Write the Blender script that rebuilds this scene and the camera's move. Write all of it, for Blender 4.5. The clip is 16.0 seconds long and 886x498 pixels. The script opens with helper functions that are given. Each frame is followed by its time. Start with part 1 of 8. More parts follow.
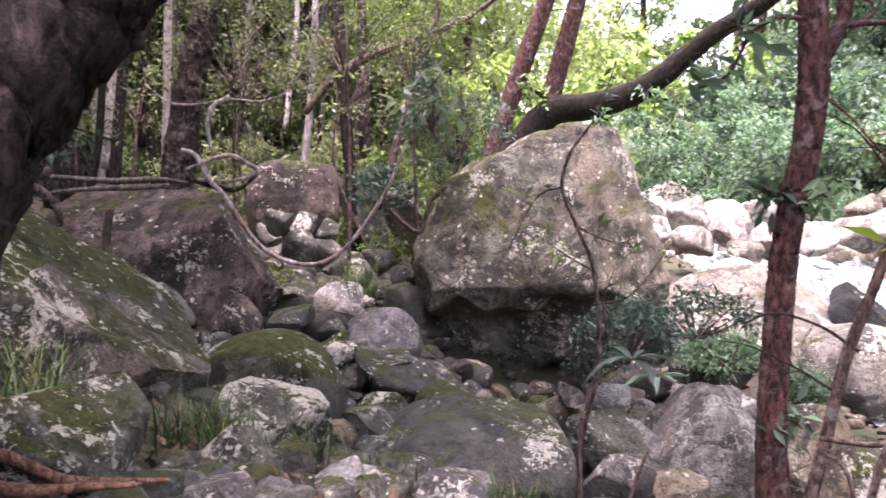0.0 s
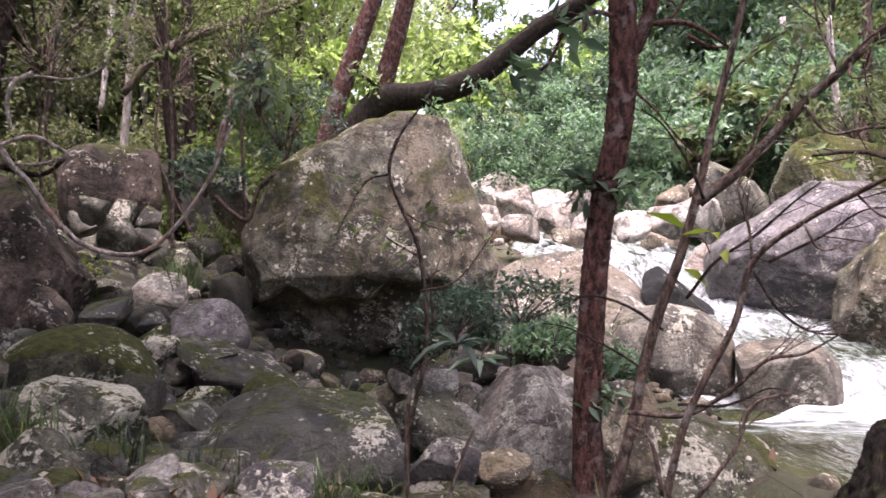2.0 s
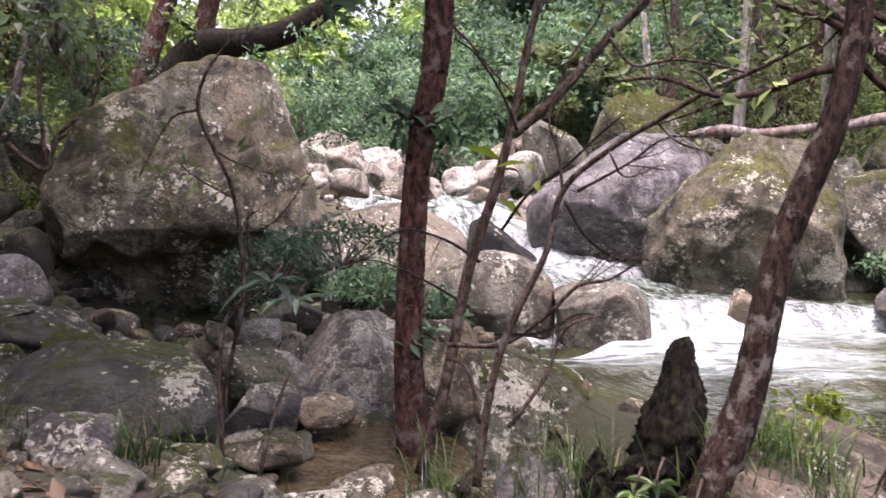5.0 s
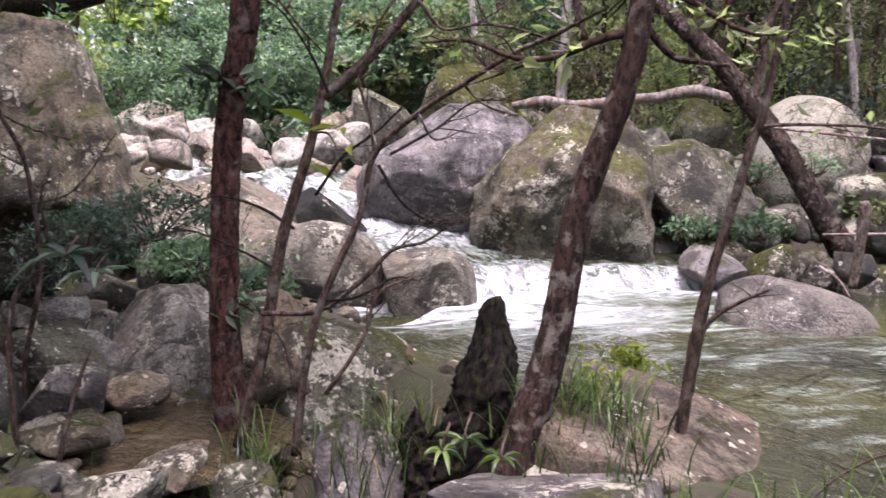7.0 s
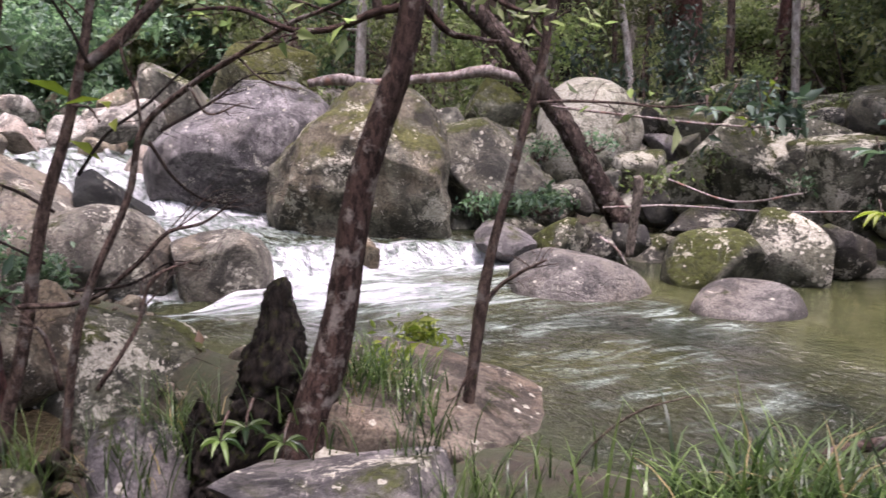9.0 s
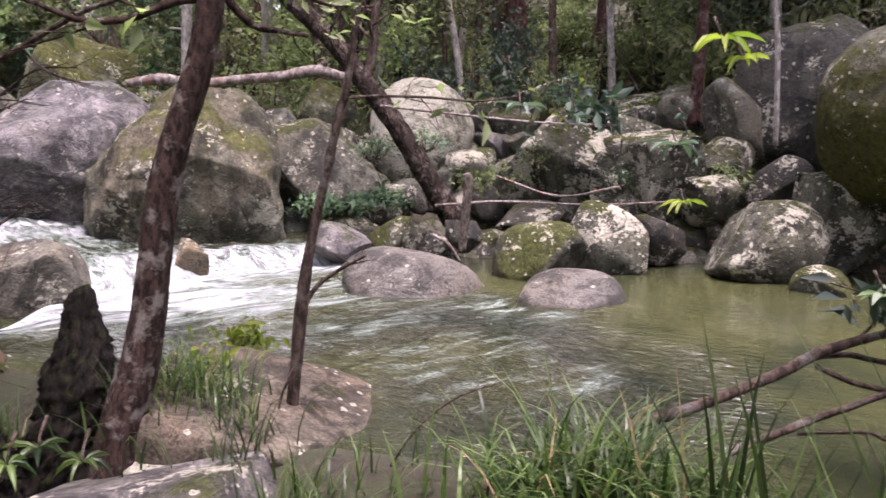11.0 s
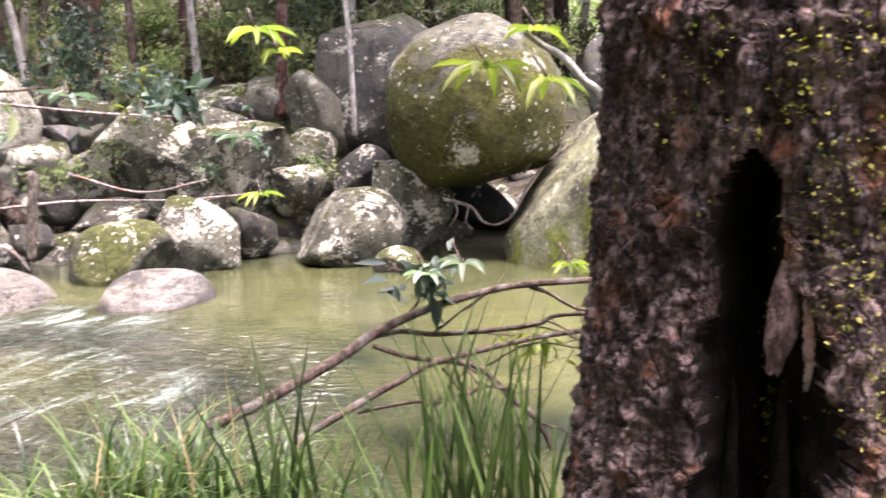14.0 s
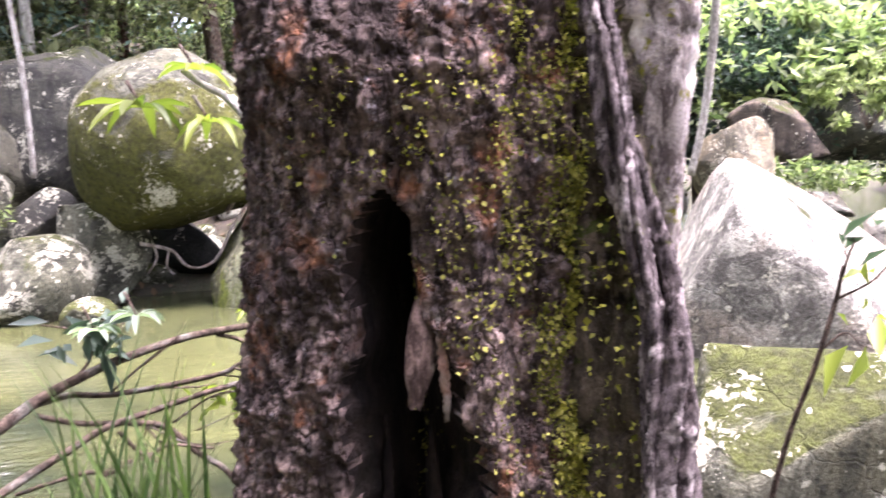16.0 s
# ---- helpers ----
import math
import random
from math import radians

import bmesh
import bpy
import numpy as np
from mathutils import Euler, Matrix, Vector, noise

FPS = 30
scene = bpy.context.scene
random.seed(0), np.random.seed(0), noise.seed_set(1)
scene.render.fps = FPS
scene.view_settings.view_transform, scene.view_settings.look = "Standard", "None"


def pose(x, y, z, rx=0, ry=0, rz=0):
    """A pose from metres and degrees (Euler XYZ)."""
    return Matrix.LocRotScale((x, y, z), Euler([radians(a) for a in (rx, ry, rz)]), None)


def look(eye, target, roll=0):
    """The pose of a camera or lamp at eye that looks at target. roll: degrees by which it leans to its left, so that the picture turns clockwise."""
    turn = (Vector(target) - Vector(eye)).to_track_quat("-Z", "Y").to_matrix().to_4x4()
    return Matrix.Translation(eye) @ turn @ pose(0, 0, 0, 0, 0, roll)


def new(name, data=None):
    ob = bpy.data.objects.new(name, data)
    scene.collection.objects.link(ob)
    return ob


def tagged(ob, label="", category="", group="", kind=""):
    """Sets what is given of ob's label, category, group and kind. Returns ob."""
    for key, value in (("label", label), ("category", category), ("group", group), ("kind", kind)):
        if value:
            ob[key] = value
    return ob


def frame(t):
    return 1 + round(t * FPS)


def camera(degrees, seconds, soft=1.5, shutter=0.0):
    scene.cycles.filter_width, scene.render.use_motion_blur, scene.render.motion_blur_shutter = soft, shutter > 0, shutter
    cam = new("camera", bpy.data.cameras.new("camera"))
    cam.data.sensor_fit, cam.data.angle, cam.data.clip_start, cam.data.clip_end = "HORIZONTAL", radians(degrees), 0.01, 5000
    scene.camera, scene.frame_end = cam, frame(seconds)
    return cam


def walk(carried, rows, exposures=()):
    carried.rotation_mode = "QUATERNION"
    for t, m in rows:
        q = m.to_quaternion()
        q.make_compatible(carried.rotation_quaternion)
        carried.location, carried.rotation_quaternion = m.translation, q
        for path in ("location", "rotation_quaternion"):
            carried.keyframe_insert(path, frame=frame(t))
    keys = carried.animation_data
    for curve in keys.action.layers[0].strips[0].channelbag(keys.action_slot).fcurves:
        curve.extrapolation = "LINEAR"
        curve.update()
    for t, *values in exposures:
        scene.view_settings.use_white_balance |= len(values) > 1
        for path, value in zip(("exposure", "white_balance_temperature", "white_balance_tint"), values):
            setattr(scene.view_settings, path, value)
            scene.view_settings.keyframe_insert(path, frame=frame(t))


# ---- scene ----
EXPOSURES = [(0, 3.05, 6250, 44), (0.5, 2.88, 6300, 42), (3, 2.32, 6400, 37), (6, 2.15, 6300, 36), (9, 1.92, 6250, 35), (11.5, 2.12, 6350, 37), (13, 2.66, 6350, 35), (14, 3.17, 6450, 34), (15, 3.6, 6400, 33), (16, 3.55, 6150, 32)]
cam = camera(57.06, 16.0, soft=1.5, shutter=0.5)
WALK = [
    (0, 0.000, -0.000, 1.600, 0.00, -2.50, 0.00),
    (0.5, 0.019, -0.009, 1.592, -3.36, -2.53, 0.18),
    (1, 0.036, 0.005, 1.588, -6.80, -2.89, -0.19),
    (1.5, 0.054, 0.023, 1.587, -9.29, -3.03, -0.25),
    (2, 0.074, 0.039, 1.581, -11.38, -3.21, -0.15),
    (2.5, 0.094, 0.055, 1.568, -13.41, -3.36, -0.20),
    (3, 0.114, 0.069, 1.557, -15.39, -3.80, -0.27),
    (5.5, 0.243, 0.117, 1.374, -25.28, -6.10, -0.04),
    (6, 0.280, 0.107, 1.361, -28.04, -6.53, -0.01),
    (6.5, 0.314, 0.094, 1.356, -30.75, -6.96, 0.03),
    (7, 0.348, 0.077, 1.349, -34.03, -7.36, -0.05),
    (7.5, 0.368, 0.074, 1.345, -36.61, -7.52, -0.06),
    (8, 0.400, 0.069, 1.341, -39.93, -7.96, -0.15),
    (8.5, 0.441, 0.061, 1.333, -43.84, -8.54, -0.13),
    (9, 0.487, 0.049, 1.326, -47.41, -8.70, -0.13),
    (11.5, 0.618, -0.086, 1.279, -61.30, -8.65, 0.32),
    (12, 0.648, -0.116, 1.274, -65.13, -8.95, 0.00),
    (12.5, 0.669, -0.138, 1.271, -69.57, -9.47, 0.06),
    (13, 0.685, -0.171, 1.276, -74.54, -10.02, -0.18),
    (13.5, 0.720, -0.212, 1.298, -80.06, -9.75, 0.18),
    (14, 0.760, -0.261, 1.297, -84.88, -9.46, 0.69),
    (14.5, 0.785, -0.317, 1.300, -89.54, -8.92, 1.30),
    (15, 0.791, -0.375, 1.303, -94.66, -8.09, 1.46),
    (15.5, 0.796, -0.412, 1.306, -99.55, -7.70, 1.16),
    (16, 0.803, -0.450, 1.308, -104.13, -7.29, 1.26),
]
walk(cam, [(t, pose(x, y, z, 0, 0, yaw) @ pose(0, 0, 0, 90 + pitch) @ pose(0, 0, 0, 0, 0, -lean)) for t, x, y, z, yaw, pitch, lean in WALK], EXPOSURES)

# ---------------------------------------------------------------- light
world = bpy.data.worlds.new("sky")
scene.world = world
world.use_nodes = True
wn, wl = world.node_tree.nodes, world.node_tree.links
sky = wn.new("ShaderNodeTexSky")
sky.sky_type = "NISHITA"
sky.sun_disc = False
sky.sun_elevation = radians(79)
sky.sun_rotation = radians(192)
sky.dust_density = 4.0
sky.air_density = 1.0
soft_sky = wn.new("ShaderNodeHueSaturation")
soft_sky.inputs["Saturation"].default_value = 0.6
wl.new(sky.outputs["Color"], soft_sky.inputs["Color"])
wl.new(soft_sky.outputs["Color"], wn["Background"].inputs["Color"])
wn["Background"].inputs["Strength"].default_value = 0.125
sun = new("sun", bpy.data.lights.new("sun", "SUN"))
sun.data.energy, sun.data.angle, sun.data.color = 2.5, radians(30), (1.0, 0.96, 0.91)
sun.matrix_world = look((-1.5, -7.0, 37), (0, 0, 0))

# ---------------------------------------------------------------- materials


def shader(name):
    m = bpy.data.materials.new(name)
    m.use_nodes = True
    n, l = m.node_tree.nodes, m.node_tree.links
    return m, n, l, n["Principled BSDF"]


def noise_tex(n, l, vec, scale, detail=5.0, rough=0.6, distort=0.0):
    t = n.new("ShaderNodeTexNoise")
    t.inputs["Scale"].default_value, t.inputs["Detail"].default_value = scale, detail
    t.inputs["Roughness"].default_value, t.inputs["Distortion"].default_value = rough, distort
    if vec is not None:
        l.new(vec, t.inputs["Vector"])
    return t.outputs["Fac"]


def ramp(n, l, fac, *stops):
    r = n.new("ShaderNodeValToRGB")
    e = r.color_ramp.elements
    while len(e) < len(stops):
        e.new(0.5)
    for k, (p, c) in zip(e, stops):
        k.position = p
        k.color = (*c, 1) if isinstance(c, tuple) else (c, c, c, 1)
    l.new(fac, r.inputs["Fac"])
    return r.outputs["Color"]


def math_node(n, l, op, a, b):
    m = n.new("ShaderNodeMath")
    m.operation = op
    m.use_clamp = op == "SUBTRACT"
    for s, v in zip(m.inputs, (a, b)):
        if isinstance(v, (int, float)):
            s.default_value = v
        else:
            l.new(v, s)
    return m.outputs[0]


def mix_col(n, l, fac, a, b, blend="MIX"):
    m = n.new("ShaderNodeMix")
    m.data_type, m.blend_type = "RGBA", blend
    for s, v in ((m.inputs[0], fac), (m.inputs[6], a), (m.inputs[7], b)):
        if isinstance(v, (int, float)):
            s.default_value = v
        elif isinstance(v, tuple):
            s.default_value = (*v, 1)
        else:
            l.new(v, s)
    return m.outputs[2]


def bump(n, l, bsdf, height, strength, dist):
    b = n.new("ShaderNodeBump")
    b.inputs["Strength"].default_value, b.inputs["Distance"].default_value = strength, dist
    l.new(height, b.inputs["Height"])
    l.new(b.outputs["Normal"], bsdf.inputs["Normal"])


def place_vec(n, l, shift=True):
    """Object coordinates, shifted at random from thing to thing."""
    c = n.new("ShaderNodeTexCoord").outputs["Object"]
    if not shift:
        return c
    info = n.new("ShaderNodeObjectInfo")
    v = n.new("ShaderNodeVectorMath")
    v.operation = "ADD"
    k = n.new("ShaderNodeMath")
    k.operation = "MULTIPLY"
    k.inputs[1].default_value = 37.0
    l.new(info.outputs["Random"], k.inputs[0])
    l.new(c, v.inputs[0])
    l.new(k.outputs[0], v.inputs[1])
    return v.outputs[0]


def rock_material(name, dark, pale, stain, moss=0.3, lichen=0.3, wet=0.0, mosscol=(0.045, 0.052, 0.010), crust=24.0, up=0.35):
    """Granite with soft staining, moss felts, lobed lichen crusts and scattered lichen dots."""
    m, n, l, b = shader(name)
    dark, pale, stain = ((r * 0.93, g, b_ * 0.84) for r, g, b_ in (dark, pale, stain))
    v = place_vec(n, l)
    big = noise_tex(n, l, v, 1.1, 6, 0.62, 0.6)
    mid = noise_tex(n, l, v, 4.2, 8, 0.68, 0.3)
    fine = noise_tex(n, l, v, 46, 5, 0.75)
    col = mix_col(n, l, ramp(n, l, mid, (0.36, 0.0), (0.64, 1.0)), tuple(c * 0.75 for c in dark), pale)
    col = mix_col(n, l, ramp(n, l, big, (0.46, 0.0), (0.56, 0.85)), col, stain)
    patchy = noise_tex(n, l, v, 2.4, 8, 0.72, 0.9)
    col = mix_col(n, l, ramp(n, l, patchy, (0.50, 0.0), (0.57, 0.85)), col, tuple(c * 0.36 for c in dark))
    col = mix_col(n, l, 0.6, col, ramp(n, l, fine, (0.36, 0.12), (0.5, 0.5), (0.64, 0.9)), "OVERLAY")
    blot = noise_tex(n, l, v, 11, 6, 0.72, 0.6)
    col = mix_col(n, l, ramp(n, l, blot, (0.55, 0.0), (0.63, 0.8)), col, tuple(c * 0.30 for c in dark))
    drip = n.new("ShaderNodeMapping")
    drip.inputs["Scale"].default_value = (2.6, 2.6, 0.35)
    l.new(v, drip.inputs["Vector"])
    col = mix_col(n, l, ramp(n, l, noise_tex(n, l, drip.outputs[0], 2.0, 5, 0.65, 0.3), (0.52, 0.0), (0.64, 0.6)), col, tuple(c * 0.45 for c in dark))
    cracks = n.new("ShaderNodeTexVoronoi")
    cracks.feature = "DISTANCE_TO_EDGE"
    cracks.inputs["Scale"].default_value = 1.5
    warp = n.new("ShaderNodeVectorMath")
    warp.operation = "ADD"
    nt = n.new("ShaderNodeTexNoise")
    nt.inputs["Scale"].default_value, nt.inputs["Detail"].default_value = 2.2, 6
    l.new(v, nt.inputs["Vector"])
    l.new(v, warp.inputs[0])
    l.new(nt.outputs["Color"], warp.inputs[1])
    l.new(warp.outputs[0], cracks.inputs["Vector"])
    crack = ramp(n, l, cracks.outputs["Distance"], (0.0, 0.0), (0.016, 1.0))
    col = mix_col(n, l, math_node(n, l, "MULTIPLY", math_node(n, l, "SUBTRACT", 1.0, crack), 0.4), col, (0.03, 0.026, 0.02))
    # moss felts, thickest on what faces up
    geo = n.new("ShaderNodeNewGeometry")
    sep = n.new("ShaderNodeSeparateXYZ")
    l.new(geo.outputs["Normal"], sep.inputs[0])
    mm = math_node(n, l, "ADD", math_node(n, l, "MULTIPLY", sep.outputs["Z"], up), math_node(n, l, "ADD", math_node(n, l, "MULTIPLY", noise_tex(n, l, v, 1.6, 9, 0.74, 0.5), 1.5), -0.25))
    mm = ramp(n, l, mm, (0.98 - 0.5 * moss, 0.0), (1.10 - 0.5 * moss, 1.0))
    mcol = ramp(n, l, noise_tex(n, l, v, 17, 6, 0.72), (0.34, tuple(c * 0.35 for c in mosscol)), (0.52, mosscol), (0.70, tuple(c * 1.7 for c in mosscol)))
    col = mix_col(n, l, math_node(n, l, "MULTIPLY", mm, 0.92), col, mcol)
    # lichen crusts with lobed edges, and dots
    spots = noise_tex(n, l, v, crust * 0.85, 9, 0.76, 0.8)
    patch = noise_tex(n, l, v, 2.4, 4, 0.6)
    lm = math_node(n, l, "ADD", spots, math_node(n, l, "MULTIPLY", math_node(n, l, "SUBTRACT", patch, 0.30), 1.1))
    lm = math_node(n, l, "ADD", lm, math_node(n, l, "MULTIPLY", math_node(n, l, "SUBTRACT", fine, 0.5), 0.45))
    lm = ramp(n, l, lm, (0.950 - 0.17 * lichen, 0.0), (0.985 - 0.17 * lichen, 1.0))
    discs = n.new("ShaderNodeTexVoronoi")
    discs.inputs["Scale"].default_value = 17.0
    wob = n.new("ShaderNodeVectorMath")
    wob.operation = "MULTIPLY_ADD"
    wn_ = n.new("ShaderNodeTexNoise")
    wn_.inputs["Scale"].default_value, wn_.inputs["Detail"].default_value = 34, 4
    l.new(v, wn_.inputs["Vector"])
    l.new(wn_.outputs["Color"], wob.inputs[0])
    wob.inputs[1].default_value = (0.05, 0.05, 0.05)
    l.new(v, wob.inputs[2])
    l.new(wob.outputs[0], discs.inputs["Vector"])
    tone = n.new("ShaderNodeSeparateXYZ")
    l.new(discs.outputs["Color"], tone.inputs[0])
    size = ramp(n, l, tone.outputs["X"], (0.94 - 0.22 * lichen, 0.0), (1.0, 0.40))
    dots = math_node(n, l, "GREATER_THAN", size, discs.outputs["Distance"])
    lm = math_node(n, l, "MAXIMUM", lm, dots)
    lcol = ramp(n, l, fine, (0.36, (0.26, 0.25, 0.185)), (0.62, (0.60, 0.575, 0.465)))
    col = mix_col(n, l, math_node(n, l, "MULTIPLY", lm, 0.88), col, lcol)
    l.new(col, b.inputs["Base Color"])
    r = n.new("ShaderNodeMapRange")
    r.inputs["To Min"].default_value, r.inputs["To Max"].default_value = 0.60 - 0.35 * wet, 0.95 - 0.35 * wet
    l.new(mid, r.inputs["Value"])
    l.new(math_node(n, l, "MAXIMUM", r.outputs[0], math_node(n, l, "MULTIPLY", mm, 0.95)), b.inputs["Roughness"])
    b.inputs["Specular IOR Level"].default_value = 0.25 + 0.3 * wet
    h = math_node(n, l, "ADD", math_node(n, l, "MULTIPLY", fine, 0.28), math_node(n, l, "MULTIPLY", mid, 0.6))
    h = math_node(n, l, "ADD", h, math_node(n, l, "MULTIPLY", mm, 0.2))
    h = math_node(n, l, "ADD", h, math_node(n, l, "MULTIPLY", crack, 0.12))
    bump(n, l, b, h, 1.0, 0.085)
    return m


ROCK = {
    "grey": rock_material("grey granite", (0.075, 0.068, 0.062), (0.25, 0.23, 0.215), (0.13, 0.112, 0.092), 0.46, 0.5, 0.4),
    "purple": rock_material("violet-grey granite", (0.105, 0.090, 0.106), (0.27, 0.235, 0.268), (0.17, 0.145, 0.152), 0.28, 0.25, 0.45),
    # high albedo also carries the bright open sky over the upstream rocks
    "pale": rock_material("pale granite", (0.22, 0.19, 0.19), (0.56, 0.50, 0.51), (0.36, 0.28, 0.27), 0.06, 0.2),
    "bleached": rock_material("sun-bleached granite", (0.19, 0.165, 0.17), (0.42, 0.38, 0.385), (0.27, 0.21, 0.20), 0.1, 0.25),
    "tan": rock_material("tan granite", (0.11, 0.088, 0.07), (0.29, 0.24, 0.20), (0.175, 0.125, 0.09), 0.2, 0.4, 0.2),
    "red": rock_material("iron-stained granite", (0.034, 0.025, 0.023), (0.185, 0.132, 0.122), (0.070, 0.050, 0.045), 0.40, 0.22),
    "slab": rock_material("mossed pale-streaked granite", (0.060, 0.052, 0.048), (0.24, 0.20, 0.19), (0.15, 0.115, 0.10), 0.84, 0.66, 0.0, (0.036, 0.042, 0.008), 16.0, 0.28),
    "moss": rock_material("mossy granite", (0.06, 0.058, 0.046), (0.20, 0.185, 0.16), (0.11, 0.10, 0.075), 0.86, 0.55),
    "yellow": rock_material("yellow-mossed granite", (0.104, 0.096, 0.072), (0.264, 0.248, 0.208), (0.176, 0.16, 0.096), 0.80, 0.4, 0.0, (0.075, 0.08, 0.018)),
    "lichen": rock_material("lichened granite", (0.062, 0.057, 0.048), (0.20, 0.185, 0.165), (0.105, 0.098, 0.078), 0.52, 1.0, crust=15.0),
    "great": rock_material("weathered grey-brown granite", (0.072, 0.063, 0.052), (0.25, 0.225, 0.195), (0.15, 0.115, 0.09), 0.58, 0.5, 0.2, (0.070, 0.072, 0.020)),
    "ball": rock_material("moss-felted granite", (0.07, 0.064, 0.056), (0.18, 0.168, 0.15), (0.10, 0.092, 0.07), 1.40, 0.36, 0.0, (0.060, 0.062, 0.010), 30.0, -0.34),
    "cream": rock_material("cream-lichened granite", (0.17, 0.155, 0.135), (0.40, 0.37, 0.325), (0.29, 0.26, 0.22), 0.25, 1.5, 0.0, (0.10, 0.10, 0.025), 13.0),
    "blush": rock_material("pinkish-brown granite", (0.095, 0.074, 0.066), (0.225, 0.178, 0.158), (0.165, 0.118, 0.098), 0.10, 0.22),
    "dun": rock_material("dun grey-brown granite", (0.105, 0.090, 0.082), (0.24, 0.21, 0.195), (0.165, 0.128, 0.108), 0.22, 0.42, 0.2),
    "sleek": rock_material("sleek damp grey-violet granite", (0.085, 0.072, 0.074), (0.185, 0.16, 0.165), (0.14, 0.115, 0.11), 0.12, 0.0, 0.4),
    "algae": rock_material("algae-green granite", (0.12, 0.11, 0.08), (0.30, 0.29, 0.22), (0.20, 0.19, 0.10), 1.1, 0.16, 0.0, (0.12, 0.145, 0.018), 22.0, -0.12),
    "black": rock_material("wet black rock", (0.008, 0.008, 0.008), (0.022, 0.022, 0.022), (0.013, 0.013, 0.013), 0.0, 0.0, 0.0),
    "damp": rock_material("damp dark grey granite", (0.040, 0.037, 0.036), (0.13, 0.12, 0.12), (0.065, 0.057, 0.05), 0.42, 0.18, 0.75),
    # damp tone, lowered further to carry shade in gaps between boulders
    "dark": rock_material("dark damp shaded rock", (0.026, 0.023, 0.021), (0.095, 0.085, 0.078), (0.05, 0.041, 0.033), 0.42, 0.4, 0.4),
}


def bark_material(name, dark, pale, patch, moss=0.2, mosscol=(0.12, 0.13, 0.03), scale=1.0, plates=0.0):
    m, n, l, b = shader(name)
    v = place_vec(n, l)
    st = n.new("ShaderNodeMapping")
    st.inputs["Scale"].default_value = (1, 1, 0.4)
    l.new(v, st.inputs["Vector"])
    a = noise_tex(n, l, st.outputs[0], 16 * scale, 8, 0.7, 0.4)
    c = noise_tex(n, l, v, 4 * scale, 5, 0.65)
    f = noise_tex(n, l, v, 60 * scale, 4, 0.7)
    col = mix_col(n, l, ramp(n, l, a, (0.42, 0.0), (0.60, 1.0)), dark, pale)
    col = mix_col(n, l, ramp(n, l, c, (0.54, 0.0), (0.64, 0.9)), col, patch)
    col = mix_col(n, l, 0.6, col, ramp(n, l, f, (0.3, 0.2), (0.7, 0.8)), "OVERLAY")
    mm = ramp(n, l, noise_tex(n, l, v, 6.5 * scale, 7, 0.75), (0.72 - 0.25 * moss, 0.0), (0.77 - 0.25 * moss, 1.0))
    col = mix_col(n, l, mm, col, mosscol)
    h = math_node(n, l, "ADD", math_node(n, l, "MULTIPLY", a, 0.7), math_node(n, l, "MULTIPLY", f, 0.4))
    if plates:
        col = mix_col(n, l, ramp(n, l, noise_tex(n, l, v, 4.2, 7, 0.7, 0.5), (0.46, 0.0), (0.54, 0.8)), col, tuple(x * 0.9 for x in dark))
        col = mix_col(n, l, ramp(n, l, noise_tex(n, l, v, 9.0, 6, 0.75, 0.3), (0.56, 0.0), (0.62, 0.75)), col, (0.20, 0.155, 0.15))
        vo = n.new("ShaderNodeTexVoronoi")
        vo.feature = "DISTANCE_TO_EDGE"
        vo.inputs["Scale"].default_value = plates
        wv = n.new("ShaderNodeVectorMath")
        wv.operation = "MULTIPLY_ADD"
        nt = n.new("ShaderNodeTexNoise")
        nt.inputs["Scale"].default_value, nt.inputs["Detail"].default_value = 20, 4
        l.new(st.outputs[0], nt.inputs["Vector"])
        l.new(nt.outputs["Color"], wv.inputs[0])
        wv.inputs[1].default_value = (0.09, 0.09, 0.09)
        l.new(st.outputs[0], wv.inputs[2])
        l.new(wv.outputs[0], vo.inputs["Vector"])
        edge = ramp(n, l, vo.outputs["Distance"], (0.0, 0.0), (0.16, 1.0))
        col = mix_col(n, l, math_node(n, l, "MULTIPLY", math_node(n, l, "SUBTRACT", 1.0, edge), 0.4), col, tuple(x * 0.6 for x in dark))
        h = math_node(n, l, "ADD", h, math_node(n, l, "MULTIPLY", edge, 0.8))
    l.new(col, b.inputs["Base Color"])
    b.inputs["Roughness"].default_value = 0.9
    b.inputs["Specular IOR Level"].default_value = 0.12
    bump(n, l, b, h, 1.0, 0.045 / scale)
    return m


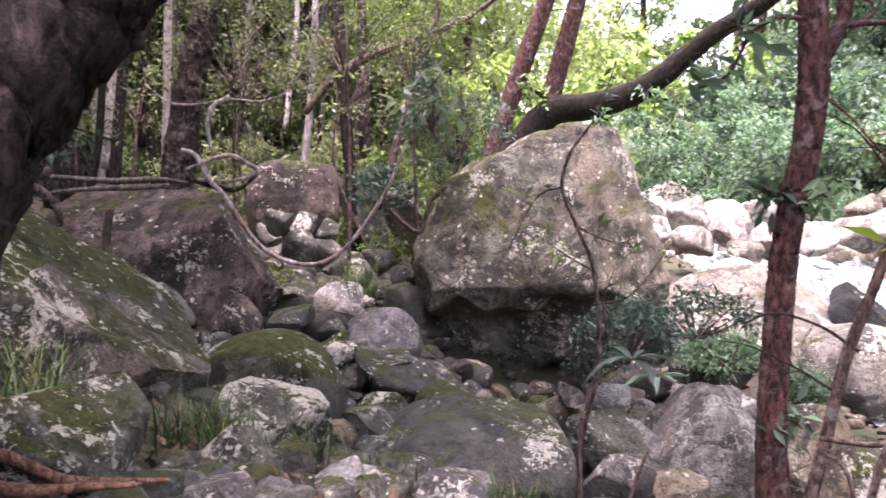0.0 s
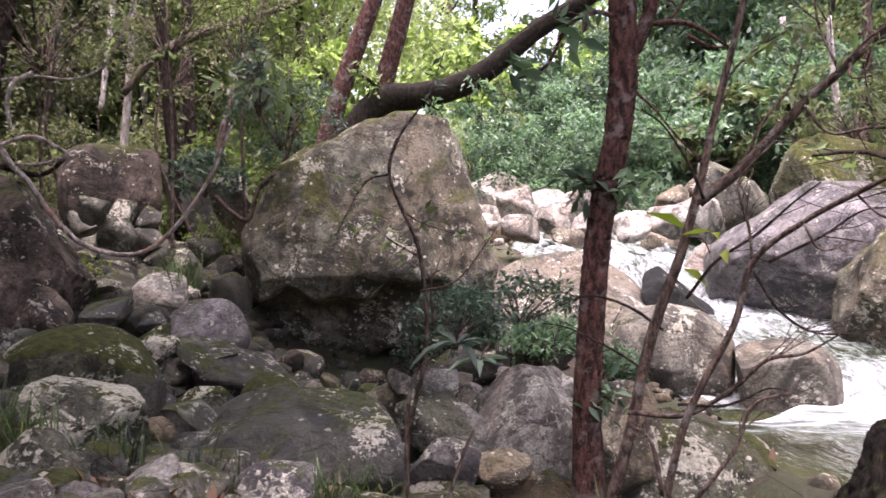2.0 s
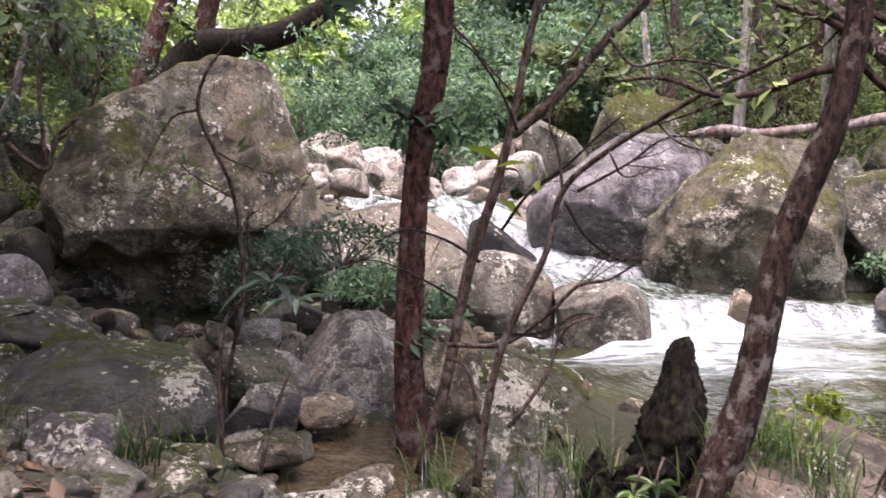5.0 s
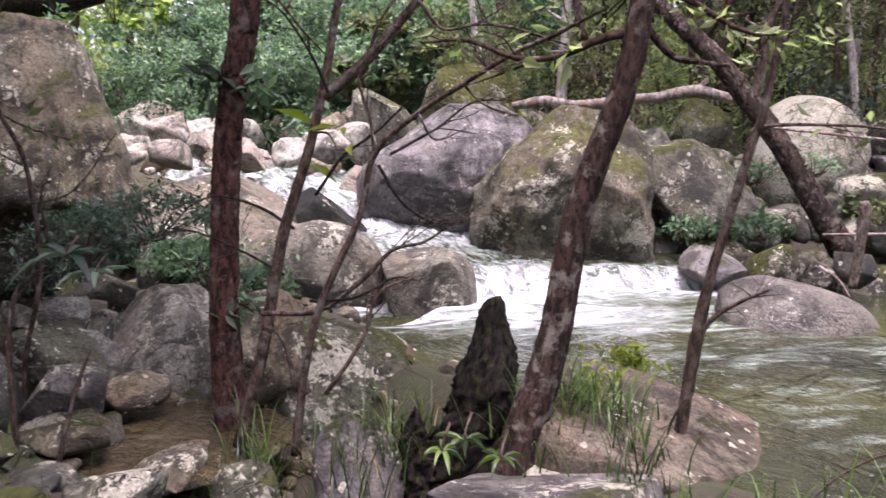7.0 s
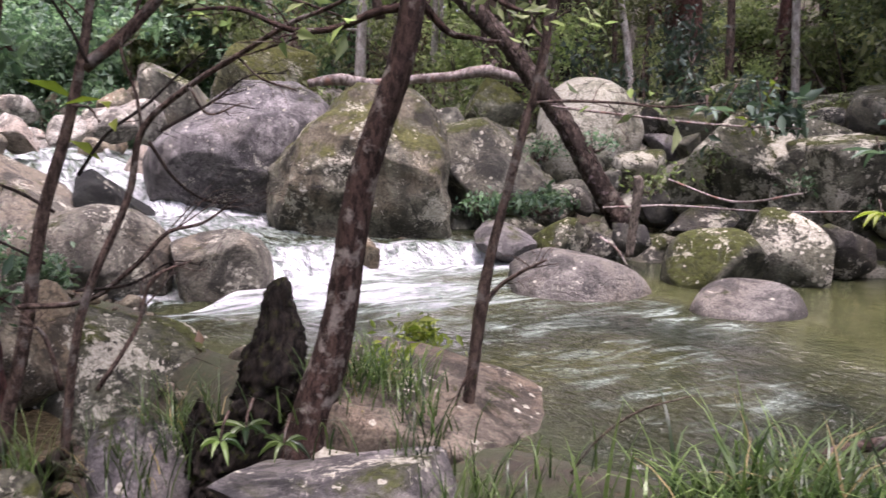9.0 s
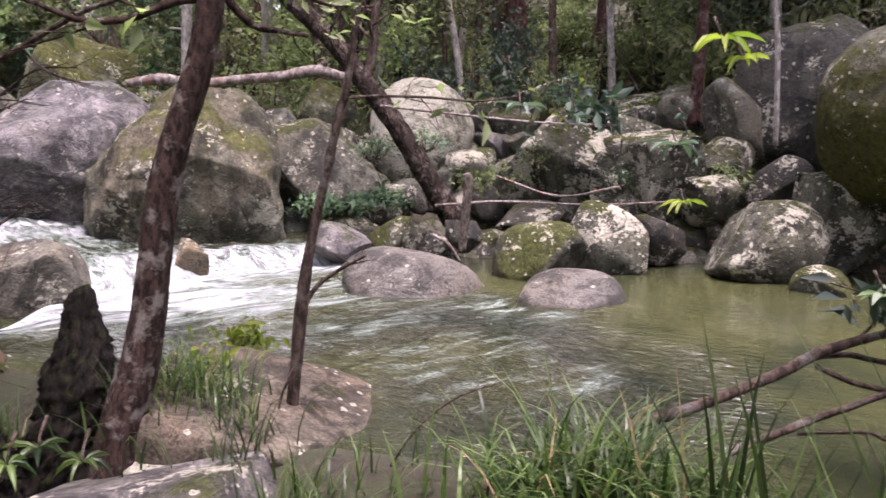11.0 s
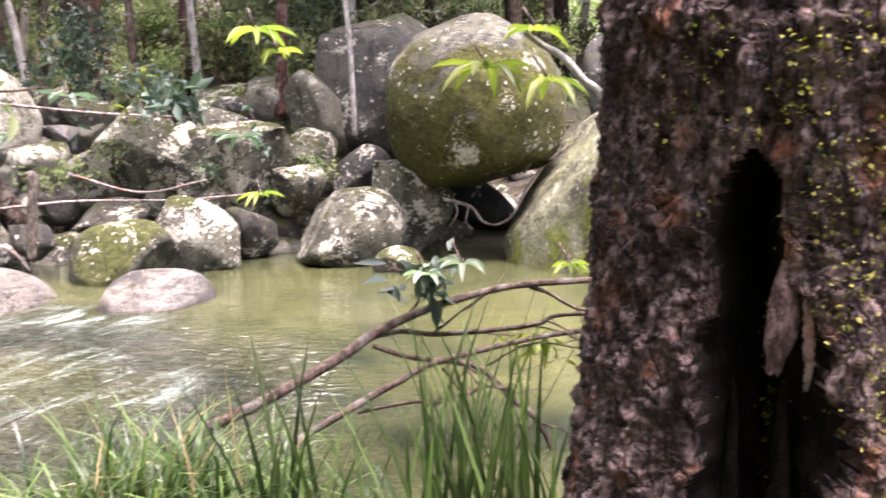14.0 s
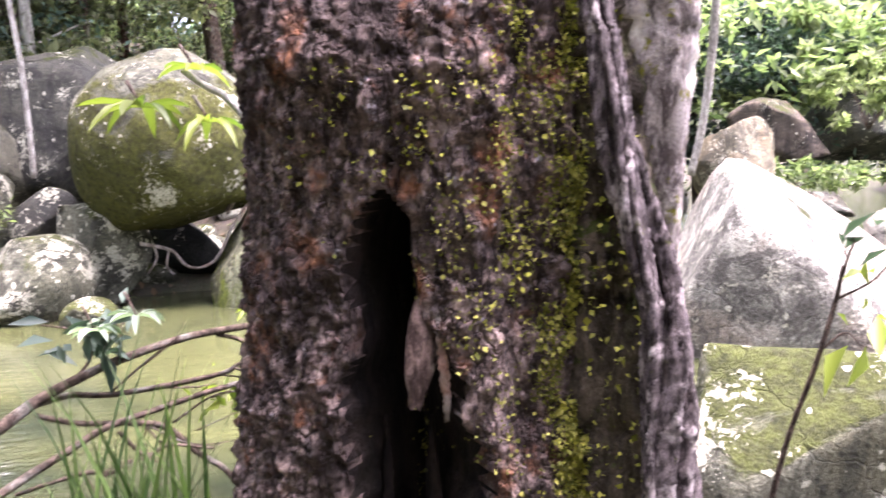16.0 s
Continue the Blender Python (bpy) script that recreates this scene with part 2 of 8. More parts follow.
BARK = {
    "red": bark_material("red-brown bark", (0.022, 0.012, 0.010), (0.105, 0.052, 0.041), (0.15, 0.12, 0.108), 0.05, scale=1.8),
    "dark": bark_material("dark wet bark", (0.008, 0.006, 0.005), (0.040, 0.030, 0.024), (0.022, 0.017, 0.013), 0.1, (0.03, 0.036, 0.012), 1.3),
    "lichen": bark_material("lichened bark", (0.016, 0.010, 0.008), (0.072, 0.046, 0.036), (0.20, 0.18, 0.155), 0.1, scale=2.2),
    "strand": bark_material("violet-grey ropy bark", (0.022, 0.017, 0.017), (0.15, 0.122, 0.125), (0.44, 0.38, 0.38), 0.36, (0.11, 0.12, 0.025), 3.4),
    "cream": bark_material("cream-blotched bark", (0.10, 0.08, 0.075), (0.52, 0.45, 0.43), (0.76, 0.70, 0.62), 0.62, (0.20, 0.19, 0.025), 2.0),
    "root": bark_material("orange-brown root bark", (0.07, 0.038, 0.024), (0.25, 0.145, 0.09), (0.16, 0.10, 0.07), 0.0, scale=2.0),
    "pale": bark_material("pale grey bark", (0.20, 0.18, 0.16), (0.48, 0.45, 0.41), (0.32, 0.29, 0.25), 0.0),
    "bare": bark_material("bare white wood", (0.42, 0.40, 0.36), (0.72, 0.69, 0.64), (0.50, 0.44, 0.38), 0.0),
    "moss": bark_material("mossy bark", (0.035, 0.028, 0.022), (0.13, 0.105, 0.08), (0.07, 0.08, 0.03), 0.6, (0.06, 0.075, 0.02)),
    "brown": bark_material("brown bark", (0.026, 0.018, 0.014), (0.122, 0.088, 0.070), (0.15, 0.138, 0.12), 0.15, scale=2.0),
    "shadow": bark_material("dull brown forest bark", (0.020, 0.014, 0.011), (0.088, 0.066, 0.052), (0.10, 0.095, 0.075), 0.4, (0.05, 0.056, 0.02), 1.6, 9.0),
    "vine": bark_material("grey-brown vine bark", (0.05, 0.042, 0.034), (0.19, 0.16, 0.13), (0.13, 0.105, 0.085), 0.1, (0.07, 0.08, 0.03), 2.4),
    "dead": bark_material("weathered dead wood", (0.14, 0.11, 0.095), (0.40, 0.35, 0.32), (0.28, 0.16, 0.12), 0.0),
    "hero": bark_material("rough rust-brown bark", (0.042, 0.030, 0.028), (0.30, 0.22, 0.20), (0.27, 0.115, 0.06), 0.42, (0.33, 0.30, 0.32), 1.6, 20.0),
    "rotten": bark_material("rotten mossy wood", (0.005, 0.0045, 0.004), (0.026, 0.021, 0.016), (0.016, 0.013, 0.010), 0.6, (0.036, 0.042, 0.012), 2.4),
    "torn": bark_material("torn inner wood", (0.035, 0.022, 0.019), (0.15, 0.105, 0.09), (0.30, 0.24, 0.20), 0.0, scale=2.5),
    # the hollow's inner shade is put into this near-black colour
    "hollow": bark_material("near-black hollow wood", (0.004, 0.003, 0.003), (0.020, 0.014, 0.012), (0.01, 0.008, 0.006), 0.0),
}


def leaf_material(name, dark, light, gloss=0.35, trans=0.45):
    m, n, l, b = shader(name)
    g = n.new("ShaderNodeNewGeometry")
    col = ramp(n, l, g.outputs["Random Per Island"], (0.0, dark), (0.6, tuple((p + q) / 2 for p, q in zip(dark, light))), (1.0, light))
    info = n.new("ShaderNodeObjectInfo")
    hs = n.new("ShaderNodeHueSaturation")
    k = n.new("ShaderNodeMapRange")
    k.inputs["To Min"].default_value, k.inputs["To Max"].default_value = 0.5, 1.5
    l.new(info.outputs["Random"], k.inputs["Value"])
    l.new(k.outputs[0], hs.inputs["Value"])
    l.new(col, hs.inputs["Color"])
    l.new(hs.outputs[0], b.inputs["Base Color"])
    b.inputs["Roughness"].default_value = gloss
    b.inputs["Specular IOR Level"].default_value = 0.28
    t = n.new("ShaderNodeBsdfTranslucent")
    br = mix_col(n, l, 1.0, hs.outputs[0], (1.25, 1.5, 0.95), "MULTIPLY")
    l.new(br, t.inputs["Color"])
    mx = n.new("ShaderNodeMixShader")
    mx.inputs[0].default_value = trans
    l.new(b.outputs[0], mx.inputs[1])
    l.new(t.outputs[0], mx.inputs[2])
    l.new(mx.outputs[0], n["Material Output"].inputs["Surface"])
    return m


LEAF = {
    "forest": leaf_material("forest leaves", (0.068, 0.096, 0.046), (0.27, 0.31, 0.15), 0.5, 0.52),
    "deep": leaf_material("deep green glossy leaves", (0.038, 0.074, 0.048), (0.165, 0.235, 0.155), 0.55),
    # darker leaf copy: the forest's shade is put into its colour
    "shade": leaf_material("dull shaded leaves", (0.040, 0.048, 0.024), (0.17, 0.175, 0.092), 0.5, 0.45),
    "silver": leaf_material("pale grey-green leaves", (0.085, 0.115, 0.075), (0.23, 0.28, 0.20), 0.35, 0.35),
    # brighter leaf copy: sunlight on the canopy is put into its colour
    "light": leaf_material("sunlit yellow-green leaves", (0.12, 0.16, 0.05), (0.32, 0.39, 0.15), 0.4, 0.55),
    "olive": leaf_material("olive leaves", (0.10, 0.118, 0.06), (0.29, 0.315, 0.17), 0.45, 0.55),
    "bright": leaf_material("bright lime leaves", (0.085, 0.125, 0.016), (0.21, 0.245, 0.036), 0.45, 0.45),
    "grass": leaf_material("green strap leaves", (0.010, 0.026, 0.007), (0.10, 0.148, 0.046), 0.32, 0.28),
    "straw": leaf_material("dry straw blades", (0.10, 0.085, 0.035), (0.26, 0.20, 0.10), 0.6, 0.3),
    "litter": leaf_material("fallen brown leaves", (0.05, 0.030, 0.018), (0.18, 0.110, 0.060), 0.6, 0.1),
    "fern": leaf_material("grey-green shrub leaves", (0.022, 0.042, 0.032), (0.085, 0.12, 0.088), 0.55, 0.3),
    "felt": leaf_material("olive moss felt", (0.075, 0.080, 0.016), (0.29, 0.265, 0.065), 0.9, 0.2),
    "creeper": leaf_material("yellow-green creeper leaves", (0.08, 0.082, 0.011), (0.28, 0.265, 0.042), 0.6, 0.3),
}


def ground_material():
    m, n, l, b = shader("leaf-strewn forest soil")
    v = place_vec(n, l, False)
    a = noise_tex(n, l, v, 1.2, 6, 0.65)
    f = noise_tex(n, l, v, 22, 6, 0.75)
    col = mix_col(n, l, ramp(n, l, f, (0.35, 0.0), (0.66, 1.0)), (0.014, 0.010, 0.008), (0.066, 0.047, 0.032))
    col = mix_col(n, l, ramp(n, l, a, (0.42, 0.0), (0.58, 0.85)), col, (0.04, 0.05, 0.018))
    sp = n.new("ShaderNodeTexVoronoi")
    sp.inputs["Scale"].default_value = 17
    l.new(v, sp.inputs["Vector"])
    col = mix_col(n, l, ramp(n, l, sp.outputs["Distance"], (0.12, 0.6), (0.3, 0.0)), col, (0.10, 0.065, 0.038))
    l.new(col, b.inputs["Base Color"])
    b.inputs["Roughness"].default_value = 0.95
    bump(n, l, b, f, 0.9, 0.04)
    return m


def water_material(name, deep, shallow, ripple, scale, rough=0.06, tall=0.05):
    m, n, l, b = shader(name)
    v = place_vec(n, l, False)
    st = n.new("ShaderNodeMapping")
    st.inputs["Rotation"].default_value = (0, 0, radians(-20))
    st.inputs["Scale"].default_value = (1.0, 0.45, 1.0)
    l.new(v, st.inputs["Vector"])
    a = noise_tex(n, l, v, 0.55, 4, 0.55, 0.5)
    r = noise_tex(n, l, st.outputs[0], scale, 4, 0.6, 0.6)
    r2 = noise_tex(n, l, st.outputs[0], scale * 3.1, 3, 0.6, 0.4)
    l.new(mix_col(n, l, ramp(n, l, a, (0.38, 0.0), (0.62, 1.0)), deep, shallow), b.inputs["Base Color"])
    b.inputs["Roughness"].default_value, b.inputs["IOR"].default_value = rough, 1.33
    bump(n, l, b, math_node(n, l, "ADD", math_node(n, l, "MULTIPLY", r, 0.7), math_node(n, l, "MULTIPLY", r2, 0.25)), ripple, tall)
    return m


def foam_material():
    m, n, l, b = shader("white water")
    at = n.new("ShaderNodeAttribute")
    at.attribute_name = "flow"
    st = n.new("ShaderNodeMapping")
    st.inputs["Scale"].default_value = (1.1, 3.2, 0.0)
    l.new(at.outputs["Vector"], st.inputs["Vector"])
    a = noise_tex(n, l, st.outputs[0], 1.6, 6, 0.62, 0.7)
    f = noise_tex(n, l, st.outputs[0], 7.0, 4, 0.6, 0.3)
    sep = n.new("ShaderNodeSeparateXYZ")
    l.new(at.outputs["Vector"], sep.inputs[0])
    k = math_node(n, l, "ADD", math_node(n, l, "MULTIPLY", a, 2.3), math_node(n, l, "MULTIPLY", f, 0.4))
    k = math_node(n, l, "ADD", k, -1.35)
    live = n.new("ShaderNodeMapRange")
    live.inputs["From Min"].default_value, live.inputs["From Max"].default_value = -0.06, 0.16
    l.new(sep.outputs["Z"], live.inputs["Value"])
    k = math_node(n, l, "ADD", math_node(n, l, "MULTIPLY", k, live.outputs[0]), sep.outputs["Z"])
    white = ramp(n, l, k, (0.28, 0.0), (0.50, 0.6), (0.68, 1.0))
    milk = ramp(n, l, k, (0.04, 0.0), (0.30, 0.95))
    still = mix_col(n, l, ramp(n, l, noise_tex(n, l, place_vec(n, l, False), 0.5, 4, 0.55, 0.5), (0.38, 0.0), (0.62, 1.0)), (0.016, 0.021, 0.012), (0.056, 0.060, 0.024))
    col = mix_col(n, l, white, mix_col(n, l, milk, still, (0.27, 0.33, 0.28)), (0.84, 0.86, 0.87))
    l.new(col, b.inputs["Base Color"])
    l.new(ramp(n, l, math_node(n, l, "MAXIMUM", white, math_node(n, l, "MULTIPLY", milk, 0.35)), (0.0, 0.06), (1.0, 0.7)), b.inputs["Roughness"])
    b.inputs["IOR"].default_value = 1.33
    v = place_vec(n, l, False)
    rp = n.new("ShaderNodeMapping")
    rp.inputs["Rotation"].default_value = (0, 0, radians(-20))
    rp.inputs["Scale"].default_value = (1.0, 0.5, 1.0)
    l.new(v, rp.inputs["Vector"])
    r1 = noise_tex(n, l, rp.outputs[0], 3.4, 4, 0.6, 0.6)
    r2 = noise_tex(n, l, rp.outputs[0], 15.0, 3, 0.6, 0.6)
    h = math_node(n, l, "ADD", math_node(n, l, "MULTIPLY", r1, 0.75), math_node(n, l, "MULTIPLY", r2, 0.9))
    h = math_node(n, l, "ADD", math_node(n, l, "MULTIPLY", h, 0.6), math_node(n, l, "MULTIPLY", math_node(n, l, "MULTIPLY", white, math_node(n, l, "ADD", math_node(n, l, "MULTIPLY", a, 0.6), math_node(n, l, "MULTIPLY", f, 0.2))), 0.8))
    bump(n, l, b, h, 1.0, 0.36)
    calm = n.new("ShaderNodeMapRange")
    calm.inputs["From Min"].default_value, calm.inputs["From Max"].default_value = -0.075, -0.015
    calm.inputs["To Min"].default_value, calm.inputs["To Max"].default_value = 0.05, 1.0
    l.new(sep.outputs["Z"], calm.inputs["Value"])
    for k in n:
        if k.type == "BUMP":
            l.new(calm.outputs[0], k.inputs["Strength"])
    return m


SOIL = ground_material()
PUDDLE = water_material("amber shallow water", (0.035, 0.028, 0.015), (0.085, 0.066, 0.036), 1.0, 7.0, 0.03, 0.10)
FOAM = foam_material()

# ---------------------------------------------------------------- builders


def mesh_of(name, verts, faces, mat=None, smooth=True):
    me = bpy.data.meshes.new(name)
    verts = np.asarray(verts, dtype=np.float32)
    faces = np.asarray(faces, dtype=np.int32)
    k = faces.shape[1]
    me.vertices.add(len(verts))
    me.vertices.foreach_set("co", verts.ravel())
    me.loops.add(faces.size)
    me.loops.foreach_set("vertex_index", faces.ravel())
    me.polygons.add(len(faces))
    me.polygons.foreach_set("loop_start", np.arange(0, faces.size, k, dtype=np.int32))
    me.polygons.foreach_set("use_smooth", np.full(len(faces), smooth))
    me.update(calc_edges=True)
    me.validate()
    if mat:
        me.materials.append(mat)
    return me


def part(name, me, parent, label=""):
    ob = new(name, me)
    ob.parent = parent
    return tagged(ob, label)


ICO = {}


def ico(sub):
    if sub not in ICO:
        bm = bmesh.new()
        bmesh.ops.create_icosphere(bm, subdivisions=sub, radius=1.0)
        v = np.array([x.co for x in bm.verts])
        f = np.array([[w.index for w in x.verts] for x in bm.faces])
        bm.free()
        ICO[sub] = (v / np.linalg.norm(v, axis=1, keepdims=True), f)
    return ICO[sub]


def waves(p, rng, octaves, freq, amp, gain=0.5):
    """Smooth random relief from sums of sine products."""
    out = np.zeros(len(p))
    for o in range(octaves):
        acc = np.zeros(len(p))
        for _ in range(5):
            d = rng.normal(size=3)
            d /= np.linalg.norm(d)
            acc += np.sin(p @ d * freq + rng.uniform(0, 6.28) + 1.3 * np.sin(p @ rng.normal(size=3) * freq * 0.6))
        out += amp * acc / 2.2
        amp *= gain
        freq *= 2.05
    return out


def rock_mesh(name, size, seed, mat, sub=4, cuts=(), boxy=2.4, rough=1.0, facets=11, recess=None):
    rng = np.random.default_rng(seed)
    v, f = ico(sub)
    p = v / (np.abs(v) ** boxy).sum(1, keepdims=True) ** (1 / boxy)
    p = p * (1 + waves(v, rng, 2, 1.6, 0.08 * rough, 0.6))[:, None]
    planes = []
    for _ in range(13 if facets == 8 else facets):
        d = rng.normal(size=3)
        planes.append((*d, rng.uniform(0.40, 0.74) if facets == 8 else rng.uniform(0.50, 0.80), rng.uniform(0.88, 1.0)))
    planes += [(*c, 0.95) for c in cuts]
    for nx, ny, nz, h, k in planes:
        d = np.array((nx, ny, nz), float)
        d /= np.linalg.norm(d)
        over = np.maximum(p @ d - h, 0)
        p = p - over[:, None] * d * k
    lo, hi = p.min(0), p.max(0)
    p = (p - (lo + hi) / 2) / ((hi - lo) / 2)
    for z0, slant, depth, left in recess or ():
        low = 1 - np.clip((p[:, 2] - (z0 + slant * p[:, 0] + 0.05 * np.sin(p[:, 0] * 7) + 0.03 * np.sin(p[:, 0] * 17))) / 0.07 + 0.5, 0, 1)
        front = np.clip(-p[:, 1] * 2.5, 0, 1)
        p[:, 1] = p[:, 1] + low * front * depth * np.clip(0.8 - 0.45 * p[:, 0] + 0.2 * np.sin(p[:, 0] * 4 + 1), 0.15, 1.3)
        p[:, 0] = p[:, 0] + low * np.clip(-p[:, 0] - 0.3, 0, 1) * left
    s = np.array(size, float)
    q = p * s
    mean = s.mean()
    o = rng.uniform(-50, 50, 3)
    crag = np.array([noise.ridged_multi_fractal(Vector(c), 0.9, 2.1, 4, 0.9, 1.6) for c in q * (1.1 / mean**0.5) + o])
    lump = np.array([noise.fractal(Vector(c), 0.8, 2.0, 3) for c in q * 1.7 + o])
    crag = crag - crag.mean()
    w = rough * (0.045 * mean * np.clip(lump, -1, 1) + 0.030 * min(mean, 1.2) * np.clip(crag, -1.2, 1.2))
    q = q + v * w[:, None]
    return mesh_of(name, q, f, mat)


def rock(name, at, size, yaw, seed, kind, label, cuts=(), sub=4, boxy=2.4, rough=1.0, group="", facets=11, recess=None):
    ob = new(name, rock_mesh(name, size, seed, ROCK[kind], sub, cuts, boxy, rough, facets, recess))
    ob.matrix_basis = pose(*at, 0, 0, yaw)
    return tagged(ob, label, "boulder" if name == "boulder" else "rock", group)


def smooth_path(pts, radii, steps):
    pts = np.array(pts, float)
    radii = np.array(radii, float)
    k = len(pts)
    if len(radii) != k:
        radii = np.interp(np.linspace(0, 1, k), np.linspace(0, 1, len(radii)), radii)
    e = np.vstack([2 * pts[0] - pts[1], pts, 2 * pts[-1] - pts[-2]])
    out, rad = [], []
    for i in range(k - 1):
        a, b, c, d = e[i : i + 4]
        for t in np.linspace(0, 1, steps, endpoint=False):
            out.append(0.5 * (2 * b + (c - a) * t + (2 * a - 5 * b + 4 * c - d) * t * t + (3 * b - a - 3 * c + d) * t**3))
            rad.append(radii[i] * (1 - t) + radii[i + 1] * t)
    out.append(pts[-1])
    rad.append(radii[-1])
    return np.array(out), np.array(rad)


def tube_data(pts, radii, seg=8, steps=6, seed=0, wobble=0.12, flare=0.0):
    """A tapered, uneven tube along a smooth path."""
    rng = np.random.default_rng(seed)
    path, rad = smooth_path(pts, radii, steps)
    n = len(path)
    path = path + rng.normal(size=path.shape) * rad[:, None] * wobble * 0.12
    tan = np.gradient(path, axis=0)
    tan /= np.linalg.norm(tan, axis=1, keepdims=True) + 1e-9
    ref = np.array((0.31, 0.95, 0.07)) if abs(tan[:, 1]).mean() < 0.8 else np.array((0.95, 0.1, 0.3))
    u = np.cross(tan, ref)
    u /= np.linalg.norm(u, axis=1, keepdims=True) + 1e-9
    w = np.cross(tan, u)
    ang = np.linspace(0, 2 * math.pi, seg, endpoint=False)
    lobes = 1 + wobble * (np.sin(2 * ang + rng.uniform(0, 6)) * 0.6 + np.sin(3 * ang + rng.uniform(0, 6)) * 0.5)
    r = rad[:, None] * lobes[None] * (1 + rng.normal(size=(n, seg)) * wobble * 0.22 * np.minimum(1, 0.06 / rad)[:, None])
    if flare:
        r = r * (1 + flare * np.exp(-np.arange(n) / (0.18 * n)))[:, None]
    v = path[:, None] + r[..., None] * (np.cos(ang)[None, :, None] * u[:, None] + np.sin(ang)[None, :, None] * w[:, None])
    v = np.vstack([v.reshape(-1, 3), path[:1], path[-1:]])
    i, j = np.meshgrid(np.arange(n - 1), np.arange(seg), indexing="ij")
    i, j = i.ravel(), j.ravel()
    k = (j + 1) % seg
    q = np.stack([i * seg + j, i * seg + k, (i + 1) * seg + k, (i + 1) * seg + j], 1)
    f = np.vstack([q[:, [0, 1, 2]], q[:, [0, 2, 3]]])
    js = np.arange(seg)
    cap0 = np.stack([np.full(seg, n * seg), (js + 1) % seg, js], 1)
    cap1 = np.stack([np.full(seg, n * seg + 1), (n - 1) * seg + js, (n - 1) * seg + (js + 1) % seg], 1)
    return v, np.vstack([f, cap0, cap1])


def tube(name, pts, radii, mat, seg=8, steps=6, seed=0, wobble=0.12, parent=None, label="", flare=0.0):
    v, f = tube_data(pts, radii, seg, steps, seed, wobble, flare)
    return part(name, mesh_of(name, v, f, mat), parent, label)


def join(*data):
    vs, fs, k = [], [], 0
    for v, f in data:
        vs.append(v)
        fs.append(f + k)
        k += len(v)
    return np.vstack(vs), np.vstack(fs)


def leaf_data(cent, size, rng, up=0.5, width=0.42, jitter=0.35, out=None):
    """Folded rhombic leaves at the given places."""
    n = len(cent)
    d = rng.normal(size=(n, 3))
    if out is not None:
        d = d * 0.7 + out
    d[:, 2] -= 0.25
    d /= np.linalg.norm(d, axis=1, keepdims=True)
    up_v = rng.normal(size=(n, 3)) * (1 - up)
    up_v[:, 2] += up
    s = np.cross(d, up_v)
    s /= np.linalg.norm(s, axis=1, keepdims=True) + 1e-9
    nn = np.cross(s, d)
    ln = size * (1 + rng.normal(size=n) * jitter).clip(0.4, 1.9)
    a = cent
    tip = cent + d * ln[:, None] - nn * (ln * 0.12)[:, None]
    m = cent + d * (ln * 0.45)[:, None]
    lft = m + s * (ln * width * 0.5)[:, None] + nn * (ln * 0.08)[:, None]
    rgt = m - s * (ln * width * 0.5)[:, None] + nn * (ln * 0.08)[:, None]
    v = np.stack([a, lft, tip, rgt], 1).reshape(-1, 3)
    b = np.arange(n)[:, None] * 4
    f = np.vstack([b + np.array([[0, 1, 2]]), b + np.array([[0, 2, 3]])])
    return v, f


def clump_points(rng, n, clumps, radii, spread):
    """Points in clumps within an ellipsoid's shell, uneven and with gaps."""
    c = rng.normal(size=(clumps, 3))
    c /= np.linalg.norm(c, axis=1, keepdims=True)
    c *= rng.uniform(0.45, 1.0, size=(clumps, 1)) ** 0.6
    c = c * np.array(radii)
    w = rng.uniform(0.4, 1.6, size=clumps)
    pick = rng.choice(clumps, size=n, p=w / w.sum())
    return c[pick] + rng.normal(size=(n, 3)) * spread * np.array((1, 1, 0.6)), c


def blade_data(roots, length, width, rng, bend=0.6, lean=0.35, segs=4):
    """Arching strap blades."""
    n = len(roots)
    az = rng.uniform(0, 6.283, n)
    ln = length * rng.uniform(0.55, 1.15, n)
    out = np.stack([np.cos(az), np.sin(az), np.zeros(n)], 1)
    side = np.stack([-np.sin(az), np.cos(az), np.zeros(n)], 1)
    tilt = rng.uniform(0.05, lean, n)
    bd = bend * rng.uniform(0.3, 1.3, n)
    rows = []
    for k in range(segs + 1):
        t = k / segs
        ang = tilt + bd * t * t * 1.6
        h = np.cos(ang)[:, None] * np.array((0, 0, 1)) + np.sin(ang)[:, None] * out
        pos = roots if k == 0 else rows[-1][2] + h * (ln / segs)[:, None]
        w = width * (1 - t**1.5) + 0.0008
        rows.append((pos - side * w / 2, pos + side * w / 2, pos))
    v = np.stack([np.stack([r[0], r[1]], 1) for r in rows], 1).reshape(-1, 3)
    per = 2 * (segs + 1)
    b = np.arange(n)[:, None] * per
    f = []
    for k in range(segs):
        o = 2 * k
        f += [b + np.array([[o, o + 1, o + 3]]), b + np.array([[o, o + 3, o + 2]])]
    return v, np.vstack(f)


# ---------------------------------------------------------------- the ground and the creek
LEVEL = -0.2
AXIS = np.array([(22, 62, 4.5), (15, 42, 2.6), (10.2, 26, 1.5), (7.6, 17.5, 0.95), (6.2, 12.6, 0.72), (5.6, 10.4, 0.25), (5.6, 8.6, 0.0), (5.7, 6.6, -0.2), (6.5, 3.2, -0.2), (6.6, 0.4, -0.2), (7.2, -3.0, -0.2), (10, -8, -0.25), (16, -13, -0.35), (30, -22, -0.8), (60, -36, -2.0)], float)
HALF = np.array([3.5, 3.2, 3.0, 2.4, 1.5, 1.2, 1.6, 2.0, 2.85, 2.85, 2.6, 2.6, 2.6, 3, 4], float)
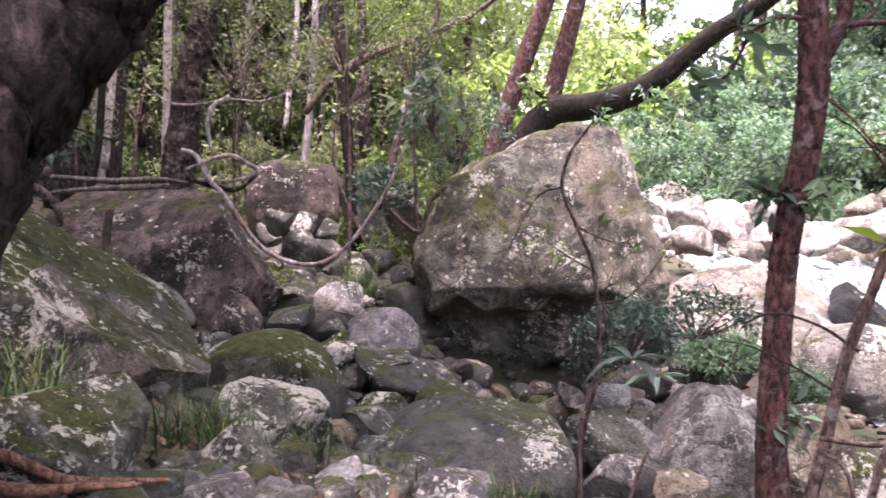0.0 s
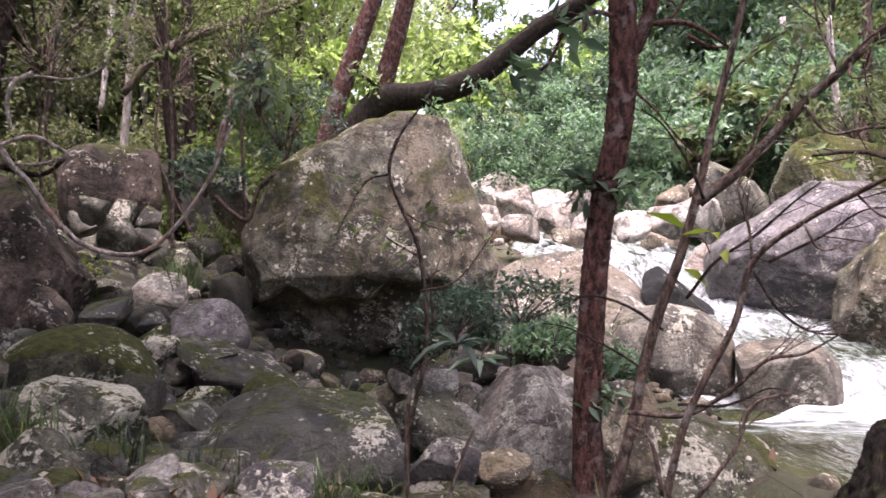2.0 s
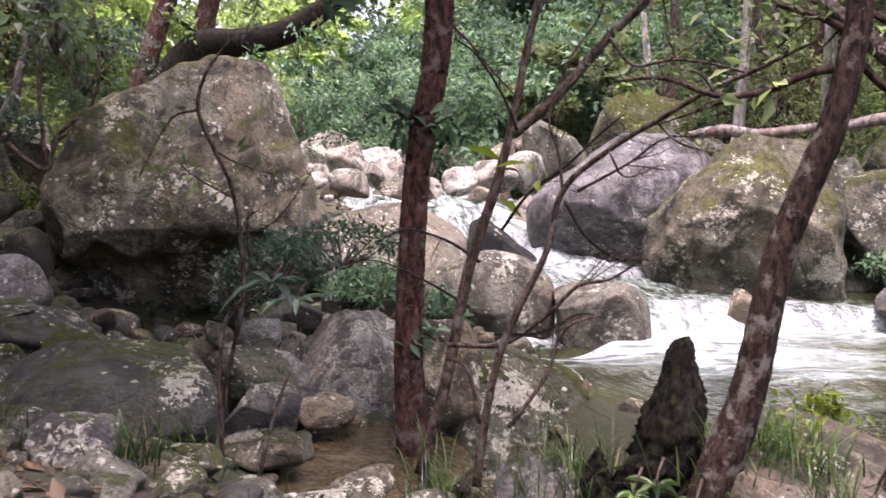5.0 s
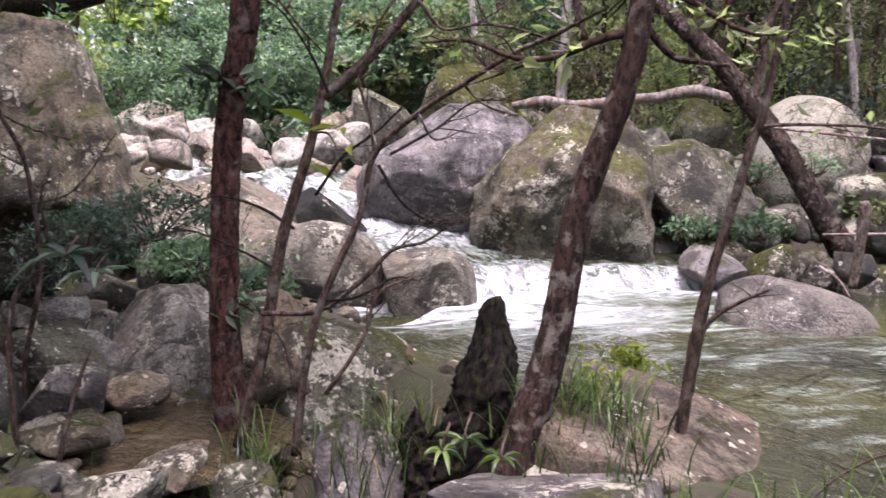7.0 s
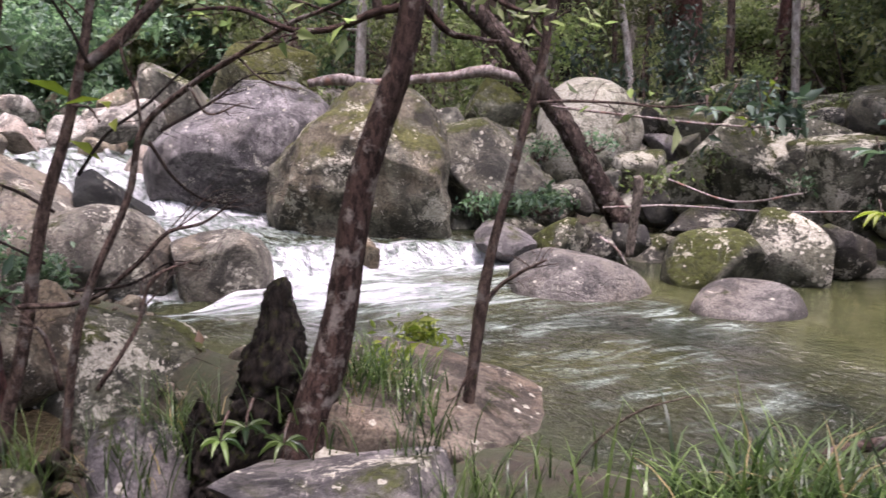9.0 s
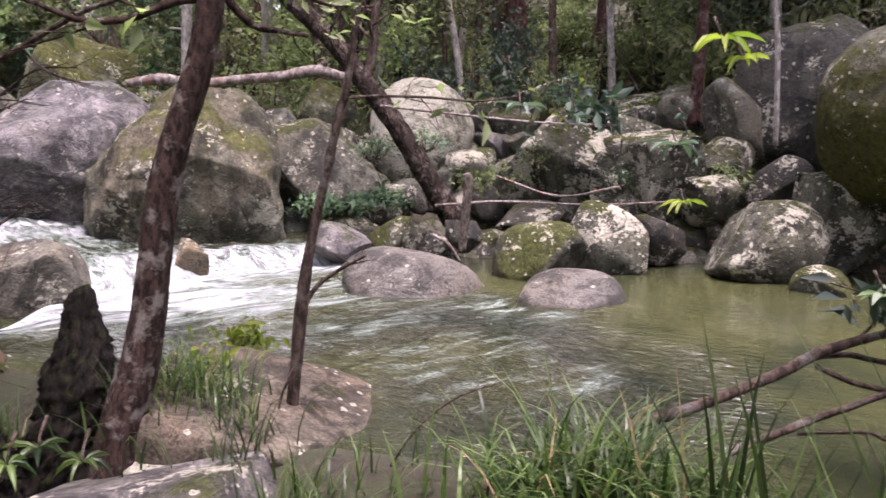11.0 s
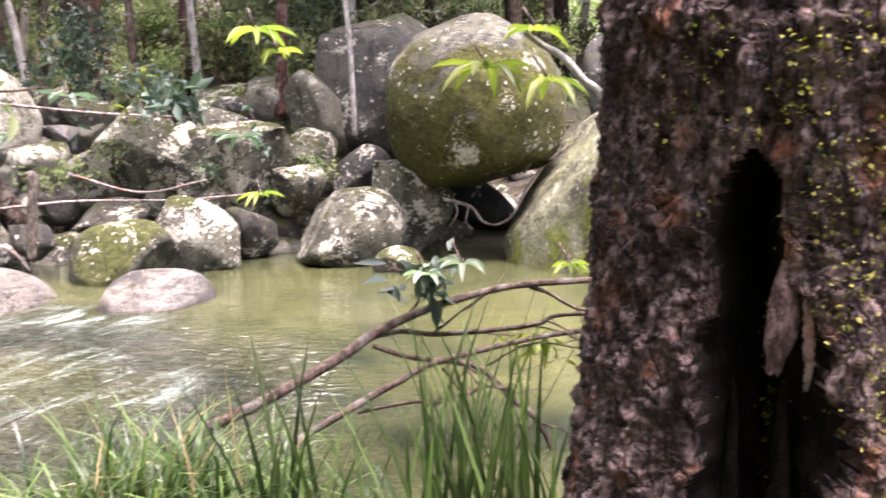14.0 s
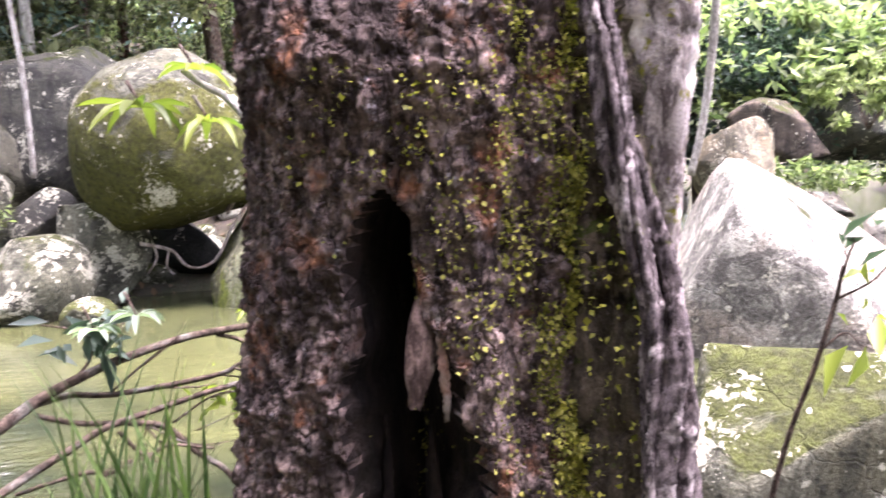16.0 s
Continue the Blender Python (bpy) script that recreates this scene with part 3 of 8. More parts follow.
FINE = np.vstack([a + (b - a) * t for a, b in zip(np.c_[AXIS, HALF][:-1], np.c_[AXIS, HALF][1:]) for t in np.linspace(0, 1, 8, endpoint=False)])


def creek(x, y):
    """Distance from the creek's line, its water level and half width there, and the side (1: far bank)."""
    best = np.full(np.shape(x), 1e9)
    lev, half, total, side = np.zeros_like(best), np.zeros_like(best), np.zeros_like(best), np.ones_like(best)
    for (ax, ay, _, _), (bx, by, _, _) in zip(FINE[:-1], FINE[1:]):
        dx, dy = bx - ax, by - ay
        t = np.clip(((x - ax) * dx + (y - ay) * dy) / (dx * dx + dy * dy), 0, 1)
        d = np.hypot(x - ax - t * dx, y - ay - t * dy)
        m = d < best
        best = np.where(m, d, best)
        side = np.where(m, np.where(dx * (y - ay) - dy * (x - ax) > 0, 1, -1), side)
    for ax, ay, az, aw in FINE:
        w = 1 / (((x - ax) ** 2 + (y - ay) ** 2) + 0.3) ** 2
        lev, half, total = lev + w * az, half + w * aw, total + w
    return best, lev / total, half / total, side


def step(a, b, x):
    t = np.clip((x - a) / (b - a), 0, 1)
    return t * t * (3 - 2 * t)


def ground_height(x, y):
    x, y = np.asarray(x, float), np.asarray(y, float)
    d, lev, half, side = creek(x, y)
    far = side > 0
    h = lev - 0.55 + 0.75 * step(half - 0.8, half + 1.0, d)
    up = np.maximum(d - half - 1.0, 0)
    h = h + np.where(far, 0.30 * np.minimum(up, 4) + 0.28 * np.maximum(up - 4, 0), 0.05 * np.minimum(up, 4) + 0.22 * np.maximum(up - 4, 0))
    h = np.where(h > 9, 9 + 14 * (1 - np.exp(-(h - 9) / 14)), h)
    for cx, cy, rr, dip in ((0.9, 9.2, 2.2, 0.62), (1.9, 4.3, 0.8, 0.2), (1.5, 7.4, 6.0, 0.62), (2.5, 4.4, 2.4, 0.42), (2.3, 2.8, 2.0, 0.34)):
        h = h - step(half + 0.3, half + 1.2, d) * dip * np.exp(-((x - cx) ** 2 + (y - cy) ** 2) / rr)
    h = h + step(half + 0.5, half + 3, d) * 0.16 * np.sin(x * 0.9 + 1.3) * np.sin(y * 0.8 + 0.4) + 0.05 * np.sin(x * 3.1) * np.sin(y * 2.7 + 1)
    near = np.exp(-(x**2 + y**2) / 3.0)
    return h * (1 - near) + near * 0.0


def grid_faces(nx, ny):
    i, j = np.meshgrid(np.arange(nx - 1), np.arange(ny - 1), indexing="ij")
    a = (i * ny + j).ravel()
    return np.stack([a, a + ny, a + ny + 1, a + 1], 1)


k = np.linspace(-1, 1, 361)
xs = 4 + 26 * k + 370 * k**5
ys = 6 + 26 * k + 370 * k**5
gx, gy = np.meshgrid(xs, ys, indexing="ij")
gz = ground_height(gx, gy)
tagged(new("ground", mesh_of("ground", np.stack([gx, gy, gz], -1).reshape(-1, 3), grid_faces(361, 361), SOIL)), "brown leaf-strewn forest soil falling to a stony creek bed", "ground", kind="structure")

# still pool and its run downstream
AX2 = [k for k in range(7, len(AXIS))]
t = np.concatenate([np.linspace(0, 3.2, 170), np.linspace(3.25, len(AX2) - 1, 60)])
cx, cy, cz = (np.interp(t, range(len(AX2)), AXIS[AX2, c]) for c in range(3))
hw = np.interp(t, range(len(AX2)), HALF[AX2]) + 0.55
tx, ty = np.gradient(cx), np.gradient(cy)
tl = np.hypot(tx, ty)
nx_, ny_ = -ty / tl, tx / tl
s = np.linspace(-1, 1, 90)
px = cx[:, None] + nx_[:, None] * s * hw[:, None]
py = cy[:, None] + ny_[:, None] * s * hw[:, None]


def foam_and_glint_at(x, y):
    """How much foam lies on the pool: thick below the cascades, thinning downstream, plus whitening for reflected sky.
    """
    def near(x0, y0, x1, y1, w):
        dx, dy = x1 - x0, y1 - y0
        t = np.clip(((x - x0) * dx + (y - y0) * dy) / (dx * dx + dy * dy), 0, 1)
        return np.exp(-((x - x0 - t * dx) ** 2 + (y - y0 - t * dy) ** 2) / w**2)
    drop = np.maximum(near(4.3, 6.75, 6.4, 6.35, 0.50), near(6.4, 6.3, 7.75, 5.15, 0.36))
    # the 0.13 term is no foam: it whitens ripples as reflected sky
    return 0.60 * drop + 0.46 * near(4.0, 6.5, 5.4, 5.5, 0.80) + 0.22 * near(5.2, 5.6, 6.5, 4.9, 0.6) + 0.13 * near(5.4, 4.0, 4.9, 2.0, 1.1) + 0.16 * near(6.6, 3.4, 6.5, 2.6, 0.35)


foam = foam_and_glint_at(px, py)
p3 = np.stack([px, py, np.zeros_like(px)], -1).reshape(-1, 3)
pz = np.repeat(cz[:, None], s.size, 1) + waves(p3, np.random.default_rng(5), 3, 3.0, 0.03, 0.55).reshape(px.shape) * np.clip(foam * 1.6, 0.0, 1) + 0.004 * np.sin(px * 5 + 2 * np.sin(py * 2))
me = mesh_of("water", np.stack([px, py, pz], -1).reshape(-1, 3), grid_faces(len(cx), s.size), FOAM)
p3[:, 2] = foam.ravel() - 0.08
p3[:, :2] = p3[:, :2] @ np.array(((0.94, 0.34), (-0.34, 0.94)))
me.attributes.new("flow", "FLOAT_VECTOR", "POINT").data.foreach_set("vector", p3.astype(np.float32).ravel())
tagged(new("water", me), "clear green-gold creek pool with foam below the rapids", "water", kind="structure")


def flow_sheet(name, line, widths, foam, label, humps=0.05, seed=3, drop=0.16, m=76):
    """Running water along a line of (x, y, z), with streaks that follow the flow."""
    rng = np.random.default_rng(seed)
    line = np.array(line, float)
    path, w = smooth_path(line, widths, 40)
    fo = np.interp(np.linspace(0, 1, len(path)), np.linspace(0, 1, len(foam)), foam)
    tx, ty = np.gradient(path[:, 0]), np.gradient(path[:, 1])
    tl = np.hypot(tx, ty) + 1e-9
    s = np.linspace(-1, 1, m)
    x = path[:, :1] + (-ty / tl)[:, None] * s * w[:, None]
    y = path[:, 1:2] + (tx / tl)[:, None] * s * w[:, None]
    u = np.concatenate([[0], np.cumsum(np.linalg.norm(np.diff(path, axis=0), axis=1))])
    p = np.stack([np.repeat(u[:, None], m, 1), s[None] * w[:, None], np.zeros_like(x)], -1).reshape(-1, 3)
    z = path[:, 2:3] + (waves(p * (1, 1.6, 1), rng, 5, 3.0, humps, 0.62)).reshape(x.shape) - drop * np.abs(s[None]) ** 4
    e = np.linspace(0, 1, len(path))[:, None]
    z = z - 0.22 * step(0.9, 1.0, e)
    me = mesh_of(name, np.stack([x, y, z], -1).reshape(-1, 3), grid_faces(len(path), m), FOAM)
    a = me.attributes.new("flow", "FLOAT_VECTOR", "POINT")
    edge = (0.06 if drop < 0.3 else -0.12) * np.abs(s[None]) ** 2
    p[:, 2] = (fo[:, None] - edge).ravel()
    a.data.foreach_set("vector", p.astype(np.float32).ravel())
    return tagged(new(name, me), label, "water", kind="structure")


# ---------------------------------------------------------------- running water
flow_sheet("rapids", [(7.29, 23.06, 1.59), (6.54, 18.04, 1.05), (5.78, 14.60, 0.917), (5.72, 11.92, 0.834), (5.63, 10.06, 0.691)], [3.0, 2.6, 1.9, 1.4, 0.7], [0.5, 0.45, 0.38, 0.42, 0.5], "white rushing water between pale upstream rocks", 0.05, 4)
flow_sheet("cascade", [(5.54, 10.22, 0.717), (5.74, 9.54, 0.617), (5.54, 8.97, 0.335), (5.35, 8.26, 0.17)], [0.75, 0.6, 0.55, 0.7], [0.55, 0.58, 0.58, 0.55], "narrow white chute of water over a rock step", 0.05, 5)


def terrace():
    """Water spreading from the chute over a broad ledge and spilling into the pool along a crooked lip."""
    x, y = np.meshgrid(np.linspace(3.8, 8.15, 230), np.linspace(4.4, 9.1, 236), indexing="ij")
    p = np.stack([x, y, np.zeros_like(x)], -1).reshape(-1, 3)
    rng = np.random.default_rng(6)
    wob = waves(p, rng, 3, 2.4, 0.07, 0.6).reshape(x.shape)
    lip = np.interp(x, (4.0, 5.3, 6.33, 6.9, 7.4, 7.8, 8.7), (6.98, 6.74, 6.46, 5.88, 5.46, 5.1, 4.4))
    s = y - lip + wob
    fall = step(-0.06, 0.34, s) * step(4.15, 4.75, x)
    churn = np.exp(-((s + 0.12) / 0.30) ** 2)
    race = step(7.3, 8.5, y)
    z = -0.26 + 0.30 * fall + 0.25 * step(6.9, 8.7, y) * step(4.15, 4.75, x) + waves(p, rng, 4, 4.5, 0.022, 0.62).reshape(x.shape) * (0.35 + churn + 0.8 * race)
    foam = 0.13 + 0.36 * np.exp(-((s - 0.12) / 0.30) ** 2) + 0.28 * churn + 0.38 * race - 0.10 * step(6.2, 7.2, x) * step(0.35, 0.6, s)
    foam = foam - 0.5 * step(-0.3, -0.6, s) - 0.4 * step(7.55, 7.95, x)
    me = mesh_of("rapids", np.stack([x, y, z], -1).reshape(-1, 3), grid_faces(*x.shape), FOAM)
    flow = np.stack([2.2 * s + 0.25 * x, 1.1 * x - 0.3 * y, foam], -1).reshape(-1, 3)
    me.attributes.new("flow", "FLOAT_VECTOR", "POINT").data.foreach_set("vector", flow.astype(np.float32).ravel())
    tagged(new("rapids", me), "white water spilling over a low rock lip into the pool", "water", kind="structure")


terrace()

# ---------------------------------------------------------------- boulders of the left channel
rock("boulder", (1.21, 9.83, 0.86), (1.50, 1.21, 1.78), -7, 11, "great", "huge lichened tan-grey boulder with an undercut base", cuts=[(-0.36, -0.1, 0.93, 0.82), (-0.78, -0.1, 0.58, 0.96), (0.88, -0.05, 0.46, 0.90), (0.90, -0.1, -0.40, 0.92), (-0.66, -0.2, -0.72, 1.0), (-0.1, -0.86, 0.42, 0.76), (-0.05, -0.72, -0.69, 0.62), (0.5, -0.65, -0.45, 0.90), (0.5, -0.8, 0.3, 0.88), (0.2, 0.1, 0.97, 0.93)], sub=6, boxy=4, rough=1.25, facets=0, recess=((-0.15, 0.10, 0.32, 0.10), (-0.62, 0.05, 0.36, 0.16)))
rock("boulder", (-2.68, 7.86, 0.80), (1.05, 0.875, 1.10), 19, 12, "red", "massive flat-faced red-brown boulder under tree roots", cuts=[(0, -0.97, 0.1, 0.70), (0.6, -0.5, -0.4, 0.8), (0.75, -0.2, 0.6, 0.86), (-0.3, -0.5, 0.8, 0.82)], sub=6, boxy=4.5, rough=1.5, facets=3)
rock("boulder", (-2.88, 4.86, 0.82), (1.40, 1.0, 1.12), 29, 13, "slab", "great moss-covered boulder sloping towards the creek", cuts=[(0.60, -0.25, 0.74, 0.50), (0.1, -0.95, 0.05, 0.80), (0.45, -0.6, -0.62, 0.80)], sub=6, boxy=3.6, rough=1.2, facets=0)
rock("boulder", (-1.74, 3.49, 0.518), (0.458, 0.321, 0.328), 27, 14, "lichen", "low grey boulder with white lichen patches beside roots", boxy=3, facets=8)
rock("rock", (-1.30, 6.06, 0.375), (0.542, 0.461, 0.359), 12, 15, "moss", "rounded mossy boulder with lichen spots", facets=3)
rock("rock", (-1.03, 5.00, 0.278), (0.353, 0.3, 0.309), 12, 16, "lichen", "grey rock crusted with pale lichen", boxy=3, facets=8)
rock("rock", (-0.817, 5.44, 0.224), (0.178, 0.151, 0.268), 9, 17, "dark", "dark damp shaded rock wedged between boulders", sub=3, boxy=3, facets=8)
rock("rock", (-1.13, 4.25, 0.292), (0.207, 0.176, 0.206), 15, 18, "lichen", "round stone with white lichen crust")
rock("rock", (-0.926, 4.20, 0.265), (0.0953, 0.081, 0.145), 12, 19, "grey", "small grey creek stone", sub=3, boxy=3, facets=8)
rock("rock", (-0.789, 4.33, 0.262), (0.106, 0.0897, 0.131), 10, 20, "grey", "small grey creek stone", sub=3, boxy=3, facets=8)
rock("rock", (-1.24, 3.70, 0.306), (0.171, 0.145, 0.136), 18, 21, "bleached", "low grey stone half sunk in soil")
rock("rock", (-1.29, 3.89, 0.365), (0.127, 0.108, 0.0845), 18, 22, "lichen", "low lichened stone in the dry channel", sub=3, boxy=3, facets=8)
rock("rock", (-1.37, 3.33, 0.378), (0.127, 0.108, 0.105), 22, 23, "bleached", "low grey stone half sunk in soil", sub=3, boxy=3, facets=8)
rock("rock", (-0.994, 3.56, 0.308), (0.159, 0.135, 0.14), 16, 24, "bleached", "low flat grey stone")
rock("rock", (-0.751, 3.73, 0.265), (0.121, 0.103, 0.12), 11, 25, "purple", "flat violet-grey stone in the dry channel", sub=3, boxy=3, facets=8)
rock("rock", (-0.516, 3.97, 0.182), (0.206, 0.175, 0.191), 7, 26, "bleached", "rounded grey stone with lichen flecks", boxy=3, facets=8)
rock("rock", (0.0418, 4.10, 0.103), (0.195, 0.166, 0.19), -1, 27, "purple", "smooth pale violet-grey stone", facets=3)
rock("rock", (-0.248, 4.59, 0.0933), (0.154, 0.131, 0.16), 3, 28, "grey", "mossy grey stone in the dry channel", sub=3, boxy=3, facets=8)
rock("rock", (-0.599, 4.76, 0.102), (0.16, 0.136, 0.0924), 7, 29, "grey", "flat grey stone in the dry channel", sub=3, boxy=3, facets=8)
rock("boulder", (0.156, 5.25, -0.10), (0.72, 0.46, 0.42), -9, 30, "damp", "long dark grey slab with a mossy shoulder", cuts=[(0.05, -0.15, 0.98, 0.66), (-0.62, -0.15, 0.74, 0.70), (0.05, -0.8, 0.6, 0.72)], sub=5, boxy=2.4, rough=1.3, facets=3)
rock("rock", (-0.486, 5.98, 0.125), (0.262, 0.223, 0.176), 5, 31, "moss", "low stone under yellow-green moss", boxy=3, facets=8)
rock("rock", (-0.537, 5.57, 0.0573), (0.24, 0.204, 0.208), 6, 32, "grey", "flat grey slab in the dry channel", boxy=3, facets=8)
rock("rock", (0.00445, 6.40, 0.0492), (0.256, 0.217, 0.206), -0, 33, "moss", "smooth round mossy stone", facets=2)
rock("rock", (-0.251, 6.90, 0.142), (0.498, 0.423, 0.291), 2, 34, "dark", "broad dark brown slab leaning on stones", boxy=3, facets=8)
rock("rock", (-0.608, 8.08, 0.337), (0.417, 0.354, 0.32), 4, 35, "purple", "smooth violet-grey rounded boulder", boxy=2.1, facets=2)
rock("rock", (-0.579, 7.28, 0.26), (0.273, 0.232, 0.177), 5, 36, "grey", "flat pale grey stone")
rock("rock", (-0.786, 6.86, 0.189), (0.149, 0.127, 0.162), 7, 37, "grey", "small angular stone in the dry channel", sub=3, boxy=3, facets=8)
rock("rock", (-1.20, 9.02, 0.552), (0.314, 0.267, 0.303), 8, 38, "pale", "flat-topped pale stone in the dry channel", sub=3, boxy=3, facets=8)
rock("rock", (-0.452, 9.09, 0.503), (0.243, 0.206, 0.345), 3, 39, "dark", "dark block with a pale top", sub=3)
rock("rock", (-1.57, 8.76, 0.571), (0.184, 0.156, 0.156), 10, 40, "grey", "small flat stone in the dry channel", sub=3, boxy=3, facets=8)
rock("rock", (-1.53, 8.06, 0.443), (0.287, 0.244, 0.228), 11, 41, "grey", "jumbled grey stone in the channel", sub=3, boxy=3, facets=8)
rock("rock", (-1.19, 7.91, 0.445), (0.271, 0.231, 0.186), 9, 42, "dark", "jumbled dark stone in the channel", sub=3)
rock("rock", (-1.01, 7.33, 0.285), (0.167, 0.142, 0.248), 8, 43, "moss", "angular mossy stone in the dry channel", sub=3, boxy=3, facets=8)
rock("rock", (-1.77, 8.82, 0.65), (0.16, 0.136, 0.146), 11, 44, "grey", "small grey stone in the dry channel", sub=3, boxy=3, facets=8)
rock("rock", (-1.85, 7.17, 0.59), (0.256, 0.218, 0.316), 14, 45, "red", "red-brown block below a flat-faced boulder", sub=3)
rock("rock", (-2.45, 6.88, 0.731), (0.351, 0.298, 0.304), 20, 46, "grey", "mossy ledge below a boulder", boxy=3, facets=8)
rock("rock", (-1.85, 6.13, 0.483), (0.0964, 0.0819, 0.224), 17, 47, "dark", "dark wedge-shaped stone in the dry channel", sub=3, boxy=3, facets=8)
rock("boulder", (-2.30, 12.39, 1.75), (0.678, 0.576, 0.666), 11, 48, "red", "square red-brown boulder at the foot of the slope", boxy=3.6, facets=2)
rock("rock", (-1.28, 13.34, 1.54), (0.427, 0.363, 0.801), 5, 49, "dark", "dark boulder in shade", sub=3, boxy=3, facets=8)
rock("rock", (-0.638, 12.78, 1.52), (0.362, 0.308, 0.559), 3, 50, "grey", "grey boulder behind vines", sub=3, boxy=3, facets=8)
rock("rock", (-1.76, 10.00, 1.19), (0.216, 0.183, 0.23), 10, 51, "grey", "small rubble stone on the slope", sub=3)
rock("rock", (-1.58, 11.09, 1.07), (0.266, 0.226, 0.248), 8, 52, "grey", "small rubble stone on the slope", sub=3, boxy=3, facets=8)
rock("rock", (-1.96, 9.81, 1.49), (0.177, 0.15, 0.174), 11, 53, "grey", "small rubble stone on the slope", sub=3, boxy=3, facets=8)
rock("rock", (-1.86, 10.89, 1.44), (0.176, 0.149, 0.187), 10, 54, "grey", "small rubble stone on the slope", sub=3)
rock("rock", (-2.06, 11.01, 1.00), (0.198, 0.169, 0.209), 11, 55, "grey", "small rubble stone on the slope", sub=3, boxy=3, facets=8)
rock("rock", (-0.813, 10.27, 0.966), (0.219, 0.186, 0.196), 5, 56, "grey", "small rubble stone on the slope", sub=3, boxy=3, facets=8)
rock("rock", (-1.05, 10.10, 0.783), (0.18, 0.153, 0.176), 6, 57, "grey", "small rubble stone on the slope", sub=3)
rock("rock", (-0.479, 9.99, 0.808), (0.177, 0.151, 0.156), 3, 58, "dark", "small rubble stone on the slope", sub=3, boxy=3, facets=8)
rock("rock", (-2.24, 10.52, 1.32), (0.171, 0.145, 0.164), 12, 59, "grey", "small rubble stone on the slope", sub=3, boxy=3, facets=8)
rock("rock", (-1.46, 10.35, 1.41), (0.148, 0.126, 0.142), 8, 60, "grey", "small rubble stone on the slope", sub=3)
rock("rock", (-1.46, 10.95, 0.832), (0.176, 0.15, 0.187), 8, 61, "dark", "small rubble stone on the slope", sub=3, boxy=3, facets=8)
rock("rock", (-1.86, 11.20, 0.719), (0.201, 0.171, 0.171), 9, 62, "grey", "small rubble stone on the slope", sub=3, boxy=3, facets=8)

# ---------------------------------------------------------------- stones of the dry channel
rock("rock", (0.188, 8.30, -0.02), (0.13, 0.11, 0.12), -1, 63, "red", "small reddish stone in the dry channel", sub=3)
rock("rock", (0.345, 7.19, -0.0605), (0.0914, 0.0777, 0.0951), -3, 64, "pale", "fist-sized creek stone in the dry channel", sub=3, boxy=3, facets=8)
rock("rock", (0.479, 6.68, 0.0918), (0.0898, 0.0763, 0.101), -4, 65, "tan", "fist-sized creek stone in the dry channel", sub=3, boxy=3, facets=8)
rock("rock", (0.653, 6.87, 0.0722), (0.0899, 0.0764, 0.0909), -5, 66, "dark", "fist-sized creek stone in the dry channel", sub=3)
rock("rock", (0.87, 7.05, 0.0427), (0.126, 0.107, 0.104), -7, 67, "red", "fist-sized creek stone in the dry channel", sub=3, boxy=3, facets=8)
rock("rock", (1.03, 6.52, 0.135), (0.119, 0.102, 0.112), -9, 68, "pale", "fist-sized creek stone in the dry channel", sub=3, boxy=3, facets=8)
rock("rock", (0.562, 6.78, -0.0346), (0.111, 0.0945, 0.112), -5, 69, "tan", "fist-sized creek stone in the dry channel", sub=3)
rock("rock", (0.808, 6.95, -0.0676), (0.153, 0.13, 0.106), -7, 70, "dark", "fist-sized creek stone in the dry channel", sub=3, boxy=3, facets=8)
rock("rock", (1.04, 7.12, -0.21), (0.0918, 0.078, 0.187), -8, 71, "red", "fist-sized creek stone in the dry channel", sub=3, boxy=3, facets=8)
rock("rock", (0.393, 6.69, -0.0214), (0.0974, 0.0828, 0.095), -3, 72, "pale", "fist-sized creek stone in the dry channel", sub=3)
rock("rock", (1.15, 6.80, -0.0256), (0.1, 0.0852, 0.0977), -10, 73, "tan", "fist-sized creek stone in the dry channel", sub=3, boxy=3, facets=8)
rock("rock", (-0.256, 7.10, 0.0415), (0.0642, 0.0546, 0.0735), 2, 74, "dark", "fist-sized creek stone in the dry channel", sub=3, boxy=3, facets=8)
rock("rock", (-0.307, 6.59, 0.0961), (0.0837, 0.0712, 0.0684), 3, 75, "red", "fist-sized creek stone in the dry channel", sub=3)
rock("rock", (1.11, 6.71, -0.185), (0.0994, 0.0845, 0.113), -9, 76, "pale", "fist-sized creek stone in the dry channel", sub=3, boxy=3, facets=8)
rock("rock", (1.35, 6.56, -0.0704), (0.185, 0.157, 0.307), -12, 77, "pale", "upright pale block in the dry channel", sub=3, boxy=4, facets=8)
rock("rock", (1.15, 5.68, -0.0352), (0.291, 0.248, 0.254), -11, 78, "lichen", "pale lichened rock in the dry channel", boxy=4, facets=8)
rock("boulder", (1.88, 5.80, -0.10), (0.44, 0.367, 0.47), -18, 79, "bleached", "angular tan rock with a sharp crest", cuts=[(-0.55, -0.3, 0.76, 0.52), (0.65, -0.2, 0.72, 0.72), (0.1, -0.92, -0.1, 0.6)], sub=5, boxy=3.4, rough=1.2, facets=5)
rock("rock", (1.09, 5.08, -0.0832), (0.245, 0.208, 0.188), -12, 80, "purple", "smooth grey-violet creek stone", boxy=3, facets=8)
rock("rock", (1.57, 6.10, -0.0533), (0.193, 0.164, 0.176), -14, 81, "grey", "grey creek stone in the dry channel", sub=3)
rock("rock", (1.62, 6.50, 0.0143), (0.107, 0.091, 0.104), -14, 82, "pale", "pale creek stone in the dry channel", sub=3, boxy=3, facets=8)
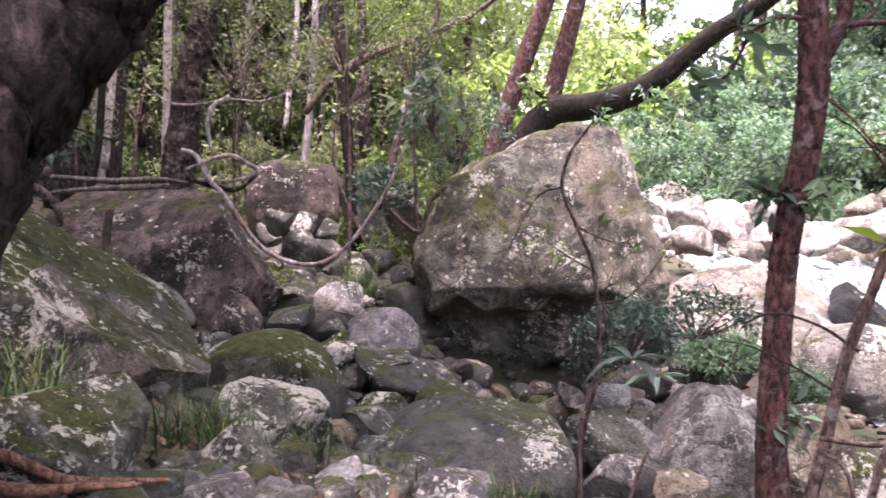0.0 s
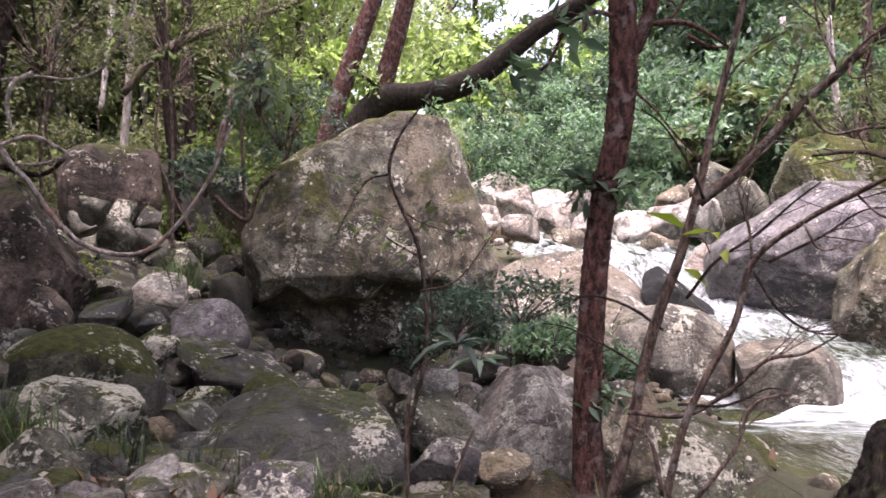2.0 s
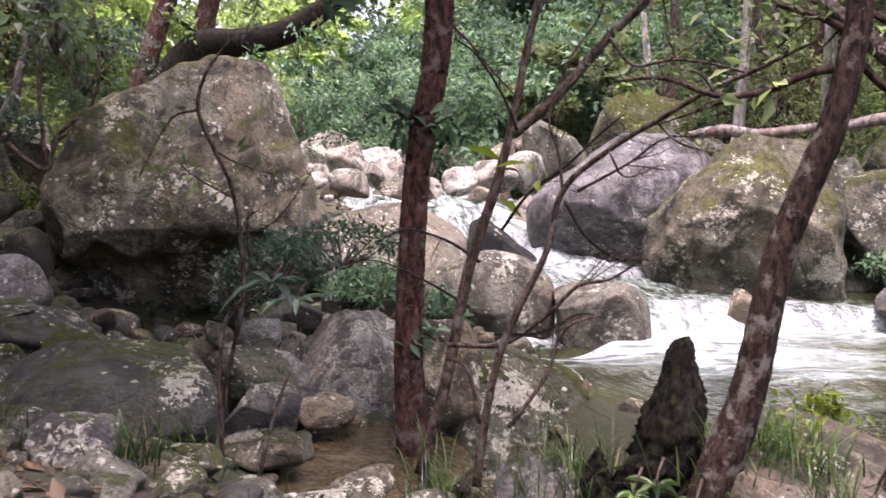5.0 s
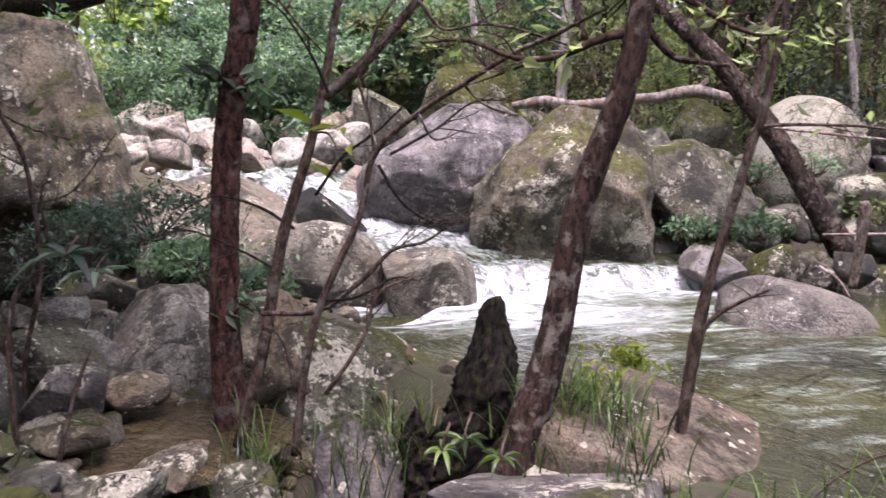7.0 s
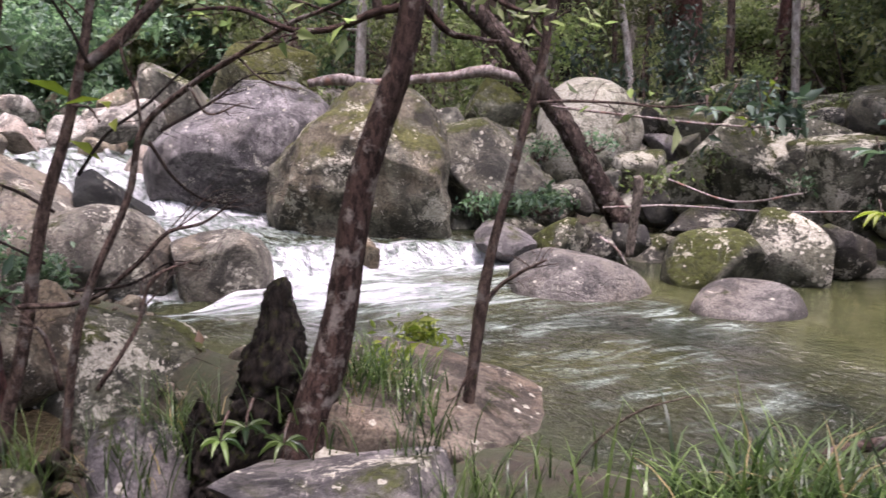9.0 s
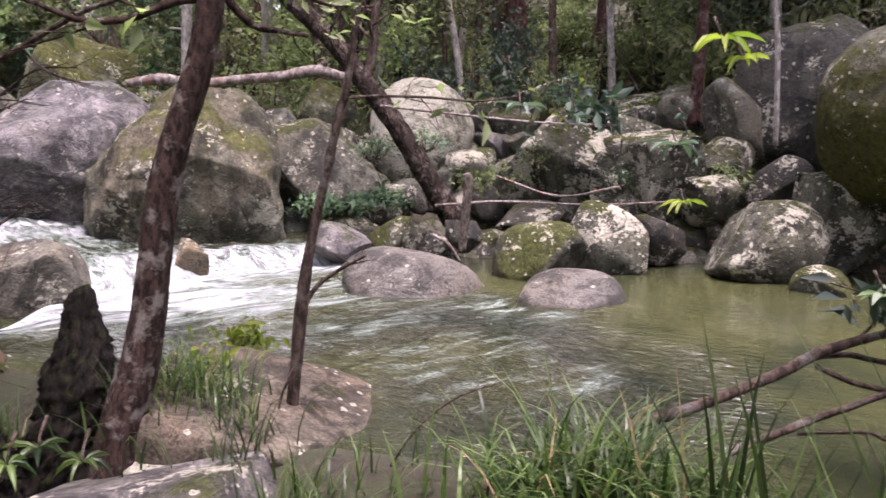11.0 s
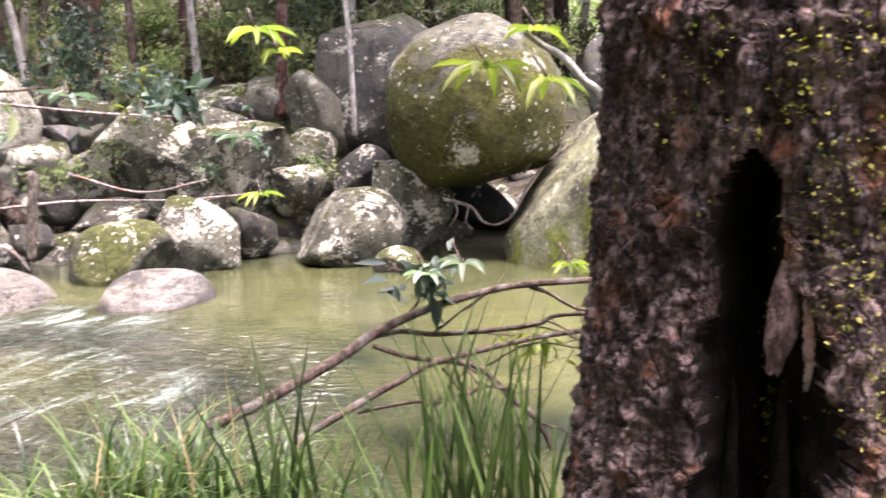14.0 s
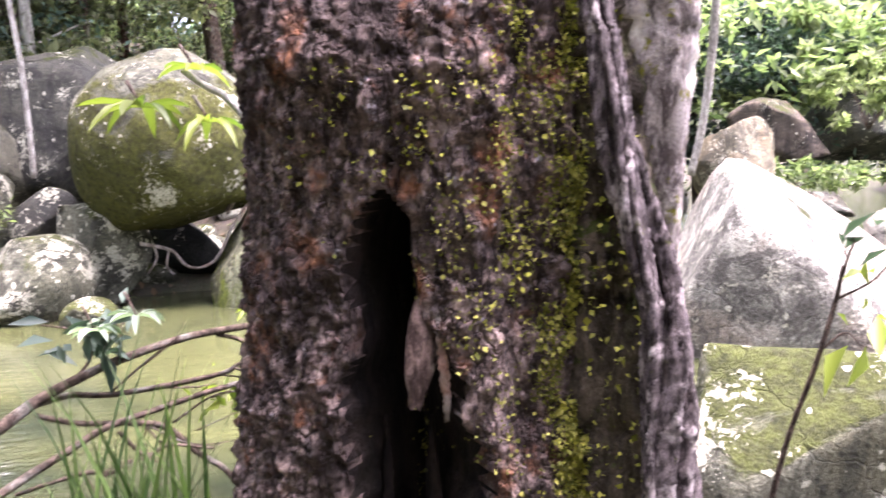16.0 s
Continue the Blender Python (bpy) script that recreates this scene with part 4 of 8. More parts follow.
rock("rock", (1.96, 6.51, 0.081), (0.133, 0.113, 0.134), -17, 83, "pale", "pale creek stone in the dry channel", sub=3, boxy=3, facets=8)
rock("rock", (1.50, 5.19, -0.174), (0.221, 0.188, 0.117), -16, 84, "tan", "flat wet tan stone")
rock("rock", (1.79, 7.39, 0.0804), (0.411, 0.349, 0.285), -14, 85, "dark", "brown rock beneath shrubs", boxy=3, facets=8)
rock("rock", (2.48, 7.39, 0.147), (0.42, 0.357, 0.328), -19, 86, "dark", "dark rock under creeping shrubs", boxy=3, facets=8)
rock("rock", (2.30, 5.05, 0.0), (0.267, 0.227, 0.40), -24, 87, "tan", "rock behind a red-barked trunk")
rock("boulder", (2.71, 5.15, -0.407), (0.691, 0.553, 0.603), -26, 88, "lichen", "long sloping slab with pale lichen at the water", cuts=[(0.5, -0.3, 0.8, 0.5)], sub=5, boxy=3.5, facets=8)
rock("rock", (2.22, 3.61, -0.347), (0.24, 0.204, 0.282), -29, 89, "purple", "smooth violet-grey boulder among grass", facets=3)
rock("rock", (1.60, 3.57, -0.259), (0.152, 0.129, 0.163), -21, 90, "lichen", "small lichened stone in grass")
rock("rock", (0.409, 4.11, -0.202), (0.34, 0.289, 0.226), -2, 91, "lichen", "dark stone with white lichen crust", boxy=3, facets=8)
rock("rock", (0.789, 4.18, -0.291), (0.156, 0.133, 0.142), -7, 92, "dark", "low dark stone beside the creek", boxy=3, facets=8)
rock("rock", (1.07, 4.94, -0.282), (0.292, 0.248, 0.119), -9, 93, "grey", "flat wet stone beside shallow water")
rock("rock", (1.05, 4.03, -0.313), (0.176, 0.15, 0.119), -11, 94, "tan", "flat stone at the edge of shallow water", boxy=3, facets=8)
rock("rock", (1.65, 5.54, -0.336), (0.176, 0.149, 0.107), -14, 95, "tan", "flat wet tan stone", sub=3, boxy=3, facets=8)
rock("rock", (1.45, 6.60, -0.0418), (0.207, 0.176, 0.201), -10, 96, "tan", "angular tan block in the creek bed", sub=3, boxy=3.6, facets=8)
rock("rock", (1.32, 5.91, -0.216), (0.355, 0.302, 0.3), -10, 97, "bleached", "white-topped angular rock with a dark side", boxy=3.6, facets=8)
rock("rock", (1.25, 5.41, -0.231), (0.254, 0.216, 0.165), -10, 98, "purple", "smooth violet-grey stone by shallow water", boxy=3.6, facets=8)
rock("rock", (2.06, 6.15, -0.226), (0.389, 0.331, 0.506), -16, 99, "pale", "big angular pale rock stained brown", boxy=3.6, facets=8)
rock("rock", (1.73, 6.34, -0.15), (0.169, 0.144, 0.25), -13, 100, "grey", "angular grey stone between blocks", sub=3, boxy=3.6, facets=8)
rock("rock", (2.13, 6.85, -0.0306), (0.161, 0.137, 0.125), -15, 101, "pale", "pale flat-topped stone in the bed", sub=3, boxy=3.6, facets=8)
rock("rock", (1.68, 5.53, -0.333), (0.19, 0.162, 0.118), -14, 102, "tan", "flat wet tan stone in shallow water", sub=3, boxy=3.6, facets=8)
rock("rock", (1.07, 4.94, -0.249), (0.249, 0.212, 0.121), -9, 103, "grey", "flat grey stone at the puddle edge", boxy=3.6, facets=8)
rock("rock", (0.899, 6.67, -0.0435), (0.214, 0.182, 0.186), -5, 104, "tan", "angular tan stone in the bed", sub=3, boxy=3.6, facets=8)
rock("rock", (1.91, 5.36, -0.368), (0.122, 0.104, 0.0794), -17, 105, "dark", "dark stone at the puddle edge", sub=3, boxy=3.6, facets=8)

rock("rock", (0.462, 3.79, -0.0496), (0.155, 0.132, 0.154), -6, 301, "lichen", "dark low stone crusted with lichen", boxy=3, facets=8)
rock("rock", (1.03, 3.52, -0.109), (0.215, 0.183, 0.124), -16, 302, "lichen", "lichened stone among channel grass", boxy=3, facets=8)
rock("rock", (1.01, 4.64, -0.191), (0.227, 0.193, 0.103), -12, 303, "tan", "flat pale tan stone at the shallow water", boxy=3, facets=8)
rock("rock", (0.602, 4.18, -0.051), (0.153, 0.13, 0.109), -8, 304, "grey", "angular grey stone in the dry channel", boxy=3, facets=8)
rock("rock", (1.33, 3.86, -0.192), (0.195, 0.166, 0.091), -18, 305, "tan", "flat wet tan stone beside shallow water", boxy=3, facets=8)
rock("rock", (0.692, 3.47, -0.035), (0.143, 0.122, 0.082), -11, 306, "moss", "mossy grey stone in the dry channel", boxy=3, facets=8)
rock("rock", (1.54, 4.21, -0.228), (0.102, 0.0867, 0.062), -20, 307, "tan", "small wet tan stone beside shallow water", sub=3, boxy=3, facets=8)
rock("rock", (0.713, 4.98, -0.077), (0.113, 0.096, 0.088), -8, 308, "purple", "violet-grey creek stone in the dry channel", sub=3, boxy=3, facets=8)
rock("rock", (0.098, 4.27, 0.063), (0.159, 0.135, 0.143), -1, 309, "purple", "flat-topped pale violet stone by grass", boxy=3, facets=8)
rock("rock", (-0.514, 4.12, 0.173), (0.211, 0.179, 0.13), 7, 310, "grey", "rounded grey stone with a pale patch", facets=3)
rock("rock", (-0.205, 4.66, 0.098), (0.145, 0.123, 0.102), 2, 311, "damp", "dark rounded stone by grass", facets=3)
rock("rock", (-0.488, 6.94, 0.30), (0.223, 0.19, 0.115), 4, 312, "grey", "pale flat stone wedged in the channel", boxy=3, facets=8)
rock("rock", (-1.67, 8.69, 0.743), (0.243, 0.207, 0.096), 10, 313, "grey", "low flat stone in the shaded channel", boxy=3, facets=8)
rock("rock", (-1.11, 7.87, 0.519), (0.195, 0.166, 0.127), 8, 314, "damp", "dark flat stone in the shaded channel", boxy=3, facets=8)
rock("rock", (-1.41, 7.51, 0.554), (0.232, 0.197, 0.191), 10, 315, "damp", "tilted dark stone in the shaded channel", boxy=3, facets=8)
rock("rock", (-0.898, 7.1, 0.331), (0.167, 0.142, 0.149), 7, 316, "moss", "angular moss-edged stone in the channel", boxy=3, facets=8)

# ---------------------------------------------------------------- rocks along the cascade
rock("boulder", (3.46, 9.17, 0.000365), (1.16, 0.93, 1), -19, 106, "dun", "broad smooth brown slab sloping to the water", cuts=[(-0.2, -0.5, 0.85, 0.62), (0.6, -0.2, 0.75, 0.7)], boxy=2.6, rough=0.6, facets=2)
rock("boulder", (3.81, 7.62, -0.142), (0.752, 0.639, 0.715), -25, 107, "dun", "rounded brown boulder with lichen at the water", rough=0.7, facets=2)
rock("rock", (2.16, 7.78, -0.157), (0.696, 0.591, 0.332), -14, 108, "dark", "dark overgrown rock ledge")
rock("rock", (4.76, 8.98, 0.40), (0.44, 0.38, 0.42), -30, 109, "black", "wet black wedge of rock in the chute", cuts=[(0.62, -0.05, 0.78, 0.34), (-0.5, -0.3, 0.8, 0.74)], sub=5, boxy=2.6, rough=1.2, facets=4)
rock("rock", (4.66, 6.73, -0.08), (0.475, 0.40, 0.43), -34, 110, "dun", "rounded brown rock in the foam", cuts=[(-0.3, -0.3, 0.9, 0.72)], sub=5, facets=3)
rock("rock", (5.72, 10.13, 0.695), (0.323, 0.275, 0.367), -28, 111, "pale", "pale wet rock behind the chute", sub=3)
rock("boulder", (6.55, 9.05, 0.76), (1.22, 1.09, 1.12), -35, 112, "purple", "huge smooth violet-grey boulder at the rapids", cuts=[(-0.60, -0.15, 0.78, 0.80), (-0.2, -0.6, 0.75, 0.88), (-0.15, -0.85, -0.5, 0.74)], sub=6, boxy=2.5, rough=0.9, facets=2)
rock("boulder", (7.02, 7.46, 0.52), (1.10, 0.93, 1.31), -42, 113, "great", "huge grey-brown boulder with lichen above the rapids", cuts=[(-0.70, -0.2, 0.68, 0.90), (0.2, -0.70, 0.66, 0.92), (0.1, 0.0, 0.99, 0.88), (-0.1, -0.9, -0.4, 0.80)], sub=6, boxy=3.0, rough=1.6, facets=3)
rock("rock", (8.57, 6.71, 0.809), (0.75, 0.638, 0.61), -51, 114, "grey", "grey boulder behind fallen wood")
rock("rock", (8.17, 10.94, 1.88), (0.854, 0.726, 0.74), -36, 115, "yellow", "moss-topped boulder at the forest edge", boxy=3, facets=8)
rock("rock", (7.60, 12.62, 1.73), (0.59, 0.502, 0.6), -30, 116, "grey", "leaf-strewn boulder at the forest edge", boxy=3, facets=8)
# upstream rocks: open-sky brightness is put into their pale colour
rock("rock", (6.18, 22.34, 1.60), (0.952, 0.809, 0.92), -15, 117, "pale", "upstream rock coloured pale for bright open light", boxy=3, facets=8, group="upstream rocks")
rock("rock", (6.13, 18.18, 1.34), (0.605, 0.514, 0.568), -18, 118, "pale", "upstream rock coloured pale for bright open light", sub=3, boxy=3, facets=8, group="upstream rocks")
rock("rock", (7.96, 18.57, 1.50), (0.495, 0.421, 0.524), -23, 119, "tan", "brown rock upstream beside the creek", sub=3, boxy=3, facets=8, group="upstream rocks")
rock("rock", (6.69, 14.22, 1.03), (0.576, 0.489, 0.463), -24, 120, "pale", "upstream rock coloured pale for bright open light", boxy=3, facets=8, group="upstream rocks")
rock("rock", (5.96, 15.06, 1.05), (0.453, 0.385, 0.221), -21, 121, "pale", "upstream rock coloured pale for bright open light", sub=3, boxy=3, facets=8, group="upstream rocks")
rock("rock", (8.58, 17.20, 1.68), (0.403, 0.343, 0.481), -26, 122, "grey", "brown rock upstream beside the creek", sub=3, boxy=3, facets=8, group="upstream rocks")
rock("rock", (6.91, 12.44, 1.27), (0.446, 0.379, 0.451), -28, 123, "pale", "upstream rock coloured pale for bright open light", sub=3, boxy=3, facets=8, group="upstream rocks")
rock("rock", (5.03, 14.33, 0.916), (0.212, 0.18, 0.207), -18, 124, "grey", "brown rock upstream beside the creek", sub=3, boxy=3, facets=8, group="upstream rocks")
rock("rock", (6.16, 12.26, 0.865), (0.358, 0.305, 0.279), -26, 125, "tan", "brown rock upstream beside the creek", sub=3, boxy=3, facets=8, group="upstream rocks")
rock("rock", (5.19, 17.43, 1.15), (0.382, 0.325, 0.29), -16, 126, "pale", "upstream rock coloured pale for bright open light", sub=3, boxy=3, facets=8, group="upstream rocks")
rock("rock", (8.28, 22.73, 1.79), (0.594, 0.505, 0.331), -19, 127, "pale", "upstream rock coloured pale for bright open light", sub=3, boxy=3, facets=8, group="upstream rocks")
rock("rock", (4.13, 14.61, 0.971), (0.265, 0.226, 0.207), -15, 128, "tan", "brown rock upstream beside the creek", sub=3, boxy=3, facets=8, group="upstream rocks")
rock("rock", (6.37, 19.16, 1.35), (0.283, 0.24, 0.23), -18, 129, "tan", "brown rock upstream beside the creek", sub=3, boxy=3, facets=8, group="upstream rocks")
rock("rock", (7.68, 19.76, 1.45), (0.371, 0.316, 0.29), -21, 130, "pale", "upstream rock coloured pale for bright open light", sub=3, boxy=3, facets=8, group="upstream rocks")
rock("rock", (8.05, 17.45, 1.51), (0.336, 0.286, 0.262), -24, 131, "pale", "upstream rock coloured pale for bright open light", sub=3, boxy=3, facets=8, group="upstream rocks")
rock("rock", (7.91, 14.17, 1.78), (0.396, 0.337, 0.368), -28, 132, "tan", "brown rock upstream beside the creek", sub=3, boxy=3, facets=8, group="upstream rocks")
rock("rock", (5.66, 13.57, 0.911), (0.257, 0.218, 0.167), -22, 133, "pale", "upstream rock coloured pale for bright open light", sub=3, boxy=3, facets=8, group="upstream rocks")
rock("rock", (4.35, 16.61, 1.18), (0.271, 0.23, 0.195), -14, 134, "pale", "upstream rock coloured pale for bright open light", sub=3, boxy=3, facets=8, group="upstream rocks")
rock("rock", (8.26, 25.90, 2.11), (0.669, 0.568, 0.373), -17, 135, "pale", "upstream rock coloured pale for bright open light", sub=3, boxy=3, facets=8, group="upstream rocks")
rock("rock", (10.76, 28.22, 2.26), (1.06, 0.902, 0.345), -20, 136, "tan", "brown rock upstream beside the creek", boxy=3, facets=8, group="upstream rocks")

# ---------------------------------------------------------------- rocks of the far bank
rock("boulder", (10.23, 6.28, 1.10), (0.74, 0.68, 0.88), -57, 137, "cream", "dome-shaped boulder with white lichen", boxy=2.0, rough=0.8, facets=0)
rock("rock", (8.87, 6.86, 0.835), (0.401, 0.341, 0.472), -51, 138, "grey", "grey boulder in shade")
rock("rock", (10.26, 8.00, 1.59), (0.468, 0.398, 0.435), -51, 139, "yellow", "moss-topped boulder beside the creek", boxy=3, facets=8)
rock("rock", (11.97, 5.23, 1.58), (0.669, 0.568, 0.435), -66, 140, "lichen", "lichened boulder on the slope", boxy=3, facets=8)
rock("rock", (11.09, 5.23, 1.25), (0.396, 0.337, 0.298), -64, 141, "grey", "grey rock on the slope", sub=3)
rock("rock", (10.40, 5.26, 1.02), (0.238, 0.202, 0.191), -62, 142, "purple", "small violet-grey rock beside the creek", sub=3, boxy=3, facets=8)
rock("rock", (10.37, 4.87, 1.01), (0.175, 0.149, 0.228), -64, 143, "grey", "small grey rock beside the creek", sub=3, boxy=3, facets=8)
rock("boulder", (9.79, 3.73, 0.74), (1.08, 0.64, 0.76), -68, 144, "lichen", "broad grey-green boulder on the bank")
rock("boulder", (9.69, 2.79, 0.674), (0.612, 0.52, 0.575), -73, 145, "lichen", "boulder thick with white lichen", boxy=3, facets=8)
rock("rock", (12.32, 3.77, 1.40), (0.789, 0.671, 0.399), -73, 146, "lichen", "low lichened rock on the slope", boxy=3, facets=8)
rock("rock", (11.29, 5.93, 1.35), (0.261, 0.222, 0.283), -61, 147, "dark", "dark rock on the slope", sub=3)
rock("rock", (6.93, 4.20, -0.46), (0.72, 0.64, 0.62), -57, 148, "sleek", "smooth violet-brown boulder in the shallows", boxy=2.2, rough=0.9, facets=3)
rock("rock", (8.06, 3.42, -0.0837), (0.50, 0.447, 0.425), -65, 149, "moss", "yellow-mossed grey boulder at the waterline", facets=3)
rock("rock", (8.66, 3.02, 0.0326), (0.497, 0.422, 0.497), -70, 150, "lichen", "boulder with bold white lichen at the waterline")
rock("rock", (7.12, 2.67, -0.30), (0.47, 0.42, 0.34), -69, 151, "sleek", "low flat violet-grey rock in the water", rough=0.8, facets=3)
rock("rock", (7.91, 5.14, 0.0759), (0.327, 0.278, 0.259), -56, 152, "moss", "green-mossed stone at the waterline", boxy=3, facets=8)
rock("rock", (7.49, 5.55, 0.0317), (0.35, 0.297, 0.248), -52, 153, "purple", "pale angular stone at the waterline", boxy=3)
rock("rock", (6.25, 6.57, -0.121), (0.224, 0.191, 0.284), -41, 154, "tan", "tan stone under running water", sub=3, boxy=3, facets=8)
rock("rock", (6.99, 6.56, -0.0676), (0.148, 0.126, 0.137), -45, 155, "tan", "tan stone under running water", sub=3, boxy=3, facets=8)
rock("boulder", (3.50, 2.83, -0.36), (0.677, 0.643, 0.504), -47, 156, "blush", "broad pinkish-brown slab sloping into the pool", cuts=[(0.40, -0.12, 0.92, 0.50), (0.75, -0.6, 0.45, 0.8)], sub=5, boxy=4, rough=0.8, facets=0)
rock("rock", (2.90, 2.72, -0.28), (0.43, 0.366, 0.213), -42, 157, "lichen", "low rock with lichen among grass", boxy=3, facets=8)
rock("rock", (2.54, 2.50, -0.268), (0.515, 0.438, 0.242), -40, 158, "purple", "low dark violet-grey rock", boxy=3, facets=8)
rock("rock", (2.76, 6.14, -0.29), (0.272, 0.231, 0.246), -21, 159, "grey", "grey creek stone beside the creek")
rock("boulder", (9.52, 0.16, 1.39), (0.95, 0.90, 0.90), -88, 160, "ball", "great round boulder with moss and white lichen", cuts=[(0.2, -0.2, -0.95, 0.80), (-0.2, 0.3, 0.93, 0.93), (-0.5, 0.6, -0.6, 0.93)], sub=5, boxy=2.15, rough=0.9, facets=0)
# its dark colour stands in for canopy shade
rock("boulder", (11.13, 1.44, 1.55), (0.882, 0.75, 0.966), -82, 161, "dark", "big boulder coloured dark for canopy shade behind a round one", boxy=3, facets=8)
rock("rock", (10.61, 2.07, 1.25), (0.451, 0.383, 0.586), -78, 162, "grey", "grey boulder on the bank")
rock("rock", (9.01, 1.44, 0.103), (0.576, 0.489, 0.465), -79, 163, "lichen", "rounded lichened rock at the waterline", facets=2)
rock("rock", (9.50, 0.842, 0.278), (0.443, 0.376, 0.543), -84, 164, "lichen", "pale lichened rock below a round boulder", boxy=3, facets=8)
rock("rock", (9.57, 2.13, 0.459), (0.31, 0.264, 0.306), -76, 165, "lichen", "white-crusted rock beside the creek", sub=3)
rock("rock", (10.18, 2.18, 0.856), (0.382, 0.324, 0.293), -76, 166, "lichen", "low lichened rock beside the creek", boxy=3, facets=8)
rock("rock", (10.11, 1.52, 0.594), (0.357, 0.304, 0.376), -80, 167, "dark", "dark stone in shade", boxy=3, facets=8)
# black stone put in for the shade under the round boulder
rock("rock", (10.44, 0.149, 0.181), (0.47, 0.4, 0.408), -88, 168, "black", "black stone added as the shaded hollow below a round boulder")
rock("rock", (9.82, 3.03, 0.649), (0.515, 0.438, 0.536), -71, 169, "lichen", "lichened rock on the bank", boxy=3, facets=8)
rock("rock", (11.60, 3.05, 1.53), (0.323, 0.274, 0.315), -74, 170, "grey", "grey rock on the slope", sub=3, boxy=3, facets=8)
rock("rock", (8.49, 0.845, -0.17), (0.27, 0.23, 0.19), -83, 171, "moss", "small mossy stone barely above the water", sub=4)
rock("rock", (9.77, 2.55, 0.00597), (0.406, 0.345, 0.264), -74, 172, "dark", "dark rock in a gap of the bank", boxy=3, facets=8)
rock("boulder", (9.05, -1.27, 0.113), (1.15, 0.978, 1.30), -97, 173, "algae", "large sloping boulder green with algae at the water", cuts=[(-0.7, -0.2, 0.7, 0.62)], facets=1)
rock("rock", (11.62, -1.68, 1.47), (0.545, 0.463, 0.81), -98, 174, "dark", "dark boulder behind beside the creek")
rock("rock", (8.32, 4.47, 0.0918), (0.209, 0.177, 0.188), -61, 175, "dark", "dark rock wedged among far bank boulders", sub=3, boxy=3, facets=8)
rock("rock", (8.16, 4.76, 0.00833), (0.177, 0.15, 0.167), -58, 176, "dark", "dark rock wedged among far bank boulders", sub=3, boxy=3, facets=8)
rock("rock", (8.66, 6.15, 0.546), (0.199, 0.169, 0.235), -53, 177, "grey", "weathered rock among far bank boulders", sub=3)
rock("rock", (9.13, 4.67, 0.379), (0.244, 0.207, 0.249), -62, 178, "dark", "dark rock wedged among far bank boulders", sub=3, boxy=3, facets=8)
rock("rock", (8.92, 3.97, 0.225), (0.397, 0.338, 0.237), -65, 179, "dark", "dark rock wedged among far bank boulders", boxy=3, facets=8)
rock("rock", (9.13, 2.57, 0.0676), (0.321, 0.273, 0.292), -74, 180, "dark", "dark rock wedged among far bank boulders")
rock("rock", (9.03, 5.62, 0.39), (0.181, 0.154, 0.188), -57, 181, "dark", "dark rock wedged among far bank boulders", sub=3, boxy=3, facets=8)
rock("rock", (11.49, 4.84, 1.38), (0.34, 0.289, 0.414), -66, 182, "grey", "weathered rock among far bank boulders", sub=3, boxy=3, facets=8)
rock("rock", (11.35, 4.12, 1.28), (0.369, 0.314, 0.267), -69, 183, "lichen", "weathered rock among far bank boulders", sub=3)
rock("rock", (8.79, 7.57, 1.21), (0.277, 0.236, 0.36), -48, 184, "grey", "weathered rock among far bank boulders", sub=3, boxy=3, facets=8)
rock("rock", (9.59, 5.48, 0.626), (0.188, 0.16, 0.22), -59, 185, "grey", "weathered rock among far bank boulders", sub=3, boxy=3, facets=8)
rock("rock", (9.80, 5.24, 0.778), (0.338, 0.287, 0.244), -60, 186, "lichen", "lichened rock in the tumbled far bank", sub=3)
rock("rock", (9.74, 4.52, 0.726), (0.289, 0.246, 0.235), -63, 187, "grey", "weathered rock in the tumbled far bank", sub=3, boxy=3, facets=8)
rock("rock", (9.54, 4.00, 0.522), (0.313, 0.266, 0.248), -65, 188, "lichen", "lichened rock in the tumbled far bank", sub=3, boxy=3, facets=8)
rock("rock", (10.09, 5.90, 0.789), (0.238, 0.202, 0.18), -58, 189, "purple", "weathered rock in the tumbled far bank", sub=3)
rock("rock", (11.63, 3.62, 1.31), (0.328, 0.279, 0.24), -71, 190, "grey", "weathered rock in the tumbled far bank", sub=3, boxy=3, facets=8)
rock("rock", (11.78, 4.36, 1.27), (0.34, 0.289, 0.248), -68, 191, "lichen", "lichened rock in the tumbled far bank", sub=3, boxy=3, facets=8)
rock("rock", (10.90, 1.63, 1.08), (0.368, 0.313, 0.383), -80, 192, "dark", "weathered rock in the tumbled far bank")
rock("rock", (11.50, 5.88, 1.42), (0.351, 0.298, 0.314), -61, 193, "lichen", "lichened rock in the tumbled far bank", sub=3, boxy=3, facets=8)
rock("rock", (8.76, 1.63, -0.0209), (0.148, 0.126, 0.0849), -78, 194, "dark", "weathered rock in the tumbled far bank", sub=3, boxy=3, facets=8)
rock("rock", (9.39, 6.55, 0.473), (0.273, 0.232, 0.253), -53, 195, "grey", "weathered rock in the tumbled far bank", sub=3)
rock("rock", (4.86, 16.29, 1.56), (0.421, 0.358, 0.43), -17, 196, "pale", "upstream rock coloured pale for bright open light", sub=3, boxy=3, facets=8, group="upstream rocks")
rock("rock", (4.65, 13.20, 1.30), (0.371, 0.316, 0.373), -19, 197, "pale", "upstream rock coloured pale for bright open light", sub=3, boxy=3, facets=8, group="upstream rocks")
rock("rock", (4.67, 11.59, 1.20), (0.31, 0.263, 0.287), -22, 198, "pale", "upstream rock coloured pale for bright open light", sub=3, boxy=3, facets=8, group="upstream rocks")
